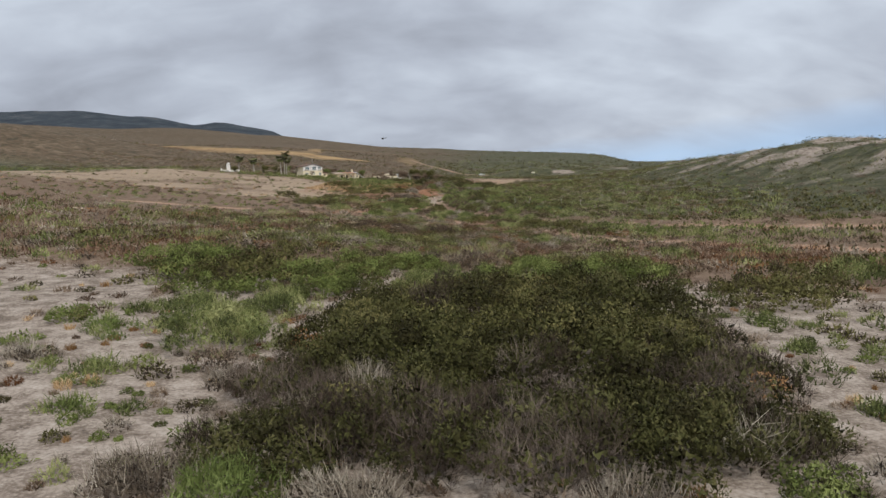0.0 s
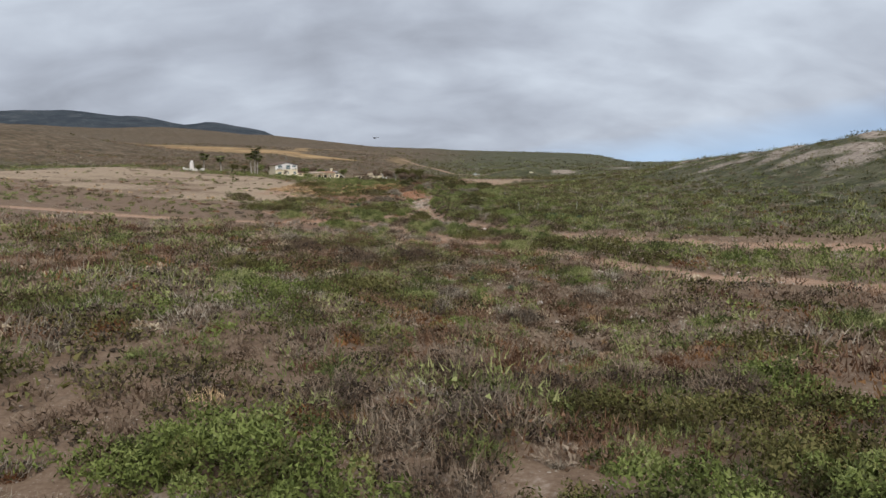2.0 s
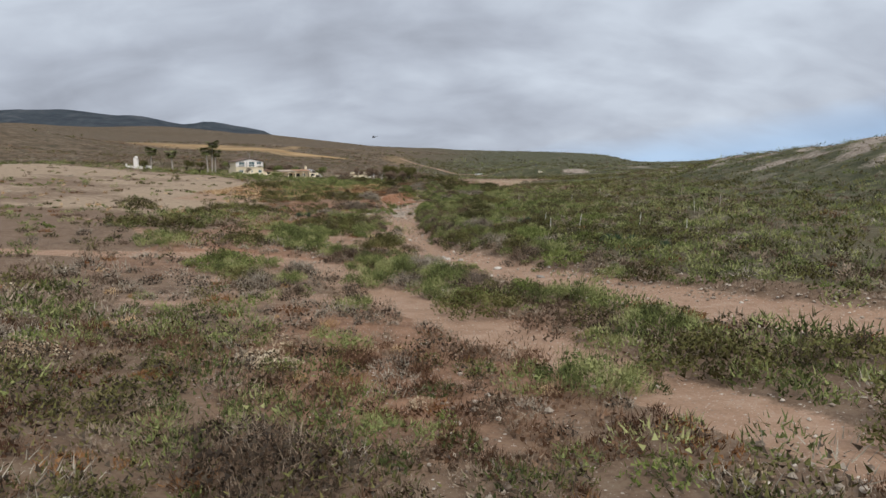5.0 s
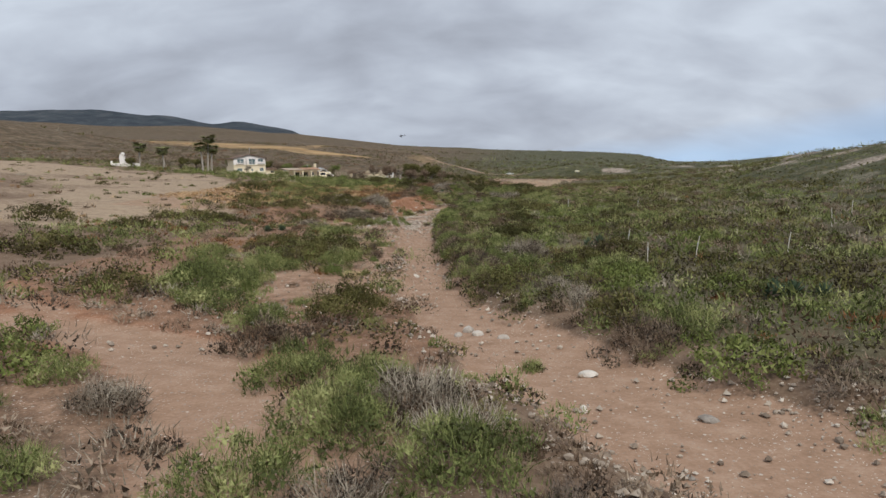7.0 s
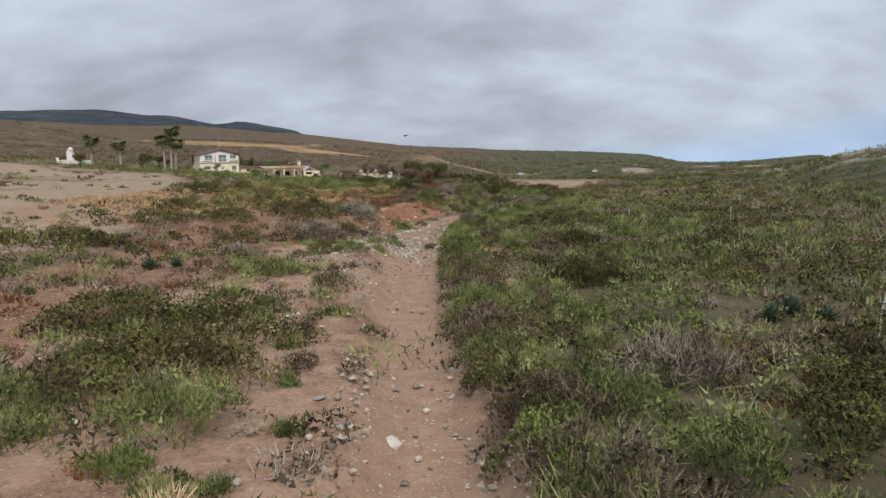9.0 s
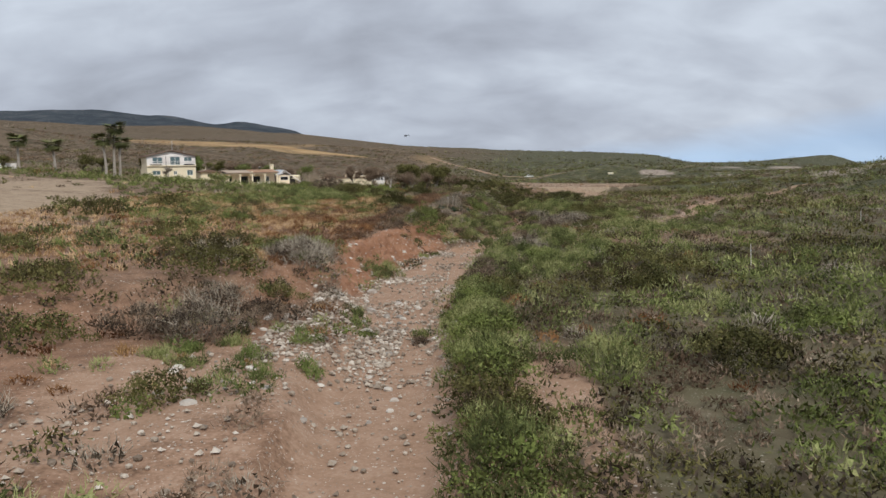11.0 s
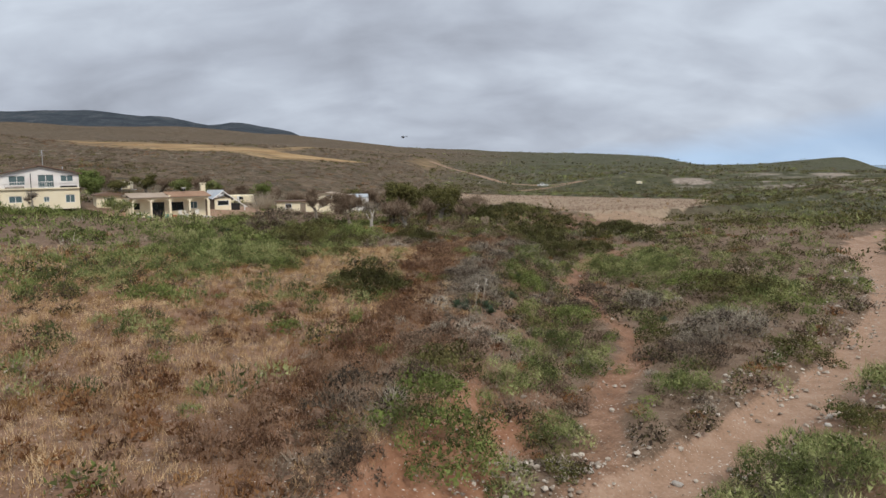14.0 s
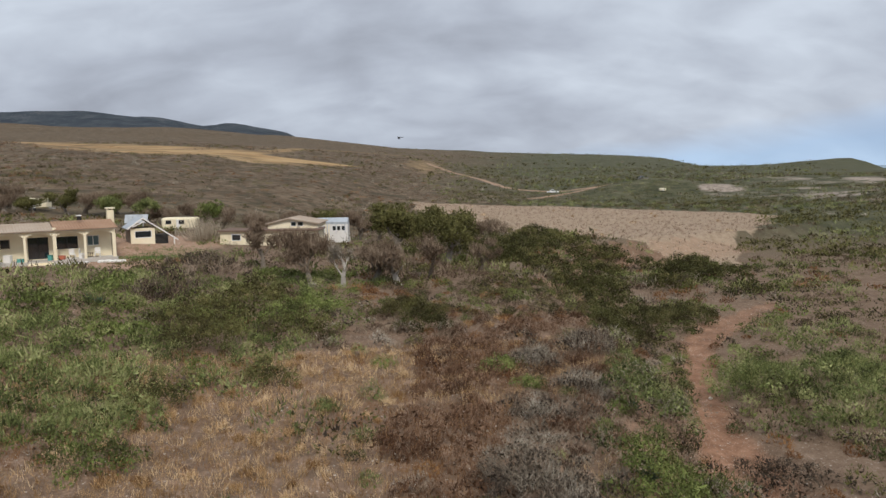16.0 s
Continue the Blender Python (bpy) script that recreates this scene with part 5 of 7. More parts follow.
    zone((y > 436) | ((y > 398) & (x > 40)), (7, 1.2, 1.4, 0, 0.12, 0.3, 0, 0), 0.85)
    zone((y > 412) & (x < 4 - 0.1 * (y - 400)), (1.3, 0, 6, 0.5, 0, 0.3, 0, 0), 0.72)
    zone((straw > 0.9) & (y > 400), (0, 0, 0.06, 0, 0, 0, 1, 0), 0.02)
    cover = np.where(y > 57, cover * (1 - np.where(y > 560, 0.92, np.where((y < 75) & (x > -5), 0.1, 0.5)) * np.clip(sand, 0, 1)), cover)
    gw2 = np.minimum(gw / ww, tw / 2.2)
    cover = cover * (1 - np.clip(1.7 * bare - 0.45, 0, 1) * np.where(gw2 < 1.4, 1.0, 0.55)) * (1 - 0.75 * ((red > 0.8) & (y < 294)))
    cover = np.where(y > 398, cover * (1 - np.clip(1.4 * bare, 0, 1)), cover)
    gap, width, _ = along(x, y, PATH_UP)
    cover = cover * smooth(0.7, 1.3, gap / width)
    for hx, hy, hr in CLEAR:
        cover = np.where(np.hypot(x - hx, y - hy) < hr, 0, cover)
    for hx, hy, hr, _, _ in BIG:
        cover = np.where(np.hypot(x - hx, y - hy) < hr * 0.55, 0, cover)
    # patches of one kind
    for i in range(9):
        p[:, i] *= np.exp(2.2 * np.where(y > 398, bumps(x, y, 22, 40 + i), bumps(x, y, 8.5, 40 + i)) + 1.5 * bumps(x, y, 3.0, 60 + i))
    p /= p.sum(1, keepdims=True)
    return order, p, cover


def brush():
    """Everything that grows in numbers, each kind one mesh: finer where the flight passes close."""
    heaps = {k: [] for k in (*KINDS, "stubble", "litter")}
    bands = [(0, 9, 57, 150, 1.3, 1.12, 150, 0.62), (0, 9, 150, 284, 1.3, 1.08, 135, 0.70), (0, 9, 284, 366, 1.05, 0.88, 215, 0.54), (9, 16, 57, 150, 1.45, 1.25, 85, 0.85), (9, 16, 150, 290, 1.4, 1.15, 85, 0.92), (9, 34, 290, 366, 1.25, 1.05, 110, 0.76), (0, 16, 366, 400, 1.8, 1.5, 70, 1.3),
             (16, 40, 14, 290, 1.7, 1.4, 42, 1.35), (34, 40, 290, 366, 1.7, 1.4, 42, 1.35), (16, 40, 366, 400, 1.7, 1.4, 42, 1.35), (40, 95, 30, 420, 2.5, 1.9, 21, 2.2), (95, 230, 20, 520, 3.4, 2.2, 11, 2.4)]
    rand = np.random.default_rng(11)

    def sow(x, y, grow, blades, coarse):
        order, p, cover = plant_mix(x, y)
        keep = rand.uniform(0, 1, len(x)) < cover
        pick = (rand.uniform(0, 1, (len(x), 1)) > np.cumsum(p, 1)).sum(1)
        for i, kind in enumerate(order):
            m = keep & (pick == i)
            if m.sum() == 0:
                continue
            (r0, r1), tall, length, width, lean = KINDS[kind]
            r = (r0 + (r1 - r0) * rand.uniform(0, 1, m.sum()) ** 1.6) * grow * (1.0 if kind == "straw" else 1.2)
            h = r * tall / grow ** 0.6 / (1.0 if kind == "straw" else 1.12) * rand.uniform(0.8, 1.2, m.sum())
            plain = (y[m] > 57) & (y[m] < 150)
            r, h = np.where(plain, r * 1.18, r), np.where(y[m] < 150, h * 0.92, h)
            bigger = np.where(rand.uniform(0, 1, m.sum()) < 0.16, rand.uniform(1.4, 2.1, m.sum()), 1.0)
            r, h = r * bigger, h * bigger ** 0.8
            shrink = np.where(y[m] < 57, rand.uniform(0.3, 0.75, m.sum()), 1.0) * np.where((x[m] < -36) & (y[m] > 150) & (y[m] < 350), 0.6, 1.0)
            r, h = r * shrink, h * shrink
            core = 0 if kind in ("straw", "flower") else 2
            many = max(6, int(blades * (1.35 if kind in ("olive", "green") and coarse < 2 else 1.2 if kind == "sage" else 1.0)))
            fat = width * coarse * (1.15 if coarse >= 2 else 0.95 if kind in ("olive", "green") else 1.5)
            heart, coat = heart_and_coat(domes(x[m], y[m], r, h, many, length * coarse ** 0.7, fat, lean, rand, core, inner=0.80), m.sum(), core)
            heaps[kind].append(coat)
            # inner sprays carry painted shade; olive and grey shrubs take the dark twigs
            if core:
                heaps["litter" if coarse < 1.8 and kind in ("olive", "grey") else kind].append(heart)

    for a, b, y0, y1, step, grow, blades, coarse in bands:
        xs, ys = np.arange(-b, b, step), np.arange(y0, y1, step)
        gx, gy = np.meshgrid(xs, ys)
        gx, gy = gx.ravel() + rand.uniform(-0.5, 0.5, gx.size) * step, gy.ravel() + rand.uniform(-0.5, 0.5, gx.size) * step
        reach = np.abs(gx) < 12 + 0.62 * (gy + 40)
        m = (np.abs(gx) >= a) & (np.abs(gx) < b) & reach
        sow(gx[m], gy[m], grow, blades, coarse)
    # small growth on the dune, and between the larger shrubs of the plain
    for xs, ys, grow, blades in ((np.arange(-17, 17, 0.95), np.arange(13, 57, 0.95), 0.95, 130), (np.arange(-14, 14, 2.0), np.arange(66, 150, 2.0), 0.6, 80)):
        gx, gy = np.meshgrid(xs, ys)
        gx, gy = gx.ravel() + rand.uniform(-0.6, 0.6, gx.size), gy.ravel() + rand.uniform(-0.6, 0.6, gx.size)
        sow(gx, gy, grow, blades, 0.8)
    for xs, ys, blur, grow, blades in ((np.arange(-40, 150, 3.1), np.arange(398, 550, 3.1), 1.5, 1.75, 24), (np.arange(150, 230, 4.4), np.arange(398, 550, 4.4), 2, 2.5, 16),
                                       (np.arange(-40, 230, 4.4), np.arange(550, 660, 4.4), 2, 2.4, 14), (np.arange(-330, -40, 4.6), np.arange(428, 740, 4.6), 2.2, 2.0, 9)):
        gx, gy = np.meshgrid(xs, ys)
        gx, gy = gx.ravel() + rand.uniform(-blur, blur, gx.size), gy.ravel() + rand.uniform(-blur, blur, gx.size)
        m = (soils(gx, gy)[4] < 0.4) & (np.abs(gx) < 0.62 * (gy - 230))
        sow(gx[m], gy[m], grow, blades, 2.15)
    gx, gy = np.meshgrid(np.arange(-420, 420, 8.5), np.arange(660, 1060, 8.5))
    gx, gy = gx.ravel() + rand.uniform(-4, 4, gx.size), gy.ravel() + rand.uniform(-4, 4, gx.size)
    m = (soils(gx, gy)[4] < 0.4) & (soils(gx, gy)[1] < 0.5)
    sow(gx[m], gy[m], 3.6, 9, 4.5)
    # clumps on the far slopes, up to the skyline
    gx, gy = np.meshgrid(np.arange(-700, 760, 21), np.arange(1060, 2440, 52))
    gx, gy = gx.ravel() + rand.uniform(-9, 9, gx.size), gy.ravel() + rand.uniform(-24, 24, gx.size)
    m = (gx > -0.1 * gy) & (gx < 0.36 * gy) & (bumps(gx, gy, 120, 44) > -0.2)
    sow(gx[m], gy[m], 7.0, 8, 7.0)
    gx, gy = np.meshgrid(np.arange(-40, 66, 1.3), np.arange(398, 586, 1.9))
    gx, gy = gx.ravel() + rand.uniform(-0.8, 0.8, gx.size), gy.ravel() + rand.uniform(-0.9, 0.9, gx.size)
    m = soils(gx, gy)[3] > 0.9
    heaps["stubble"].append(domes(gx[m], gy[m], rand.uniform(0.4, 0.8, m.sum()), rand.uniform(0.1, 0.3, m.sum()), 7, 0.35, 0.12, 0.8, rand, False))
    # standing dry grass over the terrace
    gx, gy = np.meshgrid(np.arange(-46, 6, 0.38), np.arange(256, 352, 0.38))
    gx, gy = gx.ravel() + rand.uniform(-0.3, 0.3, gx.size), gy.ravel() + rand.uniform(-0.3, 0.3, gx.size)
    bank, _, side = along(gx, gy, BANK)
    close = (np.abs(gx) < 30) & (gy > 284)
    m = (soils(gx, gy)[3] > 0.2) & (bank * side > 0.3) & (rand.uniform(0, 1, gx.size) < np.where(close, 1.0, 0.5) + 0.3 * bumps(gx, gy, 6, 33))
    across = strip(gx, gy)
    ruddy = bumps(gx, gy, 5, 34) + 0.6 * bumps(gx, gy, 1.7, 35) + np.where((across > 0) & (across < 1.0), 1.0, 0.0) + 0.75 * (1 - smooth(306, 314, gy)) * smooth(-20, -9, gx) - 0.55
    brownish = np.where(across >= 1.0, ruddy + 0.9, -1.0)
    for kind, of_kind in (("straw", (ruddy < 0.16) & (brownish < 0.5)), ("rust", (ruddy >= 0.16) & (brownish < 0.5)), ("brown", brownish >= 0.5)):
        for part_of, blades, long, fat in ((m & close & of_kind, 17, 0.36, 0.026), (m & ~close & of_kind, 8, 0.34, 0.07)):
            k = part_of.sum()
            heaps[kind].append(domes(gx[part_of], gy[part_of], rand.uniform(0.24, 0.42, k), rand.uniform(0.14, 0.34, k) * (1 + 0.5 * bumps(gx[part_of], gy[part_of], 4, 52)), blades, long, fat, 0.86, rand, False))
    for kind, parts in heaps.items():
        if not parts:
            continue
        verts, faces, tones, base = [], [], [], 0
        for v, f, q_tone in parts:
            tones.append(q_tone)
            verts.append(v)
            faces.append(f + base)
            base += len(v)
        name, label = NAMES[kind]
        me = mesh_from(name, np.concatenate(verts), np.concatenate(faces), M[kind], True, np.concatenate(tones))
        tagged(new(name, me), label, "scrub", kind="stuff")


single_shrubs()
brush()


# ---- building helpers ----
def part(name, bm, mat, parent, label=""):
    """Links a bmesh as one mesh object under a thing or a part."""
    me = bpy.data.meshes.new(name)
    bm.to_mesh(me)
    bm.free()
    me.materials.append(mat)
    ob = new(name, me)
    ob.parent = parent
    if label:
        ob["label"] = label
    return ob


def array_part(name, verts, faces, mat, parent, label="", smooth_shade=False):
    ob = new(name, mesh_from(name, verts, faces, mat, smooth_shade))
    ob.parent = parent
    if label:
        ob["label"] = label
    return ob


def thing(name, x, y, z, turn, label, category, group=""):
    ob = tagged(new(name), label, category, group)
    ob.matrix_basis = pose(x, y, z, 0, 0, turn)
    return ob


def box(x0, x1, y0, y1, z0, z1, bm=None, bevel=0.0):
    bm = bm or bmesh.new()
    made = bmesh.ops.create_cube(bm, size=1.0, matrix=Matrix.Translation(((x0 + x1) / 2, (y0 + y1) / 2, (z0 + z1) / 2)) @ Matrix.Diagonal((x1 - x0, y1 - y0, z1 - z0, 1)))
    if bevel:
        edges = list({e for v in made["verts"] for e in v.link_edges})
        bmesh.ops.bevel(bm, geom=edges, offset=bevel, segments=1, affect="EDGES")
    return bm


def tube(points, radii, sides=6, bm=None):
    """A tapered tube along points."""
    bm = bm or bmesh.new()
    rings = []
    points = [Vector(p) for p in points]
    for i, p in enumerate(points):
        way = (points[min(i + 1, len(points) - 1)] - points[max(i - 1, 0)]).normalized()
        a = way.orthogonal().normalized()
        b = way.cross(a)
        rings.append([bm.verts.new(p + (a * math.cos(6.2832 * k / sides) + b * math.sin(6.2832 * k / sides)) * radii[i]) for k in range(sides)])
    for lo, hi in zip(rings, rings[1:]):
        for k in range(sides):
            bm.faces.new((lo[k], lo[(k + 1) % sides], hi[(k + 1) % sides], hi[k]))
    bm.faces.new(rings[0][::-1])
    bm.faces.new(rings[-1])
    return bm


def pierced_wall(width, height_, thick, openings, bm=None, x0=0.0, y0=0.0, z0=0.0):
    """A wall along x with rectangular openings (x0, x1, z0, z1), as one joined mesh of blocks."""
    bm = bm or bmesh.new()
    xs = sorted({0.0, width, *[v for o in openings for v in o[:2]]})
    zs = sorted({0.0, height_, *[v for o in openings for v in o[2:]]})
    for za, zb in zip(zs, zs[1:]):
        run = None
        for xa, xb in zip(xs, xs[1:]):
            hole = any(o[0] <= xa + 1e-6 and xb <= o[1] + 1e-6 and o[2] <= za + 1e-6 and zb <= o[3] + 1e-6 for o in openings)
            if hole:
                if run:
                    box(x0 + run[0], x0 + run[1], y0, y0 + thick, z0 + za, z0 + zb, bm)
                run = None
            else:
                run = (run[0], xb) if run else (xa, xb)
        if run:
            box(x0 + run[0], x0 + run[1], y0, y0 + thick, z0 + za, z0 + zb, bm)
    return bm


def window(parent, name, x0, x1, y, z0, z1, panes=2, glass="glass", frame_mat="white_paint"):
    """A framed window in the plane y, looking towards -y."""
    bm = bmesh.new()
    f = 0.07
    box(x0, x1, y - 0.05, y + 0.05, z0, z0 + f, bm)
    box(x0, x1, y - 0.05, y + 0.05, z1 - f, z1, bm)
    for i in range(panes + 1):
        xm = x0 + (x1 - x0 - f) * i / panes
        box(xm, xm + f, y - 0.05, y + 0.05, z0 + f, z1 - f, bm)
    win = part(name, bm, M[frame_mat], parent)
    for i in range(panes):
        xa = x0 + (x1 - x0 - f) * i / panes + f
        xb = x0 + (x1 - x0 - f) * (i + 1) / panes
        part("pane", box(xa, xb, y - 0.01, y + 0.01, z0 + f, z1 - f), M[glass], win)
    return win


def prism(profile, y0, y1, bm=None):
    """A profile in x and z, drawn out along y."""
    bm = bm or bmesh.new()
    a = [bm.verts.new((x, y0, z)) for x, z in profile]
    b = [bm.verts.new((x, y1, z)) for x, z in profile]
    bm.faces.new(a)
    bm.faces.new(b[::-1])
    for i in range(len(a)):
        j = (i + 1) % len(a)
        bm.faces.new((a[i], b[i], b[j], a[j]))
    bmesh.ops.recalc_face_normals(bm, faces=bm.faces)
    return bm


# ---- the two-storey house ----
def two_storey_house(x, y, z, turn):
    h = thing("house", x, y, z, turn, "two-storey cream and white stucco house with low gabled roof", "house")
    w, d, mid, eave, ridge = 9.7, 8.5, 2.9, 4.85, 5.95
    low_open = [(1.0, 2.6, 1.0, 1.9), (5.2, 5.9, 1.0, 1.75), (7.9, 9.1, 0.85, 1.95)]
    up_open = [(1.1, 3.1, 0.45, 1.75), (4.6, 6.6, 0.05, 1.85), (7.4, 9.0, 0.85, 1.75)]
    part("lower_wall", pierced_wall(w, mid, 0.25, low_open), M["cream"], h, "cream stucco ground-floor wall")
    part("upper_wall", pierced_wall(w, eave - mid, 0.25, up_open, z0=mid), M["white_stucco"], h, "pinkish white stucco upper wall")
    part("gable", prism([(0, eave), (w, eave), (w / 2, ridge - 0.08)], 0, 0.25), M["white_stucco"], h)
    for xa, xb in ((0, 0.25), (w - 0.25, w)):
        part("side_wall", box(xa, xb, 0.252, d, 0, eave), M["cream"], h)
    part("back_wall", box(0.252, w - 0.252, d - 0.25, d, 0, eave), M["cream"], h)
    part("floor_slab", box(0.26, w - 0.26, 0.26, d - 0.26, mid - 0.1, mid + 0.05), M["concrete"], h)
    part("room_back", box(0.26, w - 0.26, 3.2, 3.3, 0, eave), M["white_stucco"], h)
    over = 0.45
    for s in (-1, 1):
        e = w / 2 + over
        drop = (ridge - eave) / (w / 2) * over
        prof = [(w / 2, ridge), (w / 2 + s * e, eave - drop), (w / 2 + s * e, eave - drop + 0.16), (w / 2, ridge + 0.16)]
        part("roof", prism(prof, -0.5, d + 0.4), M["roof_brown"], h, "dark brown shingle roof slope")
    part("ledge", box(-0.06, w + 0.06, -0.30, -0.002, mid - 0.12, mid + 0.04), M["cream"], h)
    for o in low_open:
        window(h, "window", o[0], o[1], 0.12, o[2], o[3], 2)
    window(h, "window", up_open[0][0], up_open[0][1], 0.12, mid + up_open[0][2], mid + up_open[0][3], 2)
    window(h, "sliding_door", up_open[1][0], up_open[1][1], 0.12, mid + up_open[1][2], mid + up_open[1][3], 2)
    window(h, "window", up_open[2][0], up_open[2][1], 0.12, mid + up_open[2][2], mid + up_open[2][3], 2)
    for xa, xb in ((0.3, 3.6), (3.9, 6.9), (7.2, 9.5)):
        bm = bmesh.new()
        box(xa, xb, -0.28, -0.23, mid + 0.85, mid + 0.92, bm)
        box(xa, xb, -0.27, -0.24, mid + 0.2, mid + 0.24, bm)
        n = int((xb - xa) / 0.28)
        for k in range(n + 1):
            xm = xa + (xb - xa - 0.03) * k / n
            box(xm, xm + 0.03, -0.27, -0.24, mid + 0.05, mid + 0.85, bm)
        part("railing", bm, M["white_paint"], h, "white balcony railing")
    part("planter", box(0.6, 2.9, -0.27, -0.05, mid + 0.05, mid + 0.32), M["wood"], h, "dark plants and clutter along the balcony")
    part("planter", box(7.3, 9.4, -0.27, -0.05, mid + 0.05, mid + 0.28), M["dark"], h)
    part("downpipe", tube([(3.75, -0.06, 0.1), (3.75, -0.06, 4.9)], [0.05, 0.05]), M["dark"], h, "dark drainpipe")
    bm = tube([(5.4, 1.5, ridge), (5.4, 1.5, ridge + 2.2)], [0.035, 0.025])
    for k, zz in enumerate((1.5, 1.8, 2.1)):
        tube([(5.0 + 0.05 * k, 1.5, ridge + zz), (5.8 - 0.05 * k, 1.5, ridge + zz)], [0.018, 0.018], 4, bm)
    part("antenna", bm, M["grey_metal"], h, "thin metal television antenna")
    for xa in (3.1, 7.9):
        part("vent_pipe", tube([(xa, 2.5, eave + 0.3), (xa, 2.5, eave + 1.0)], [0.07, 0.07]), M["grey_metal"], h)
    return h


# ---- the arcaded ranch house ----
def arcade(width, z0, z1, rise, thick, n=12):
    """A panel with an arched underside between two posts."""
    bm = bmesh.new()
    for k in range(n):
        xa, xb = width * k / n, width * (k + 1) / n
        za = z0 + rise * math.sqrt(max(0.0, 1 - (2 * k / n - 1) ** 2))
        zb = z0 + rise * math.sqrt(max(0.0, 1 - (2 * (k + 1) / n - 1) ** 2))
        a = [bm.verts.new(v) for v in ((xa, 0, za), (xb, 0, zb), (xb, 0, z1), (xa, 0, z1))]
        b = [bm.verts.new(v) for v in ((xa, thick, za), (xb, thick, zb), (xb, thick, z1), (xa, thick, z1))]
        bm.faces.new(a)
        bm.faces.new(b[::-1])
        bm.faces.new((a[0], b[0], b[1], a[1]))
        bm.faces.new((a[3], a[2], b[2], b[3]))
    bmesh.ops.remove_doubles(bm, verts=bm.verts, dist=0.001)
    bmesh.ops.recalc_face_normals(bm, faces=bm.faces)
    return bm


def tile_roof(x0, x1, y0, y1, z0, z1, pitch=0.28, rise=0.055):
    """Barrel tiles running up a slope, as one corrugated sheet with a thick edge."""
    n = max(4, int((x1 - x0) / pitch) * 4)
    xs = np.linspace(x0, x1, n + 1)
    wave = rise * np.abs(np.sin((xs - x0) / pitch * math.pi))
    rows = 7
    verts, faces = [], []
    for r in range(rows + 1):
        t = r / rows
        for k in range(n + 1):
            verts.append((xs[k], y0 + (y1 - y0) * t, z0 + (z1 - z0) * t + wave[k] + 0.02 * (r % 2)))
    for r in range(rows):
        for k in range(n):
            i = r * (n + 1) + k
            faces.append((i, i + 1, i + n + 2, i + n + 1))
    base = len(verts)
    for k in range(n + 1):
        verts.append((xs[k], y0, z0 - 0.10))
    for k in range(n):
        faces.append((k, base + k, base + k + 1, k + 1))
    return np.array(verts), np.array(faces)


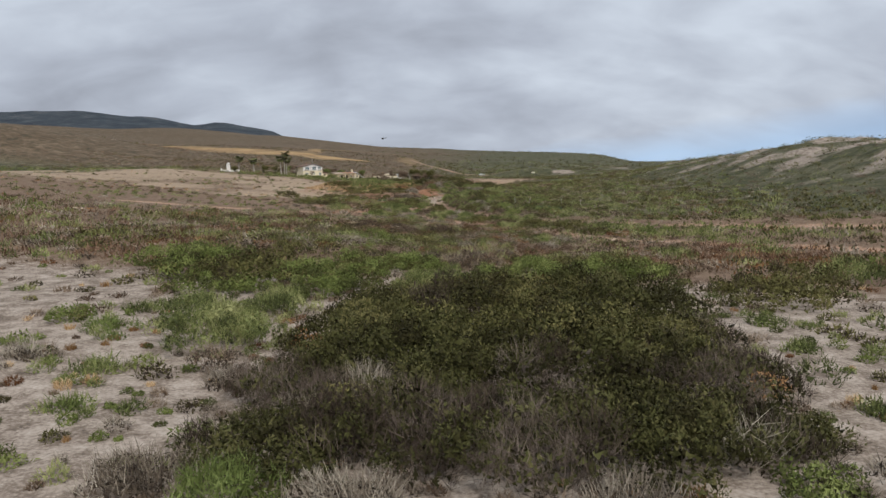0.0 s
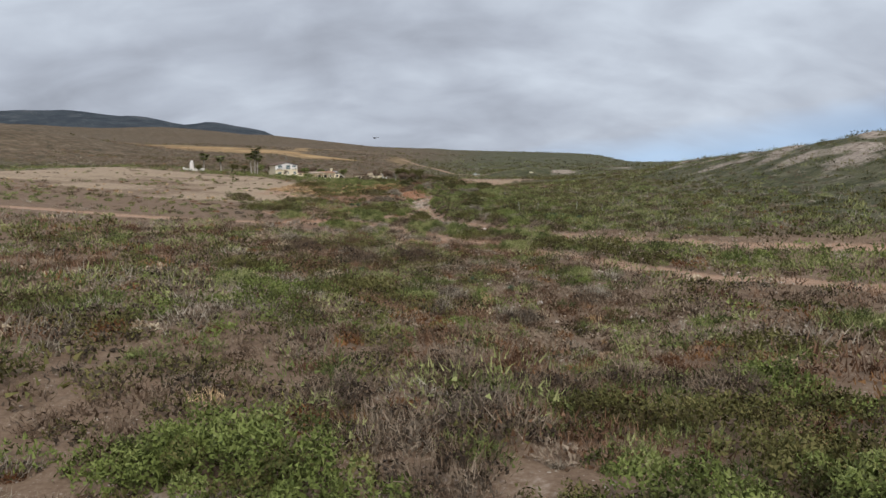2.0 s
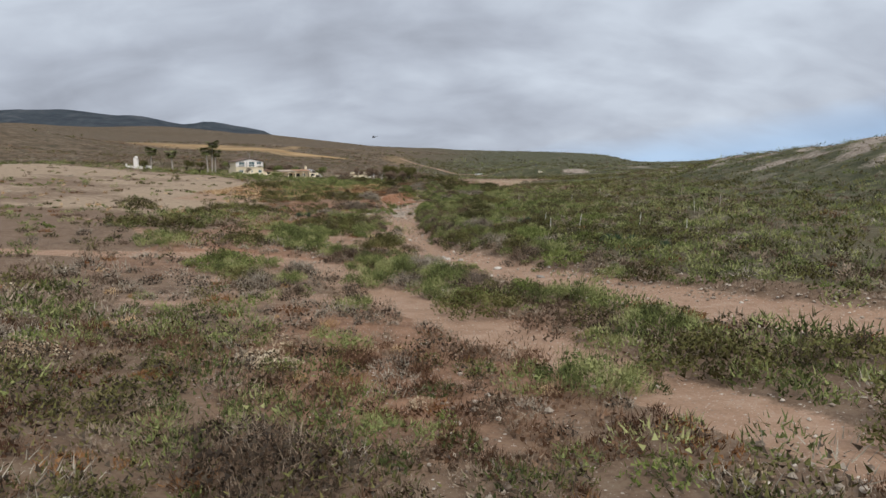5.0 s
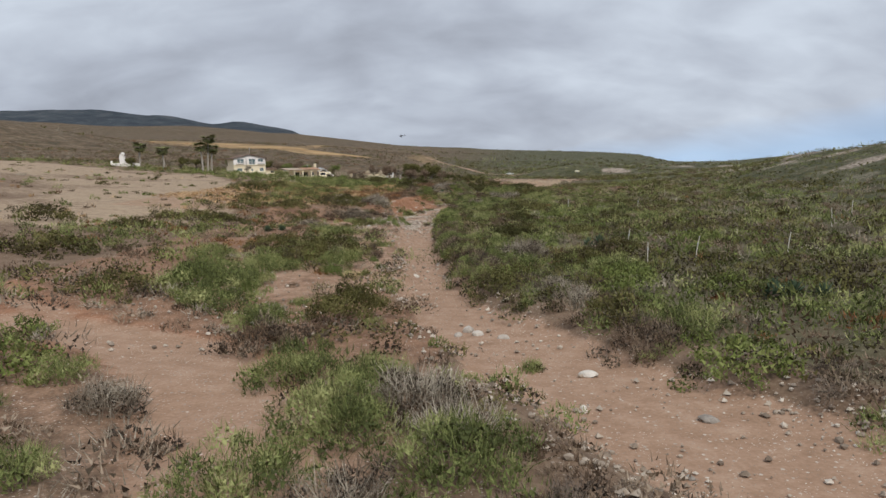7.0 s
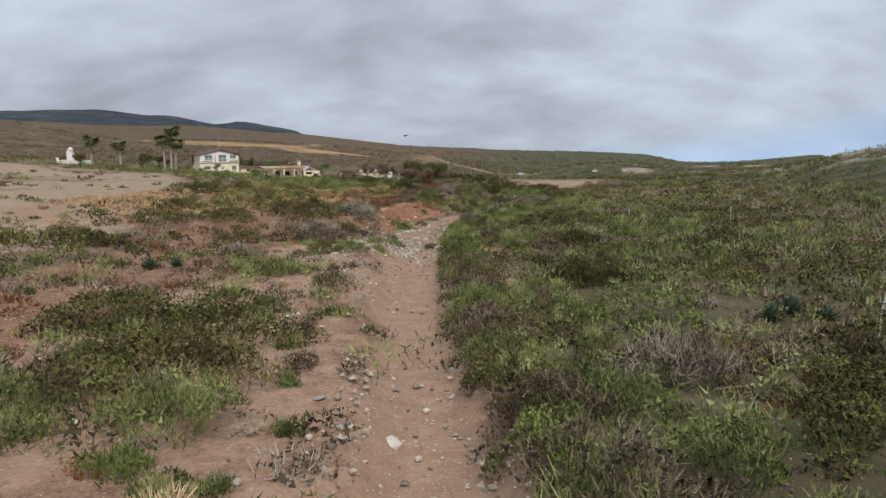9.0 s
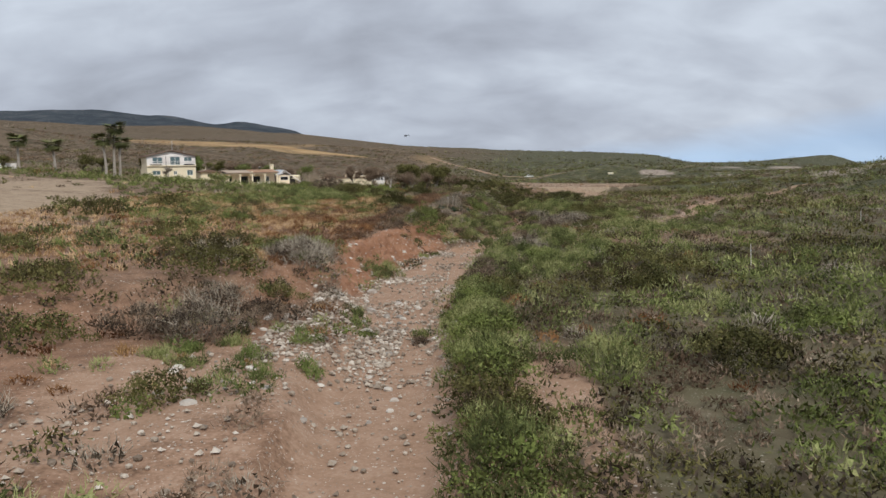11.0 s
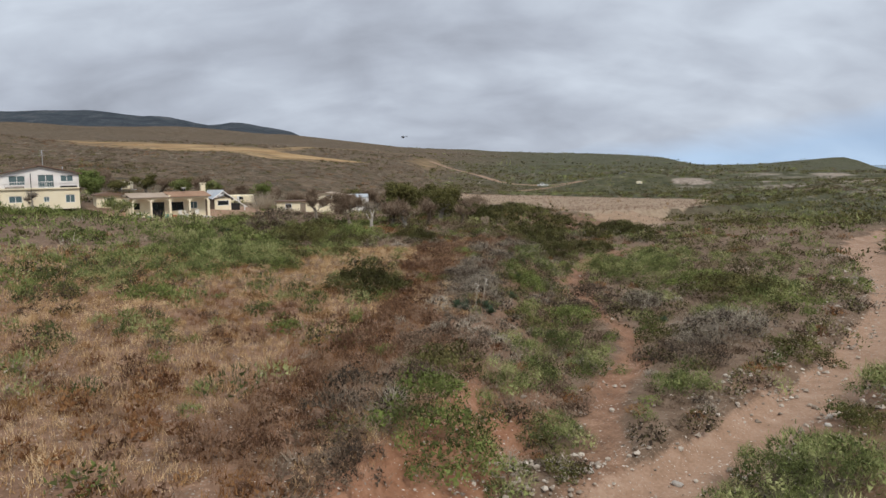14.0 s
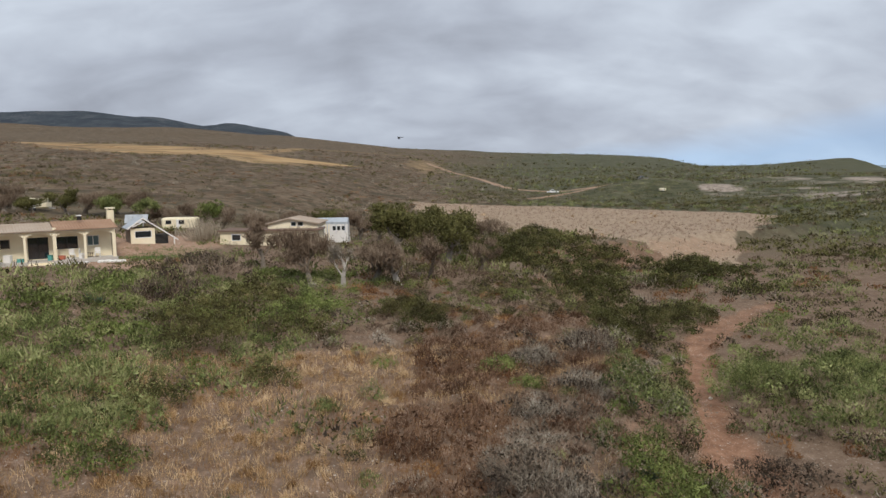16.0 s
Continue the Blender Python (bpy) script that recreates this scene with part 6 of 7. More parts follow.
def ranch_house(x, y, z, turn):
    h = thing("ranch_house", x, y, z, turn, "single-storey cream ranch house with arched porch and tile roof", "house")
    posts = [0.0, 2.55, 5.25, 8.1, 10.9]
    beam = 2.15
    part("porch_floor", box(-0.3, 11.2, -0.25, 1.88, -1.3, -0.3), M["concrete"], h, "pale concrete porch floor")
    for k in range(3):
        part("step", box(2.7, 5.0, -0.35 - 0.32 * (k + 1), -0.252 - 0.32 * k, -1.2, -0.45 - 0.16 * k), M["cream"], h)
    for i, px in enumerate(posts):
        wide = 0.17 if i in (2, 4) else 0.13
        part("post", box(px - wide, px + wide, -0.14 if i in (2, 4) else -0.1, 0.16, -0.9, beam + (0.9 if i == 2 else 0.05), bevel=0.02), M["cream"], h)
    for a, b in zip(posts, posts[1:]):
        ob = part("arch", arcade(b - a, beam - 0.22, beam + 0.60, 0.56, 0.2, 16), M["cream"], h)
        ob.location = (a, -0.08, 0)
    openings = [(0.4, 1.3, 1.3, 2.25), (2.9, 4.8, 0.06, 2.3), (5.5, 7.6, 0.95, 2.25), (8.5, 9.7, 1.15, 2.25)]
    part("front_wall", pierced_wall(10.9, beam + 0.9, 0.2, openings, y0=1.9, z0=-0.3), M["cream"], h)
    part("side_wall", box(-0.2, -0.002, 1.9, 9.0, -0.6, beam + 0.6), M["cream"], h)
    part("side_wall", box(10.902, 11.1, 1.9, 9.0, -0.6, beam + 0.6), M["wood"], h, "rough weathered end wall")
    part("back_wall", box(-0.2, 11.1, 9.0, 9.2, -0.6, beam + 0.6), M["cream"], h)
    part("inner_wall", box(0.0, 10.9, 5.4, 5.5, 0, beam + 0.55), M["dark"], h)
    part("porch_ceiling", box(-0.3, 11.2, 0.13, 1.89, beam + 0.46, beam + 0.56), M["white_paint"], h)
    window(h, "window", 0.4, 1.3, 2.0, 1.0, 1.95, 1, "dark_glass", "wood")
    window(h, "sliding_door", 2.9, 4.8, 2.0, -0.24, 2.0, 2, "dark_glass", "dark")
    window(h, "window", 5.5, 7.6, 2.0, 0.65, 1.95, 2, "dark_glass", "dark")
    window(h, "window", 8.5, 9.7, 2.0, 0.85, 1.95, 2, "glass", "white_paint")
    v, f = tile_roof(5.25, 11.3, -0.35, 4.5, beam + 0.66, beam + 1.28)
    array_part("tile_roof", v, f, M["roof_tile"], h, "brown barrel-tile roof slope")
    v, f = tile_roof(-0.4, 5.2, -0.35, 4.5, beam + 0.64, beam + 1.22, 0.28, 0.03)
    array_part("flat_roof", v, f, M["flat_roof"], h, "faded sandy tile roof slope")
    part("rear_roof", prism([(-0.3, beam + 0.62), (11.3, beam + 0.62), (11.3, beam + 0.8), (-0.3, beam + 0.8)], 4.4, 9.4), M["flat_roof"], h)
    part("ridge_wall", box(-0.2, 11.1, 4.2, 4.5, beam + 0.58, beam + 1.12), M["wood"], h)
    part("eave_board", box(-0.4, 11.3, -0.38, -0.30, beam + 0.56, beam + 0.66), M["wood"], h)
    chim = part("chimney", box(11.0, 11.7, 4.6, 5.4, beam - 2.6, 4.45, bevel=0.03), M["cream"], h, "cream stucco chimney with flat cap")
    part("chimney_cap", box(10.88, 11.82, 4.48, 5.52, 4.6, 4.72), M["cream"], chim)
    for cx_ in (11.03, 11.57):
        part("cap_leg", box(cx_, cx_ + 0.1, 4.9, 5.2, 4.452, 4.598), M["cream"], chim)
    vent = part("roof_vent", box(7.8, 8.2, 3.0, 3.4, beam + 1.4, beam + 1.85), M["dark"], h)
    part("vent_cap", box(7.72, 8.28, 2.92, 3.48, beam + 1.852, beam + 1.95), M["white_paint"], vent)
    return h


def porch_chair(x, y, z, turn):
    c = thing("porch_chair", x, y, z, turn, "white slatted garden chair on the porch", "chair", "porch chairs")
    for xa in (-0.27, 0.22):
        for ya in (-0.28, 0.22):
            part("leg", box(xa, xa + 0.05, ya, ya + 0.05, 0, 0.4), M["white_paint"], c)
    part("seat", box(-0.28, 0.28, -0.3, 0.28, 0.402, 0.45), M["white_paint"], c)
    for k in range(5):
        part("slat", box(-0.26 + 0.11 * k, -0.18 + 0.11 * k, 0.24, 0.28, 0.452, 1.0), M["white_paint"], c)
    return c


def porch_table(x, y, z):
    c = thing("porch_table", x, y, z, 0, "low wooden table on the porch", "table")
    part("tabletop", box(-0.5, 0.5, -0.3, 0.3, 0.42, 0.47), M["wood"], c)
    for xa in (-0.45, 0.4):
        for ya in (-0.25, 0.2):
            part("leg", box(xa, xa + 0.05, ya, ya + 0.05, 0, 0.418), M["wood"], c)


def storage_box(x, y, z, mat, label, sx=0.6, sy=0.4, sz=0.35):
    c = thing("storage_box", x, y, z, 0, label, "box")
    part("body", box(-sx / 2, sx / 2, -sy / 2, sy / 2, 0, sz, bevel=0.02), M[mat], c)
    part("lid", box(-sx / 2 - 0.02, sx / 2 + 0.02, -sy / 2 - 0.02, sy / 2 + 0.02, sz + 0.002, sz + 0.05, bevel=0.01), M[mat], c)


# ---- shed, outbuildings and what stands about the yard ----
def shed(x, y, z, turn):
    h = thing("garden_shed", x, y, z, turn, "small cream shed with broken white-framed gable roof", "shed")
    w = 2.7
    part("front_wall", pierced_wall(w, 2.0, 0.15, [(0.45, 2.35, 0.85, 1.7)]), M["cream"], h)
    for xa in (0, w - 0.15):
        part("side_wall", box(xa, xa + 0.15, 0.152, 3.4, 0, 2.0), M["wood"], h)
    part("back_wall", box(0.152, w - 0.152, 3.25, 3.4, 0, 2.0), M["wood"], h)
    window(h, "window", 0.45, 2.35, 0.07, 0.85, 1.7, 1, "dark_glass")
    part("blind", box(0.55, 2.25, 0.10, 0.13, 1.25, 1.62), M["white_paint"], h, "white blind half drawn")
    for s in (-1, 1):
        prof = [(w / 2, 3.15), (w / 2 + s * 1.75, 1.95), (w / 2 + s * 1.75, 2.03), (w / 2, 3.23)]
        part("roof", prism(prof, -0.3, 3.6), M["grey_metal"], h, "grey sheet roof with white edge boards")
        a = [(w / 2, -0.34, 3.2), (w / 2 + s * (3.9 if s > 0 else 1.8), -0.34, 0.45 if s > 0 else 1.95)]
        part("barge_board", tube(a, [0.1, 0.1], 4), M["white_paint"], h)
    part("barge_post", box(4.75, 4.87, -0.4, -0.28, -0.1, 0.75), M["white_paint"], h)
    part("inner_brace", tube([(w / 2 + 0.2, -0.32, 2.8), (w / 2 - 1.2, -0.32, 2.2)], [0.07, 0.07], 4), M["white_paint"], h)
    # solid dark box put in for the shaded hollow under the board
    part("lean_to_void", box(w + 0.05, 4.3, 0.6, 2.4, 0, 1.1), M["dark"], h)
    return h


def solar_rack(x, y, z):
    h = thing("solar_rack", x, y, z, 0, "bluish grey panels on a metal rack", "panel")
    for k in range(3):
        part("panel", box(0.98 * k, 0.98 * k + 0.94, 0, 0.05, 0, 1.1), M["grey_metal"], h)
    for k in range(2):
        part("leg", box(0.5 + 1.8 * k, 0.58 + 1.8 * k, 0.052, 0.12, -2.4, 0.9), M["grey_metal"], h)
    for a in h.children:
        if a.name.startswith("panel"):
            a.rotation_euler = (radians(-22), 0, 0)


def caravan(x, y, z, turn, length, label):
    h = thing("caravan", x, y, z, turn, label, "caravan")
    bm = box(0, length, 0, 2.2, 0.45, 2.1, bevel=0.22)
    part("body", bm, M["cream"], h)
    for k in range(max(2, int(length / 2.2))):
        xa = 0.7 + k * 1.9
        if xa + 0.8 < length:
            part("window", box(xa, xa + 0.8, -0.03, 0.02, 1.2, 1.75), M["dark_glass"], h)
    part("door", box(length * 0.45, length * 0.45 + 0.6, -0.02, 0.03, 0.55, 1.85), M["white_paint"], h)
    for xa in (length * 0.35, length * 0.5):
        part("wheel", tube([(xa, 0.02, 0.33), (xa, 0.28, 0.33)], [0.33, 0.33], 12), M["tyre"], h)
    part("drawbar", tube([(length - 0.1, 1.1, 0.5), (length + 1.0, 1.1, 0.4)], [0.05, 0.05]), M["grey_metal"], h)
    return h


def yellow_building(x, y, z):
    h = thing("workshop", x, y, z, 0, "cream workshop with low flat wing and gabled block behind", "building")
    part("wing_wall", box(-3.4, 8.6, 0, 4.0, -0.6, 1.75), M["cream"], h)
    part("wing_roof", box(-3.65, 8.9, -0.35, 4.2, 1.752, 1.9), M["roof_brown"], h)
    part("block_wall", box(2.0, 8.2, 2.0, 7.5, 1.902, 2.35), M["cream"], h)
    prof = [(2.0, 2.352), (8.2, 2.352), (8.2, 2.42), (4.6, 3.05), (2.0, 2.5)]
    part("gable", prism(prof, 2.0, 2.25), M["cream"], h)
    for a, b in (((1.7, 2.42), (4.6, 3.06)), ((4.6, 3.06), (8.5, 2.40))):
        part("roof", prism([a, b, (b[0], b[1] + 0.12), (a[0], a[1] + 0.12)], 1.6, 7.8), M["flat_roof"], h, "sandy sheet roof slope")
    for xa in (4.9, 5.75):
        window_part = part("window", box(xa, xa + 0.6, 1.97, 2.03, 2.2, 2.66), M["dark_glass"], h)
        part("frame", box(xa - 0.06, xa + 0.66, 1.975, 1.998, 2.14, 2.72), M["white_paint"], window_part)
    window_part = part("window", box(-1.9, -0.9, -0.03, 0.02, 0.7, 1.35), M["dark_glass"], h)
    part("frame", box(-1.98, -0.82, -0.025, -0.002, 0.62, 1.43), M["white_paint"], window_part)
    part("door", box(0.6, 1.5, -0.03, 0.02, -0.6, 1.45), M["wood"], h, "weathered plank door")
    for xa in (9.0, 9.35):
        part("post", box(xa + 0.3, xa + 0.42, 1.2, 1.32, 0, 2.4), M["cream"], h)
    return h


def greenhouse(x, y, z):
    h = thing("greenhouse", x, y, z, 4, "white sheeted greenhouse with pale curved roof", "greenhouse")
    part("wall", box(0, 6.6, 0, 3.5, -1.8, 1.2), M["white_paint"], h)
    ob = part("sheet_roof", prism([(0, 1.2), (3.4, 1.2), (3.4, 1.35), (1.7, 2.0), (0, 1.5)], 0, 6.6), M["grey_metal"], h, "pale bluish sheet roof")
    ob.matrix_basis = pose(6.6, 0, 0.004, 0, 0, 90)
    for k in range(6):
        part("rib", box(0.2 + 1.2 * k, 0.28 + 1.2 * k, -0.04, -0.002, 0, 1.25), M["grey_metal"], h)
    for k in range(3):
        part("window", box(4.6 + 0.6 * k, 5.0 + 0.6 * k, -0.03, 0.02, 0.4, 0.95), M["dark_glass"], h)


def crate_stack(x, y, z):
    h = thing("crate_stack", x, y, z, 6, "stack of dark green and grey field crates", "crates")
    rnd = random.Random(3)
    for i in range(4):
        for j in range(4 if i % 3 else 3):
            c = part("crate", box(0.85 * i, 0.85 * i + 0.8, 0, 0.8, 0.42 * j, 0.42 * j + 0.39, bevel=0.02), M["green_paint" if rnd.random() < 0.7 else "grey_metal"], h)
            for k in range(3):
                part("slat", box(0.85 * i + 0.02, 0.85 * i + 0.78, -0.03, -0.002, 0.42 * j + 0.03 + 0.13 * k, 0.42 * j + 0.11 + 0.13 * k), M["green_paint"], c)


def small_cottage(x, y, z):
    h = thing("cottage", x, y, z, 33, "small cream cottage with brown sheet roof", "house")
    part("front_wall", pierced_wall(3.2, 2.0, 0.2, [(1.3, 2.4, 0.9, 1.6)]), M["cream"], h)
    part("side_wall", box(-0.002 - 0.2, -0.002, 0, 3.5, 0, 2.0), M["cream"], h)
    part("side_wall", box(3.202, 3.4, 0, 3.5, 0, 2.0), M["cream"], h)
    part("back_wall", box(-0.2, 3.4, 3.502, 3.7, 0, 2.0), M["cream"], h)
    window(h, "window", 1.3, 2.4, 0.1, 0.9, 1.6, 2, "dark_glass", "wood")
    part("roof", prism([(-0.5, 2.0), (3.7, 2.0), (3.7, 2.15), (1.6, 2.55), (-0.5, 2.15)], -0.5, 4.0), M["roof_brown"], h)


def chapel(x, y, z):
    h = thing("bell_wall", x, y, z, 0, "white stucco bell tower with rounded top", "tower")
    part("pillar", box(-0.75, 0.75, -0.5, 0.5, -0.5, 3.2, bevel=0.04), M["white_stucco"], h)
    bm = bmesh.new()
    bmesh.ops.create_uvsphere(bm, u_segments=14, v_segments=8, radius=0.6, matrix=Matrix.Translation((0.15, 0, 3.75)))
    part("dome", bm, M["white_stucco"], h)
    part("shoulder", box(-0.72, -0.2, -0.45, 0.45, 3.202, 3.7, bevel=0.04), M["white_stucco"], h)
    part("low_wall", box(-3.3, -0.752, -0.2, 0.2, -0.5, 1.0), M["white_stucco"], h)
    part("pier", box(-3.7, -3.302, -0.3, 0.3, -0.5, 1.7), M["white_stucco"], h)
    part("low_wall", box(0.752, 5.2, -0.2, 0.2, -0.5, 0.9), M["white_stucco"], h)


def pickup(x, y, z, turn, mat, label):
    h = thing("pickup_truck", x, y, z, turn, label, "vehicle")
    part("body", prism([(-2.6, 0.45), (2.5, 0.45), (2.55, 0.95), (1.3, 1.05), (-2.6, 1.05)], -0.9, 0.9), M[mat], h)
    cab = part("cabin", prism([(-0.6, 1.052), (1.4, 1.052), (0.8, 1.7), (-0.5, 1.72)], -0.8, 0.8), M[mat], h)
    for s in (-1, 1):
        part("side_window", box(-0.35, 0.75, s * 0.80 - 0.02, s * 0.80 + 0.02, 1.15, 1.6), M["dark_glass"], cab)
    ws = part("windscreen", box(-0.02, 0.02, -0.7, 0.7, 0, 0.75), M["dark_glass"], cab)
    ws.matrix_basis = pose(1.36, 0, 1.07, 0, -43, 0)
    for xa in (-1.6, 1.6):
        for s in (-1, 1):
            w = part("wheel", tube([(xa, s * 0.70, 0.38), (xa, s * 0.93, 0.38)], [0.38, 0.38], 14), M["tyre"], h)
            part("rim", tube([(xa, s * 0.932, 0.38), (xa, s * 0.95, 0.38)], [0.22, 0.2], 10), M["grey_metal"], w)
    for s in (-1, 1):
        part("headlight", box(2.5, 2.57, s * 0.65 - 0.15, s * 0.65 + 0.15, 0.7, 0.88), M["white_paint"], h)


def helicopter(x, y, z, turn):
    h = thing("helicopter", x, y, z, turn, "dark helicopter hovering low over the valley", "helicopter")
    h.scale = (1.4, 1.4, 1.4)
    bm = bmesh.new()
    bmesh.ops.create_uvsphere(bm, u_segments=16, v_segments=10, radius=1.0, matrix=Matrix.Diagonal((2.3, 1.0, 1.1, 1)))
    part("fuselage", bm, M["dark"], h)
    part("tail_boom", tube([(-1.6, 0, 0.3), (-6.2, 0, 0.6)], [0.45, 0.16], 8), M["dark"], h)
    part("tail_fin", prism([(-6.5, 0.3), (-5.8, 0.4), (-6.2, 1.7), (-6.7, 1.7)], -0.06, 0.06), M["dark"], h)
    part("rotor_mast", tube([(0, 0, 1.0), (0, 0, 1.6)], [0.15, 0.12], 8), M["dark"], h)
    for k in range(3):
        b = part("rotor_blade", box(0.2, 5.2, -0.13, 0.13, 1.55, 1.6), M["dark"], h)
        b.rotation_euler = (0, 0, 0.5 + 2.0944 * k)
    for s in (-1, 1):
        part("skid", tube([(-1.6, s * 0.9, -1.5), (1.8, s * 0.9, -1.5), (2.1, s * 0.9, -1.3)], [0.06, 0.06, 0.05]), M["dark"], h)
        for xa in (-0.8, 0.9):
            part("strut", tube([(xa, s * 0.5, -0.8), (xa, s * 0.9, -1.5)], [0.05, 0.05], 5), M["dark"], h)


# ---- trees ----
def tree(x, y, tall, spread, leaf, label, bark="bark", leaves=900, clumps=22, bare=0.0, seed=0, fork=0.3, blade=(0.22, 0.10, 0.45), name="tree"):
    rnd = random.Random(seed * 7 + 1)
    z = z_at(x, y)
    t = thing(name, x, y, z, 0, label, "tree", "trees of the homestead")
    bm = bmesh.new()
    tips = []

    def limb(p, way, length, r, depth):
        q = p
        pts, radii = [p], [r]
        for k in range(3):
            way = (way + Vector((rnd.uniform(-0.25, 0.25), rnd.uniform(-0.25, 0.25), rnd.uniform(-0.05, 0.2)))).normalized()
            q = q + way * length / 3
            pts.append(q)
            radii.append(r * (1 - 0.17 * (k + 1)))
        tube(pts, radii, 6 if depth < 2 else 4, bm)
        if depth >= 3:
            tips.append(q)
            return
        for k in range(rnd.choice((2, 3, 3)) if depth else 4):
            az = rnd.uniform(0, 6.28)
            out = Vector((math.cos(az), math.sin(az), rnd.uniform(0.1, 0.8))).normalized()
            limb(pts[rnd.choice((2, 3))], (way * 0.55 + out * 0.8).normalized(), length * rnd.uniform(0.6, 0.8), radii[-1] * 0.62, depth + 1)
        tips.append(q)

    trunk = tall * fork
    limb(Vector((0, 0, -0.15)), Vector((rnd.uniform(-0.25, 0.25), rnd.uniform(-0.25, 0.25), 1)).normalized(), trunk, 0.055 * tall ** 0.8, 0)
    pts = np.array([v.co for v in bm.verts])
    reach = max(0.5, np.abs(pts[:, :2]).max())
    fit = Matrix.Diagonal((spread / reach, spread / reach, tall * 0.93 / max(pts[:, 2].max(), 0.5), 1))
    bmesh.ops.transform(bm, matrix=fit, verts=bm.verts)
    part("trunk", bm, M[bark], t)
    tips = [fit @ p for p in tips]
    rnd.shuffle(tips)
    pick = tips[: max(3, clumps)]
    rand = np.random.default_rng(seed + 5)
    c = np.array([(p.x, p.y, p.z) for p in pick])
    n = len(c)
    size = spread * (0.26 if bare else 0.40) * rand.uniform(0.7, 1.35, n)
    # the crown is coordinates about the tree's own foot
    v, f, _ = domes(c[:, 0], c[:, 1], size, size * 0.75, max(10, int(1.7 * leaves / n)), blade[0], blade[1], blade[2], rand, False, c[:, 2] - size * 0.2, low=-0.7)
    array_part("crown", v, f, M[leaf], t)
    return t


def palm(x, y, tall, bend, seed):
    rnd = random.Random(seed)
    z = z_at(x, y)
    t = thing("palm_tree", x, y, z, 0, "tall fan palm with pale trunk and ragged crown", "palm", "palms beside the house")
    pts = [Vector((bend * (k / 6) ** 2, 0.1 * math.sin(k), tall * k / 6 - 0.1)) for k in range(7)]
    part("trunk", tube(pts, [0.36, 0.30, 0.27, 0.25, 0.24, 0.24, 0.26], 9), M["pale_bark"], t)
    top = pts[-1]
    for mat, count, droop_lo, droop_hi, long_, name in (("palm_leaf", 64, -0.35, 1.1, 2.6, "frond_crown"), ("brown", 16, 1.1, 1.7, 1.6, "dead_skirt")):
        verts, faces = [], []
        for k in range(count):
            az, dr = rnd.uniform(0, 6.28), rnd.uniform(droop_lo, droop_hi)
            length = long_ * rnd.uniform(0.8, 1.15)
            way = Vector((math.cos(az) * math.cos(dr), math.sin(az) * math.cos(dr), math.sin(-dr) + 0.35))
            hub = top + way * length * 0.45
            side = way.cross(Vector((0, 0, 1))).normalized()
            for j in range(9):
                ang = (j - 4) * 0.28
                tip = hub + (way * math.cos(ang) + side * math.sin(ang)) * length * 0.62 + Vector((0, 0, -0.18 * length * rnd.uniform(0.3, 1.2)))
                base = len(verts)
                across = (side * math.cos(ang) - way * math.sin(ang)) * 0.17
                verts += [hub - across, hub + across, tip]
                faces.append((base, base + 1, base + 2))
            base = len(verts)
            verts += [top - side * 0.03, top + side * 0.03, hub]
            faces.append((base, base + 1, base + 2))
        array_part(name, np.array([tuple(v) for v in verts]), np.array(faces), M[mat], t)


def agave(x, y, size, seed, dead=False, stalk=0.0):
    rnd = random.Random(seed)
    verts, faces = [], []
    for k in range(34):
        az, el = k * 2.39996, 0.25 + 1.15 * (k / 34)
        length = size * rnd.uniform(0.85, 1.1)
        out = Vector((math.cos(az), math.sin(az), 0))
        side = Vector((-math.sin(az), math.cos(az), 0))
        prev = None
        for j in range(4):
            t = j / 3
            p = out * (length * t * math.cos(el)) + Vector((0, 0, length * t * math.sin(el) + 0.02))
            w = size * (0.085, 0.11, 0.075, 0.004)[j]
            fold = Vector((0, 0, 0.35 * w))
            row = len(verts)
            verts += [p - side * w + fold, p - fold, p + side * w + fold]
            if prev is not None:
                for m in range(2):
                    faces.append((prev + m, prev + m + 1, row + m + 1, row + m))
            prev = row
    me = mesh_from("agave", np.array([tuple(v) for v in verts]), np.array(faces), M["reed" if dead else "agave"])
    ob = tagged(new("agave", me), "bleached dead agave with a dry flower stalk" if dead else "dark green agave rosette with stiff pointed leaves", "agave", "agaves on the valley floor")
    ob.location = (x, y, z_at(x, y))
    if stalk:
        bend = rnd.uniform(-0.1, 0.35)
        part("flower_stalk", tube([(0, 0, 0), (bend * 0.3, 0.05, stalk * 0.5), (bend, 0.1, stalk)], [0.034, 0.026, 0.016], 7), M["reed"], ob, "dry pale flower stalk")
        for k in range(5):
            up = stalk * (0.72 + 0.06 * k)
            part("seed_pod", tube([(bend * 0.9, 0.09, up), (bend * 0.9 + 0.12 * math.cos(k * 2.4), 0.09 + 0.12 * math.sin(k * 2.4), up + 0.07)], [0.012, 0.03], 5), M["pole"], ob)


def marker_post(x, y, top, lean, seed):
    z = z_at(x, y)
    p = thing("fence_post", x, y, z, 0, "thin bleached wooden post standing in scrub", "post", "old fence posts")
    rnd = random.Random(seed)
    ang = rnd.uniform(0, 6.28)
    part("pole", tube([(0, 0, -0.3), (lean * 0.4 * math.cos(ang), lean * 0.4 * math.sin(ang), (top - z) * 0.5), (lean * math.cos(ang), lean * math.sin(ang), top - z)], [0.04, 0.034, 0.028], 7), M["pole"], p)
    part("wire_tie", tube([(lean * 0.6 * math.cos(ang), lean * 0.6 * math.sin(ang), (top - z) * 0.7), (lean * 0.6 * math.cos(ang) + 0.02, lean * 0.6 * math.sin(ang), (top - z) * 0.74)], [0.065, 0.065], 6), M["grey_metal"], p)


two_storey_house(-64.9, 364.4, 5.2, 32)
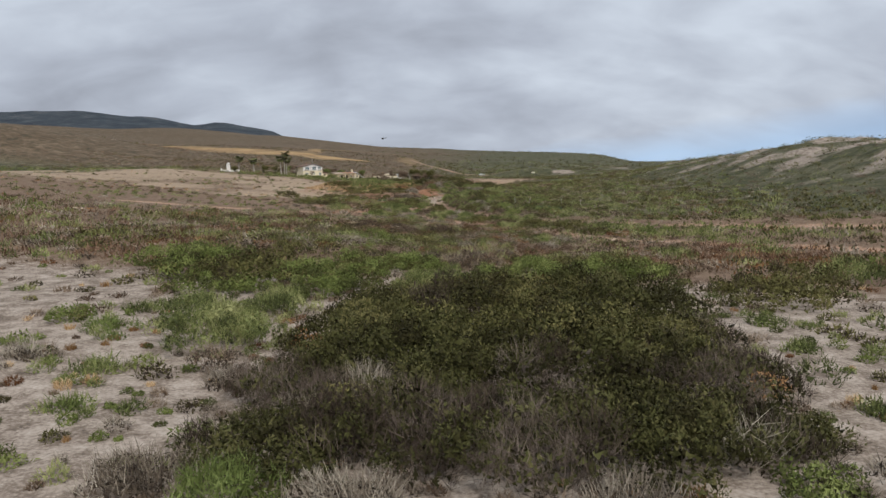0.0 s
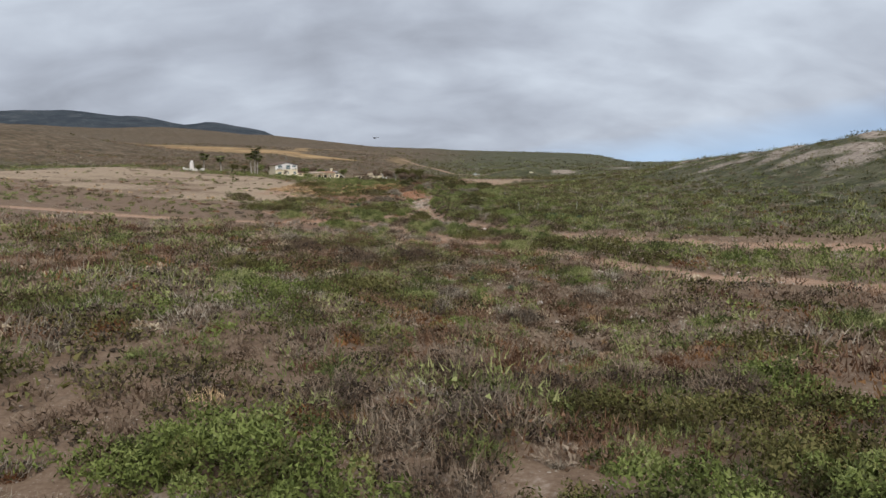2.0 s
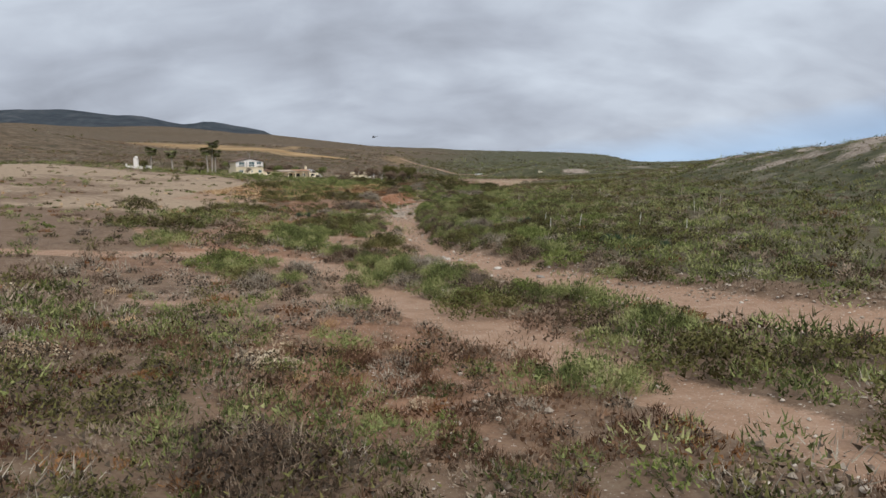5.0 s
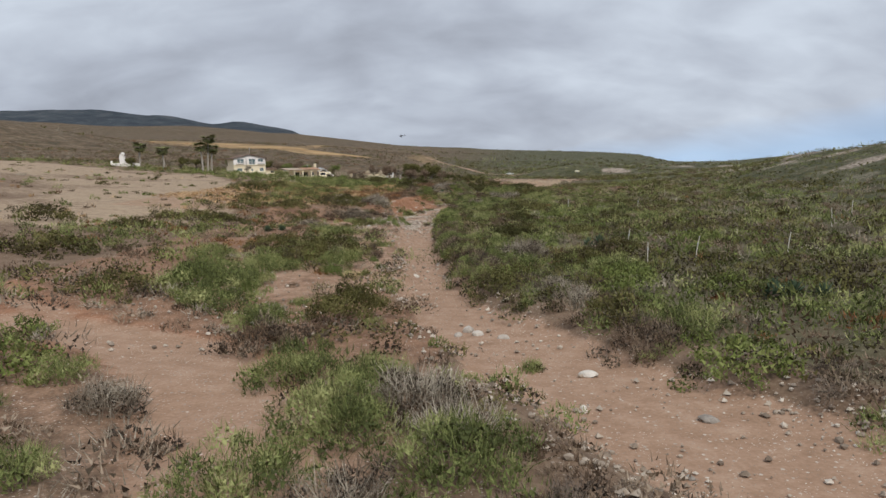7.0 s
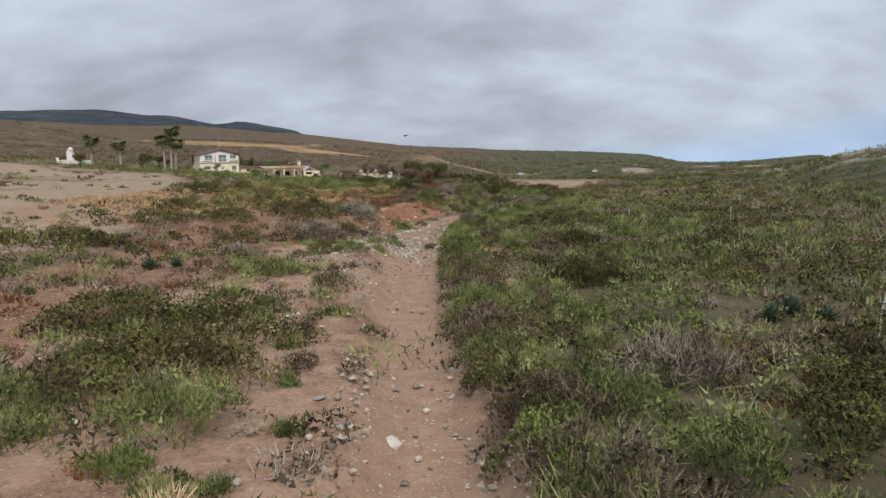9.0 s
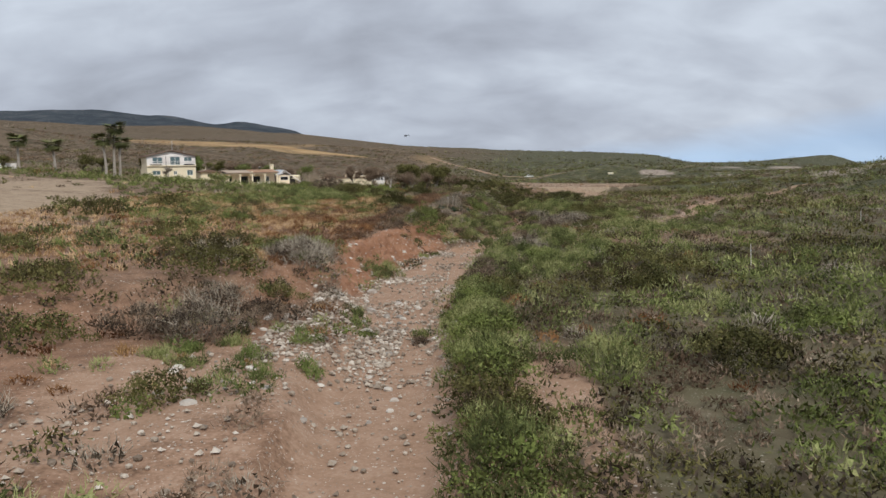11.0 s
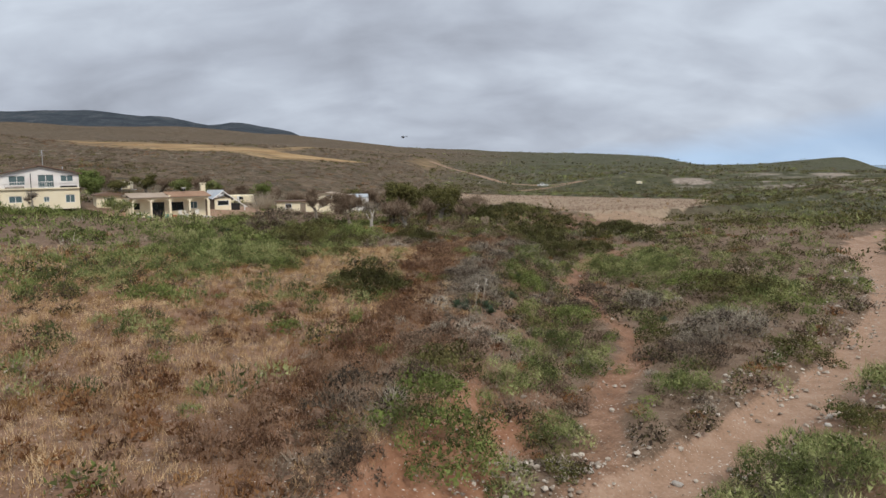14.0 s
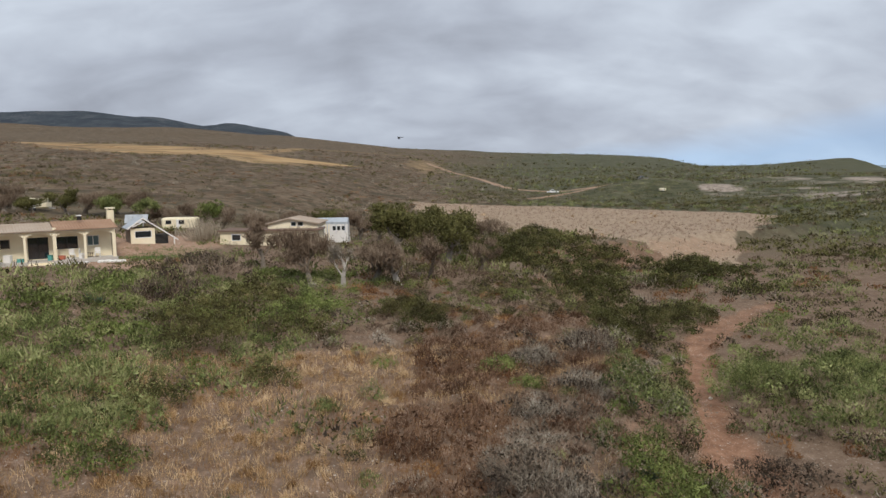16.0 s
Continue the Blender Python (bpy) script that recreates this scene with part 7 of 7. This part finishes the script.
ranch_house(-51.2, 374.0, 3.55, 33)
PORCH = pose(-51.2, 374.0, 3.25, 0, 0, 33)


def on_porch(u, v):
    p = PORCH @ Vector((u, v, 0))
    return p.x, p.y, p.z


for u, v, turn in ((6.9, 0.9, 40), (9.3, 0.7, 20), (7.9, 1.3, 100)):
    porch_chair(*on_porch(u, v), turn)
porch_table(*on_porch(8.4, 1.2))
storage_box(*on_porch(5.9, 0.5), "red_plastic", "faded red storage box on the porch")
storage_box(*on_porch(4.8, 0.35), "teal", "teal plastic tub beside the porch post", 0.4, 0.4, 0.5)
storage_box(*on_porch(2.1, 0.3), "teal", "teal plastic crate on the porch", 0.6, 0.4, 0.3)
storage_box(*on_porch(1.0, 0.8), "white_paint", "white cooler standing on the porch", 0.7, 0.5, 0.7)
storage_box(*on_porch(7.7, 0.4), "white_paint", "small white bucket-like tub on the porch", 0.35, 0.35, 0.4)
shed(-43.8, 388, z_at(-42, 389.5) - 0.1, 33)
solar_rack(-47.2, 394, 5.9)
caravan(-49.0, 410, z_at(-46, 410) - 0.3, 0, 5.0, "cream caravan with dark windows parked under trees")
caravan(-79.0, 426, z_at(-77, 426), 3, 4.2, "pale caravan half hidden behind trees")
yellow_building(-31.2, 392, z_at(-27, 393) + 0.1)
greenhouse(-27.2, 402, z_at(-22, 402) + 1.3)
crate_stack(-35.1, 394, z_at(-33.5, 394))
small_cottage(-58.8, 379, z_at(-57.5, 380) - 0.1)
chapel(-102, 372, z_at(-102, 372))
CAR_X, CAR_Y = 33.0, 640.0
pickup(CAR_X, CAR_Y, z_at(CAR_X, CAR_Y), 175, "car_white", "white pickup truck parked on the dirt road")
pickup(75.0, 655.0, z_at(75, 655), 200, "car_grey", "grey truck parked by the sandy knoll")
caravan(70, 601, z_at(72, 602), 10, 4.5, "white trailer on top of the sandy knoll").scale = (0.55, 0.55, 0.6)
helicopter(-132, 1772, 74, 200)
for i, (x, y, tall, bend) in enumerate(((-75.3, 372, 10.3, 0.6), (-76.6, 371, 7.9, -0.4), (-74.5, 373, 7.4, 0.4), (-97.5, 374, 6.4, 0.3), (-91, 377, 6.0, -0.3))):
    palm(x, y, tall, bend, 40 + i)
TREES = [  # x, y, height, spread, leaf, label, bark, leaves, clumps, bare
    (-23.5, 370, 4.6, 1.9, "brown", "dry brown upright tree with dense fine twigs", "bark", 1500, 26, 0.0),
    (-17.3, 362, 4.6, 2.8, "brown", "leafless grey-brown spreading tree", "bark", 2600, 40, 0.0),
    (-15.0, 362.6, 3.6, 1.5, "grey", "leafless grey tree with slender pale trunk", "pale_bark", 800, 22, 1.0),
    (-5.5, 389, 5.2, 3.0, "olive", "dark olive tree beside the meadow", "bark", 1500, 28, 0.0),
    (-9.5, 395, 5.4, 3.2, "olive", "dark spreading tree by the meadow", "bark", 1500, 28, 0.0),
    (-12.6, 365, 3.2, 2.1, "brown", "low brown twiggy tree beside the hedge", "bark", 1500, 30, 0.0),
    (-10.3, 364, 3.8, 2.3, "brown", "forked tree with white bare trunk and brown twigs", "pale_bark", 1700, 34, 0.0),
    (-8.0, 369, 4.0, 2.0, "brown", "dry brown tree with drooping twigs", "bark", 1100, 24, 0.0),
    (-11.5, 384, 6.2, 3.0, "olive", "dark rounded olive tree", "bark", 1800, 30, 0.0),
    (-6.5, 380, 5.0, 2.6, "olive", "dark olive-green tree at the meadow edge", "bark", 1500, 28, 0.0),
    (-13.5, 399, 5.6, 3.2, "olive", "dark spreading tree behind the workshop", "bark", 1500, 28, 0.0),
    (-3.5, 374, 3.6, 2.2, "brown", "brown leafless tree among scrub", "bark", 900, 24, 1.0),
    (-60.2, 364, 2.7, 1.5, "grey", "small grey twiggy tree before the house wall", "pale_bark", 800, 20, 1.0),
    (-52.8, 371.5, 3.6, 2.2, "sage", "twisted grey-barked tree with sparse green crown", "pale_bark", 1000, 22, 0.0),
    (-61.8, 386, 5.4, 3.0, "fresh", "bright green leafy tree beside the house", "bark", 2600, 30, 0.0),
    (-41.8, 412, 4.4, 2.6, "green", "round bright green tree behind the yard", "bark", 1700, 28, 0.0),
    (-70, 378, 3.6, 2.2, "grey", "leafless grey tree between palms and house", "pale_bark", 800, 22, 1.0),
    (-82, 380, 3.8, 2.6, "olive", "dark olive bushy tree behind the palms", "bark", 1000, 22, 0.0),
    (-88, 384, 4.0, 2.8, "olive", "broad olive bushy tree on the slope", "bark", 1000, 22, 0.0),
    (-99, 370.5, 3.0, 2.0, "olive", "low green tree beside the white tower", "bark", 900, 20, 0.0),
    (-68.6, 371, 4.6, 0.8, "olive", "slim dark cypress-like tree", "bark", 700, 20, 0.0)]
back_row = random.Random(12)
for k in range(26):
    bx_, by_ = -88 + k * 3.4 + back_row.uniform(-1.5, 1.5), 424 + back_row.uniform(-5, 10) - 0.6 * k
    kind = back_row.choice(("olive", "brown", "brown", "sage"))
    TREES.append((bx_, by_, back_row.uniform(2.6, 4.3), back_row.uniform(2.2, 3.2), kind,
                  {"olive": "dark olive tree in the windbreak", "brown": "bare brown tree in the windbreak", "sage": "grey-green tree in the windbreak"}[kind], "bark", 1700, 34, 0.0))
for i, (x, y, tall, spread, leaf, label, bark, leaves, clumps, bare) in enumerate(TREES):
    fine = {"grey": (0.55, 0.05, 0.5), "brown": (0.42, 0.06, 0.7), "sage": (0.3, 0.10, 0.5)}.get(leaf, (0.24, 0.15, 0.35))
    tree(x, y, tall, spread, leaf, label, bark, leaves, clumps, bare, seed=i, fork=0.26, blade=fine)


def reed_clump(x, y):
    rand = np.random.default_rng(4)
    z = z_at(x, y)
    k = 420
    px, py = rand.normal(0, 0.7, k), rand.normal(0, 0.55, k)
    tall = rand.uniform(2.2, 3.6, k)
    tip = np.stack([px * 2.1 + rand.normal(0, 0.2, k), py * 2.1 + rand.normal(0, 0.2, k), tall], 1)
    foot = np.stack([px, py, np.zeros(k)], 1)
    side = rand.normal(0, 1, (k, 3)) * np.array([1, 1, 0])
    side = side / np.linalg.norm(side, axis=1, keepdims=True) * 0.035
    v = np.stack([foot - side, foot + side, tip], 1).reshape(-1, 3)
    me = mesh_from("reed_clump", v, np.arange(3 * k).reshape(-1, 3), M["reed"])
    ob = tagged(new("reed_clump", me), "tall pale dry reed clump spreading upwards", "reeds")
    ob.location = (x, y, z)


reed_clump(-37.6, 395)


def lawn(x, y):
    rand = np.random.default_rng(14)
    n = 900
    px, py = x + rand.normal(0, 2.6, n), y + rand.normal(0, 2.2, n)
    k = rand.uniform(0.25, 0.5, n)
    v, f, _ = domes(px, py, k, k * 0.25, 10, 0.16, 0.05, 0.8, rand, False)
    tagged(new("lawn", mesh_from("lawn", v, f, M["lawn"])), "short green watered grass in the yard", "grass", kind="stuff")


lawn(-38.5, 383)
for i, (x, y, s) in enumerate(((-18, 221, 0.9), (-16.6, 222, 0.8), (16, 205, 0.9), (17.2, 206, 1.0), (18.3, 205, 0.8), (21.5, 176, 1.0), (23, 177, 1.0), (24.4, 176.3, 0.9), (22.4, 178.2, 0.9),
                              (4.6, 100.5, 0.7), (7.2, 96, 0.6), (-4.5, 104, 0.6), (1.8, 326, 0.7), (2.7, 333, 0.6), (0.9, 318.5, 0.6), (11.5, 317, 0.5), (26, 170, 0.9), (-12, 84, 0.5), (-31, 352, 0.7), (-30, 351.4, 0.7))):
    agave(x, y, s, 60 + i)
# the clump on the lip of the bank
for i, (x, y, s, dead, stalk) in enumerate(((-1.75, 310.0, 0.5, True, 1.8), (-1.25, 312.4, 0.4, True, 1.7), (-2.9, 311.2, 0.65, False, 0), (-2.4, 310.6, 0.6, False, 0), (-2.3, 312.0, 0.55, False, 0),
                                            (-1.1, 311.4, 0.6, False, 0), (-0.8, 310.6, 0.55, False, 0), (-1.6, 311.9, 0.5, False, 0), (-2.7, 312.6, 0.45, True, 0))):
    agave(x, y, s, 160 + i, dead, stalk)
for i, (x, y, top, lean) in enumerate(((18.9, 201.9, 0.55, 0.25), (18.0, 190.3, 0.5, 0.05), (21.5, 190.5, 0.9, 0.3), (30.0, 195, 0.7, 0.25), (33.5, 187, 0.4, 0.1), (22, 265, 0.6, 0.08), (33, 262, 0.6, 0.1), (47, 300, 0.8, 0.05),
                                      (-33.5, 111, 1.3, 0.1), (-32.3, 109, 1.0, 0.2), (46, 222, 0.9, 0.1), (56, 238, 0.9, 0.1))):
    marker_post(x, y, top, lean, 20 + i)


def board_fence(x, y):
    f = thing("board_fence", x, y, z_at(x, y), 10, "short weathered board fence in the brush", "fence")
    for k in range(7):
        part("board", box(0.17 * k, 0.17 * k + 0.15, 0, 0.03, -0.1, 1.15 + 0.05 * ((k * 5) % 3)), M["wood"], f)
    part("rail", box(0, 1.2, 0.032, 0.08, 0.8, 0.9), M["wood"], f)


board_fence(-0.6, 371)


def dark_pond_hedge(x, y):
    rand = np.random.default_rng(9)
    n = 26
    lx = x + np.linspace(-4, 4, n)
    ly = y + 0.5 * np.sin(np.linspace(0, 5, n))
    size = rand.uniform(0.5, 0.8, n)
    v, f, _ = domes(lx, ly, size, size * 1.2, 90, 0.16, 0.11, 0.4, rand)
    origin = np.array([x, y, z_at(x, y)])
    ob = tagged(new("hedge", mesh_from("hedge", v - origin, f, M["green"])), "low dark green clipped hedge before the yard", "hedge")
    ob.location = origin


dark_pond_hedge(-19.5, 367.5)


# ---- stones ----
def pebble(seed, level=2):
    rnd = random.Random(seed)
    bm = bmesh.new()
    bmesh.ops.create_icosphere(bm, subdivisions=level, radius=1.0)
    sx, sy, sz = rnd.uniform(0.8, 1.2), rnd.uniform(0.6, 0.95), rnd.uniform(0.4, 0.7)
    for v in bm.verts:
        k = 1 + 0.22 * noise.noise(v.co * 1.3 + Vector((seed * 7.1, 0, 0))) + 0.1 * noise.noise(v.co * 3.1 + Vector((0, seed * 3.3, 0)))
        v.co = Vector((v.co.x * sx * k, v.co.y * sy * k, v.co.z * sz * k))
    for _ in range(4):  # flattened sides
        way = Vector((rnd.uniform(-1, 1), rnd.uniform(-1, 1), rnd.uniform(-0.6, 1))).normalized()
        for v in bm.verts:
            over = v.co.dot(way) - 0.62
            if over > 0:
                v.co -= way * over * 0.85
    return bm


STONE_MESHES = []
for k in range(7):
    me = bpy.data.meshes.new("stone")
    bm = pebble(k + 1, 2)
    bm.to_mesh(me)
    bm.free()
    me.polygons.foreach_set("use_smooth", np.full(len(me.polygons), False))
    me.materials.append(M["stone_single"])
    STONE_MESHES.append(me)
stone_rng = random.Random(21)


def stone(x, y, size):
    ob = tagged(new("stone", stone_rng.choice(STONE_MESHES)), "pale weathered stone lying in the dry wash", "stone", "stones in the wash")
    ob.matrix_basis = pose(x, y, z_at(x, y) + 0.12 * size, stone_rng.uniform(-15, 15), stone_rng.uniform(-15, 15), stone_rng.uniform(0, 360)) @ Matrix.Diagonal((size, size, size * stone_rng.uniform(0.8, 1.1), 1))


for x, y, s in ((0.85, 159.5, 0.30), (4.8, 172.1, 0.42), (5.3, 171.4, 0.38), (4.3, 171.2, 0.3), (6.5, 170.5, 0.3), (0.7, 192.4, 0.42), (-1.5, 193.7, 0.24), (-5.3, 197.8, 0.3), (8.8, 91.7, 0.35), (-4.9, 266.3, 0.28),
                (-5.6, 262, 0.42), (-6.9, 256.5, 0.42), (-4.7, 254.8, 0.42), (-7.4, 252.5, 0.38), (-3.2, 257, 0.35), (-4.2, 248.5, 0.45), (9.5, 163.5, 0.4), (-5.6, 276, 0.4), (-4.9, 276.4, 0.4), (12.5, 158, 0.35)):
    stone(x, y, s)
made = 0
while made < 250:
    x, y = stone_rng.uniform(-16, 26), stone_rng.uniform(88, 322)
    if stone_rng.random() < 0.35:
        x, y = stone_rng.uniform(-10, -1), stone_rng.uniform(232, 286)
    gap, width, side = along(np.array([x]), np.array([y]), WASH)
    q = float(gap[0] / width[0])
    bar = 232 < y < 256 and -10 < x < -2
    if q > 1.6 and not bar:
        continue
    if q < 0.55 and stone_rng.random() < 0.75 and not bar:
        continue
    stone(x, y, stone_rng.choice((0.11, 0.13, 0.15, 0.18, 0.22, 0.28)))
    made += 1


def rubble():
    """Cobbles and gravel too many to count."""
    rand = np.random.default_rng(31)
    forms = []
    octa = np.array([(1, 0, 0), (0, 1, 0), (-1, 0, 0), (0, -1, 0), (0.1, 0.1, 0.75), (0, 0, -0.5)])
    sides = np.array([(0, 1, 4), (1, 2, 4), (2, 3, 4), (3, 0, 4), (1, 0, 5), (2, 1, 5), (3, 2, 5), (0, 3, 5)])
    for k in range(5):
        if k < 3:
            forms.append((octa * rand.uniform(0.6, 1.25, (6, 3)) + rand.normal(0, 0.14, (6, 3)), sides))
        else:
            bm = pebble(30 + k, 1)
            forms.append((np.array([v.co for v in bm.verts]), np.array([[v.index for v in f.verts] for f in bm.faces])))
            bm.free()
    x, y = rand.uniform(-18, 42, 150000), rand.uniform(80, 372, 150000)
    extra = 42000
    x = np.concatenate([x, rand.uniform(-15, 2, extra)])
    y = np.concatenate([y, rand.uniform(238, 294, extra)])
    gap, width, side = along(x, y, WASH)
    q = gap / width
    bank, bw, bs = along(x, y, BANK)
    s = bank * bs
    p = np.where(((y > 148) & (y < 205)) | (y > 290), 0.62, 0.34) * (q < np.where(y > 290, 2.4, 1.5)) * (0.3 + 1.3 * smooth(0.4, 0.85, q)) * (0.6 + 0.9 * bumps(x, y, 3.5, 51))
    p = np.maximum(p, 0.85 * (y > 232) * (y < 256) * (x < -2.0) * (x > -8.2) * (s < -2.0) * (0.55 + 0.8 * bumps(x, y, 4, 52)))
    p = np.maximum(p, 0.38 * (s < -1.6) * (s > -3.8) * (y > 257) * (y < 290))
    p = np.maximum(p, 0.9 * (x > -6.5) * (x < -0.4) * (y > 256) * (y < 288) * (s < -2) * (0.35 + 0.9 * bumps(x, y, 4, 56)))
    p = np.maximum(p, 0.32 * (y > 80) * (y < 128) * (x > 4) * (x < 30) * (0.35 + bumps(x, y, 5, 53)))
    p = np.maximum(p, 0.16 * (x > 0) * (x < 34) * (y > 292) * (y < 345) * (0.2 + bumps(x, y, 5, 54)))
    p = np.maximum(p, 0.45 * (x < 3) * (x > -14) * (y > 165) * (y < 240) * (0.4 + bumps(x, y, 5, 55)))
    m = (rand.uniform(0, 1, len(x)) < p) & (s < 0.2)
    x, y = x[m], y[m]
    n = len(x)
    size = 0.038 + 0.14 * rand.uniform(0, 1, n) ** 3
    z = height(x, y) + 0.3 * size + 0.025
    turn = rand.uniform(0, 6.28, n)
    verts, faces, base = [], [], 0
    for k, (v, f) in enumerate(forms):
        w = np.arange(n) % 5 == k
        c, sn = np.cos(turn[w])[:, None], np.sin(turn[w])[:, None]
        px = (v[None, :, 0] * c - v[None, :, 1] * sn) * size[w][:, None] + x[w][:, None]
        py = (v[None, :, 0] * sn + v[None, :, 1] * c) * size[w][:, None] + y[w][:, None]
        pz = v[None, :, 2] * size[w][:, None] + z[w][:, None]
        verts.append(np.stack([px, py, pz], 2).reshape(-1, 3))
        faces.append((f[None] + (np.arange(w.sum()) * len(v))[:, None, None] + base).reshape(-1, 3))
        base += w.sum() * len(v)
    me = mesh_from("cobbles", np.concatenate(verts), np.concatenate(faces), M["stone"])
    tagged(new("cobbles", me), "pale cobbles and gravel scattered along the wash", "gravel", kind="stuff")


rubble()
for i in range(26):
    u = 5.0 + 6.6 * ((i * 7) % 26) / 26
    if 7.2 < u < 9.0 and i % 3:
        continue
    rock_at = PORCH @ Vector((u, -1.6 - 0.3 * ((i * 5) % 4), 0))
    rx, ry_ = rock_at.x, rock_at.y
    ob = tagged(new("garden_rock", STONE_MESHES[i % 7].copy()), "whitewashed rock edging the garden bed", "rock", "rocks edging the garden")
    ob.data.materials[0] = M["white_rock"]
    ob.matrix_basis = pose(rx, ry_, z_at(rx, ry_) + 0.08, 0, 0, i * 50) @ Matrix.Diagonal((0.32, 0.3, 0.3, 1))


def earth_bank():
    """The freshly cut face of red earth above the wash, with runnels and a crumbling lip."""
    line = [(p[0], p[1]) for p in BANK if 252 <= p[1] <= 300]
    ys = np.arange(257.0, 294.5, 0.16)
    xs = np.interp(ys, [p[1] for p in line], [p[0] for p in line])
    tx, ty = np.gradient(xs, ys), np.ones_like(ys)
    n = np.hypot(tx, ty)
    nx, ny = -ty / n, tx / n  # points up onto the terrace
    reach = np.linspace(-3.4, 0.9, 34)
    px = xs[:, None] + nx[:, None] * reach[None]
    py = ys[:, None] + ny[:, None] * reach[None]
    z = height(px.ravel(), py.ravel()).reshape(px.shape)
    step = np.gradient(z, axis=1) / np.gradient(reach)[None]
    steep = np.clip(np.abs(step) - 0.25, 0, 1)
    along_y = np.repeat(ys[:, None], len(reach), 1)
    runnel = np.abs(bumps(along_y, reach[None] * 0.35 + 0 * along_y, 0.9, 71)) + 0.5 * np.abs(bumps(along_y, reach[None] * 0.5 + 0 * along_y, 0.4, 72))
    strata = bumps(z * 6 + 0.2 * along_y, along_y * 0.3, 1.0, 73)
    crumble = (bumps(px.ravel() + 3 * z.ravel(), py.ravel(), 0.3, 74) + 0.6 * bumps(px.ravel() + 5 * z.ravel(), py.ravel(), 0.17, 75)).reshape(px.shape)
    out = steep * (0.34 * runnel + 0.14 * strata + 0.13 * crumble)
    edge = np.minimum(1, np.minimum(np.arange(len(reach)), np.arange(len(reach))[::-1]) / 4.0)[None]
    ends = np.minimum(1, np.minimum(np.arange(len(ys)), np.arange(len(ys))[::-1]) / 12.0)[:, None]
    z = z + (0.05 + 0.05 * crumble) * edge * ends - 0.10 * (1 - edge * ends)
    px, py = px - nx[:, None] * out * edge * ends, py - ny[:, None] * out * edge * ends
    verts = np.stack([px.ravel(), py.ravel(), z.ravel()], 1)
    w = len(reach)
    i = (np.arange(len(ys) - 1)[:, None] * w + np.arange(w - 1)[None]).ravel()
    me = mesh_from("earth_bank", verts, np.stack([i, i + w, i + w + 1, i + 1], 1), bpy.data.materials["ground_soil"], True)
    soil = soils(px.ravel(), py.ravel())
    a = me.attributes.new("soil_a", "FLOAT_COLOR", "POINT")
    a.data.foreach_set("color", np.stack([soil[0], soil[1], np.maximum(soil[2], 0.9 * steep.ravel()), soil[6]], 1).astype(np.float32).ravel())
    b = me.attributes.new("soil_b", "FLOAT_COLOR", "POINT")
    b.data.foreach_set("color", np.stack([soil[3], soil[4], soil[5], 0 * soil[3]], 1).astype(np.float32).ravel())
    tagged(new("earth_bank", me), "eroded red earth bank above the stony wash", "bank", kind="structure")


earth_bank()
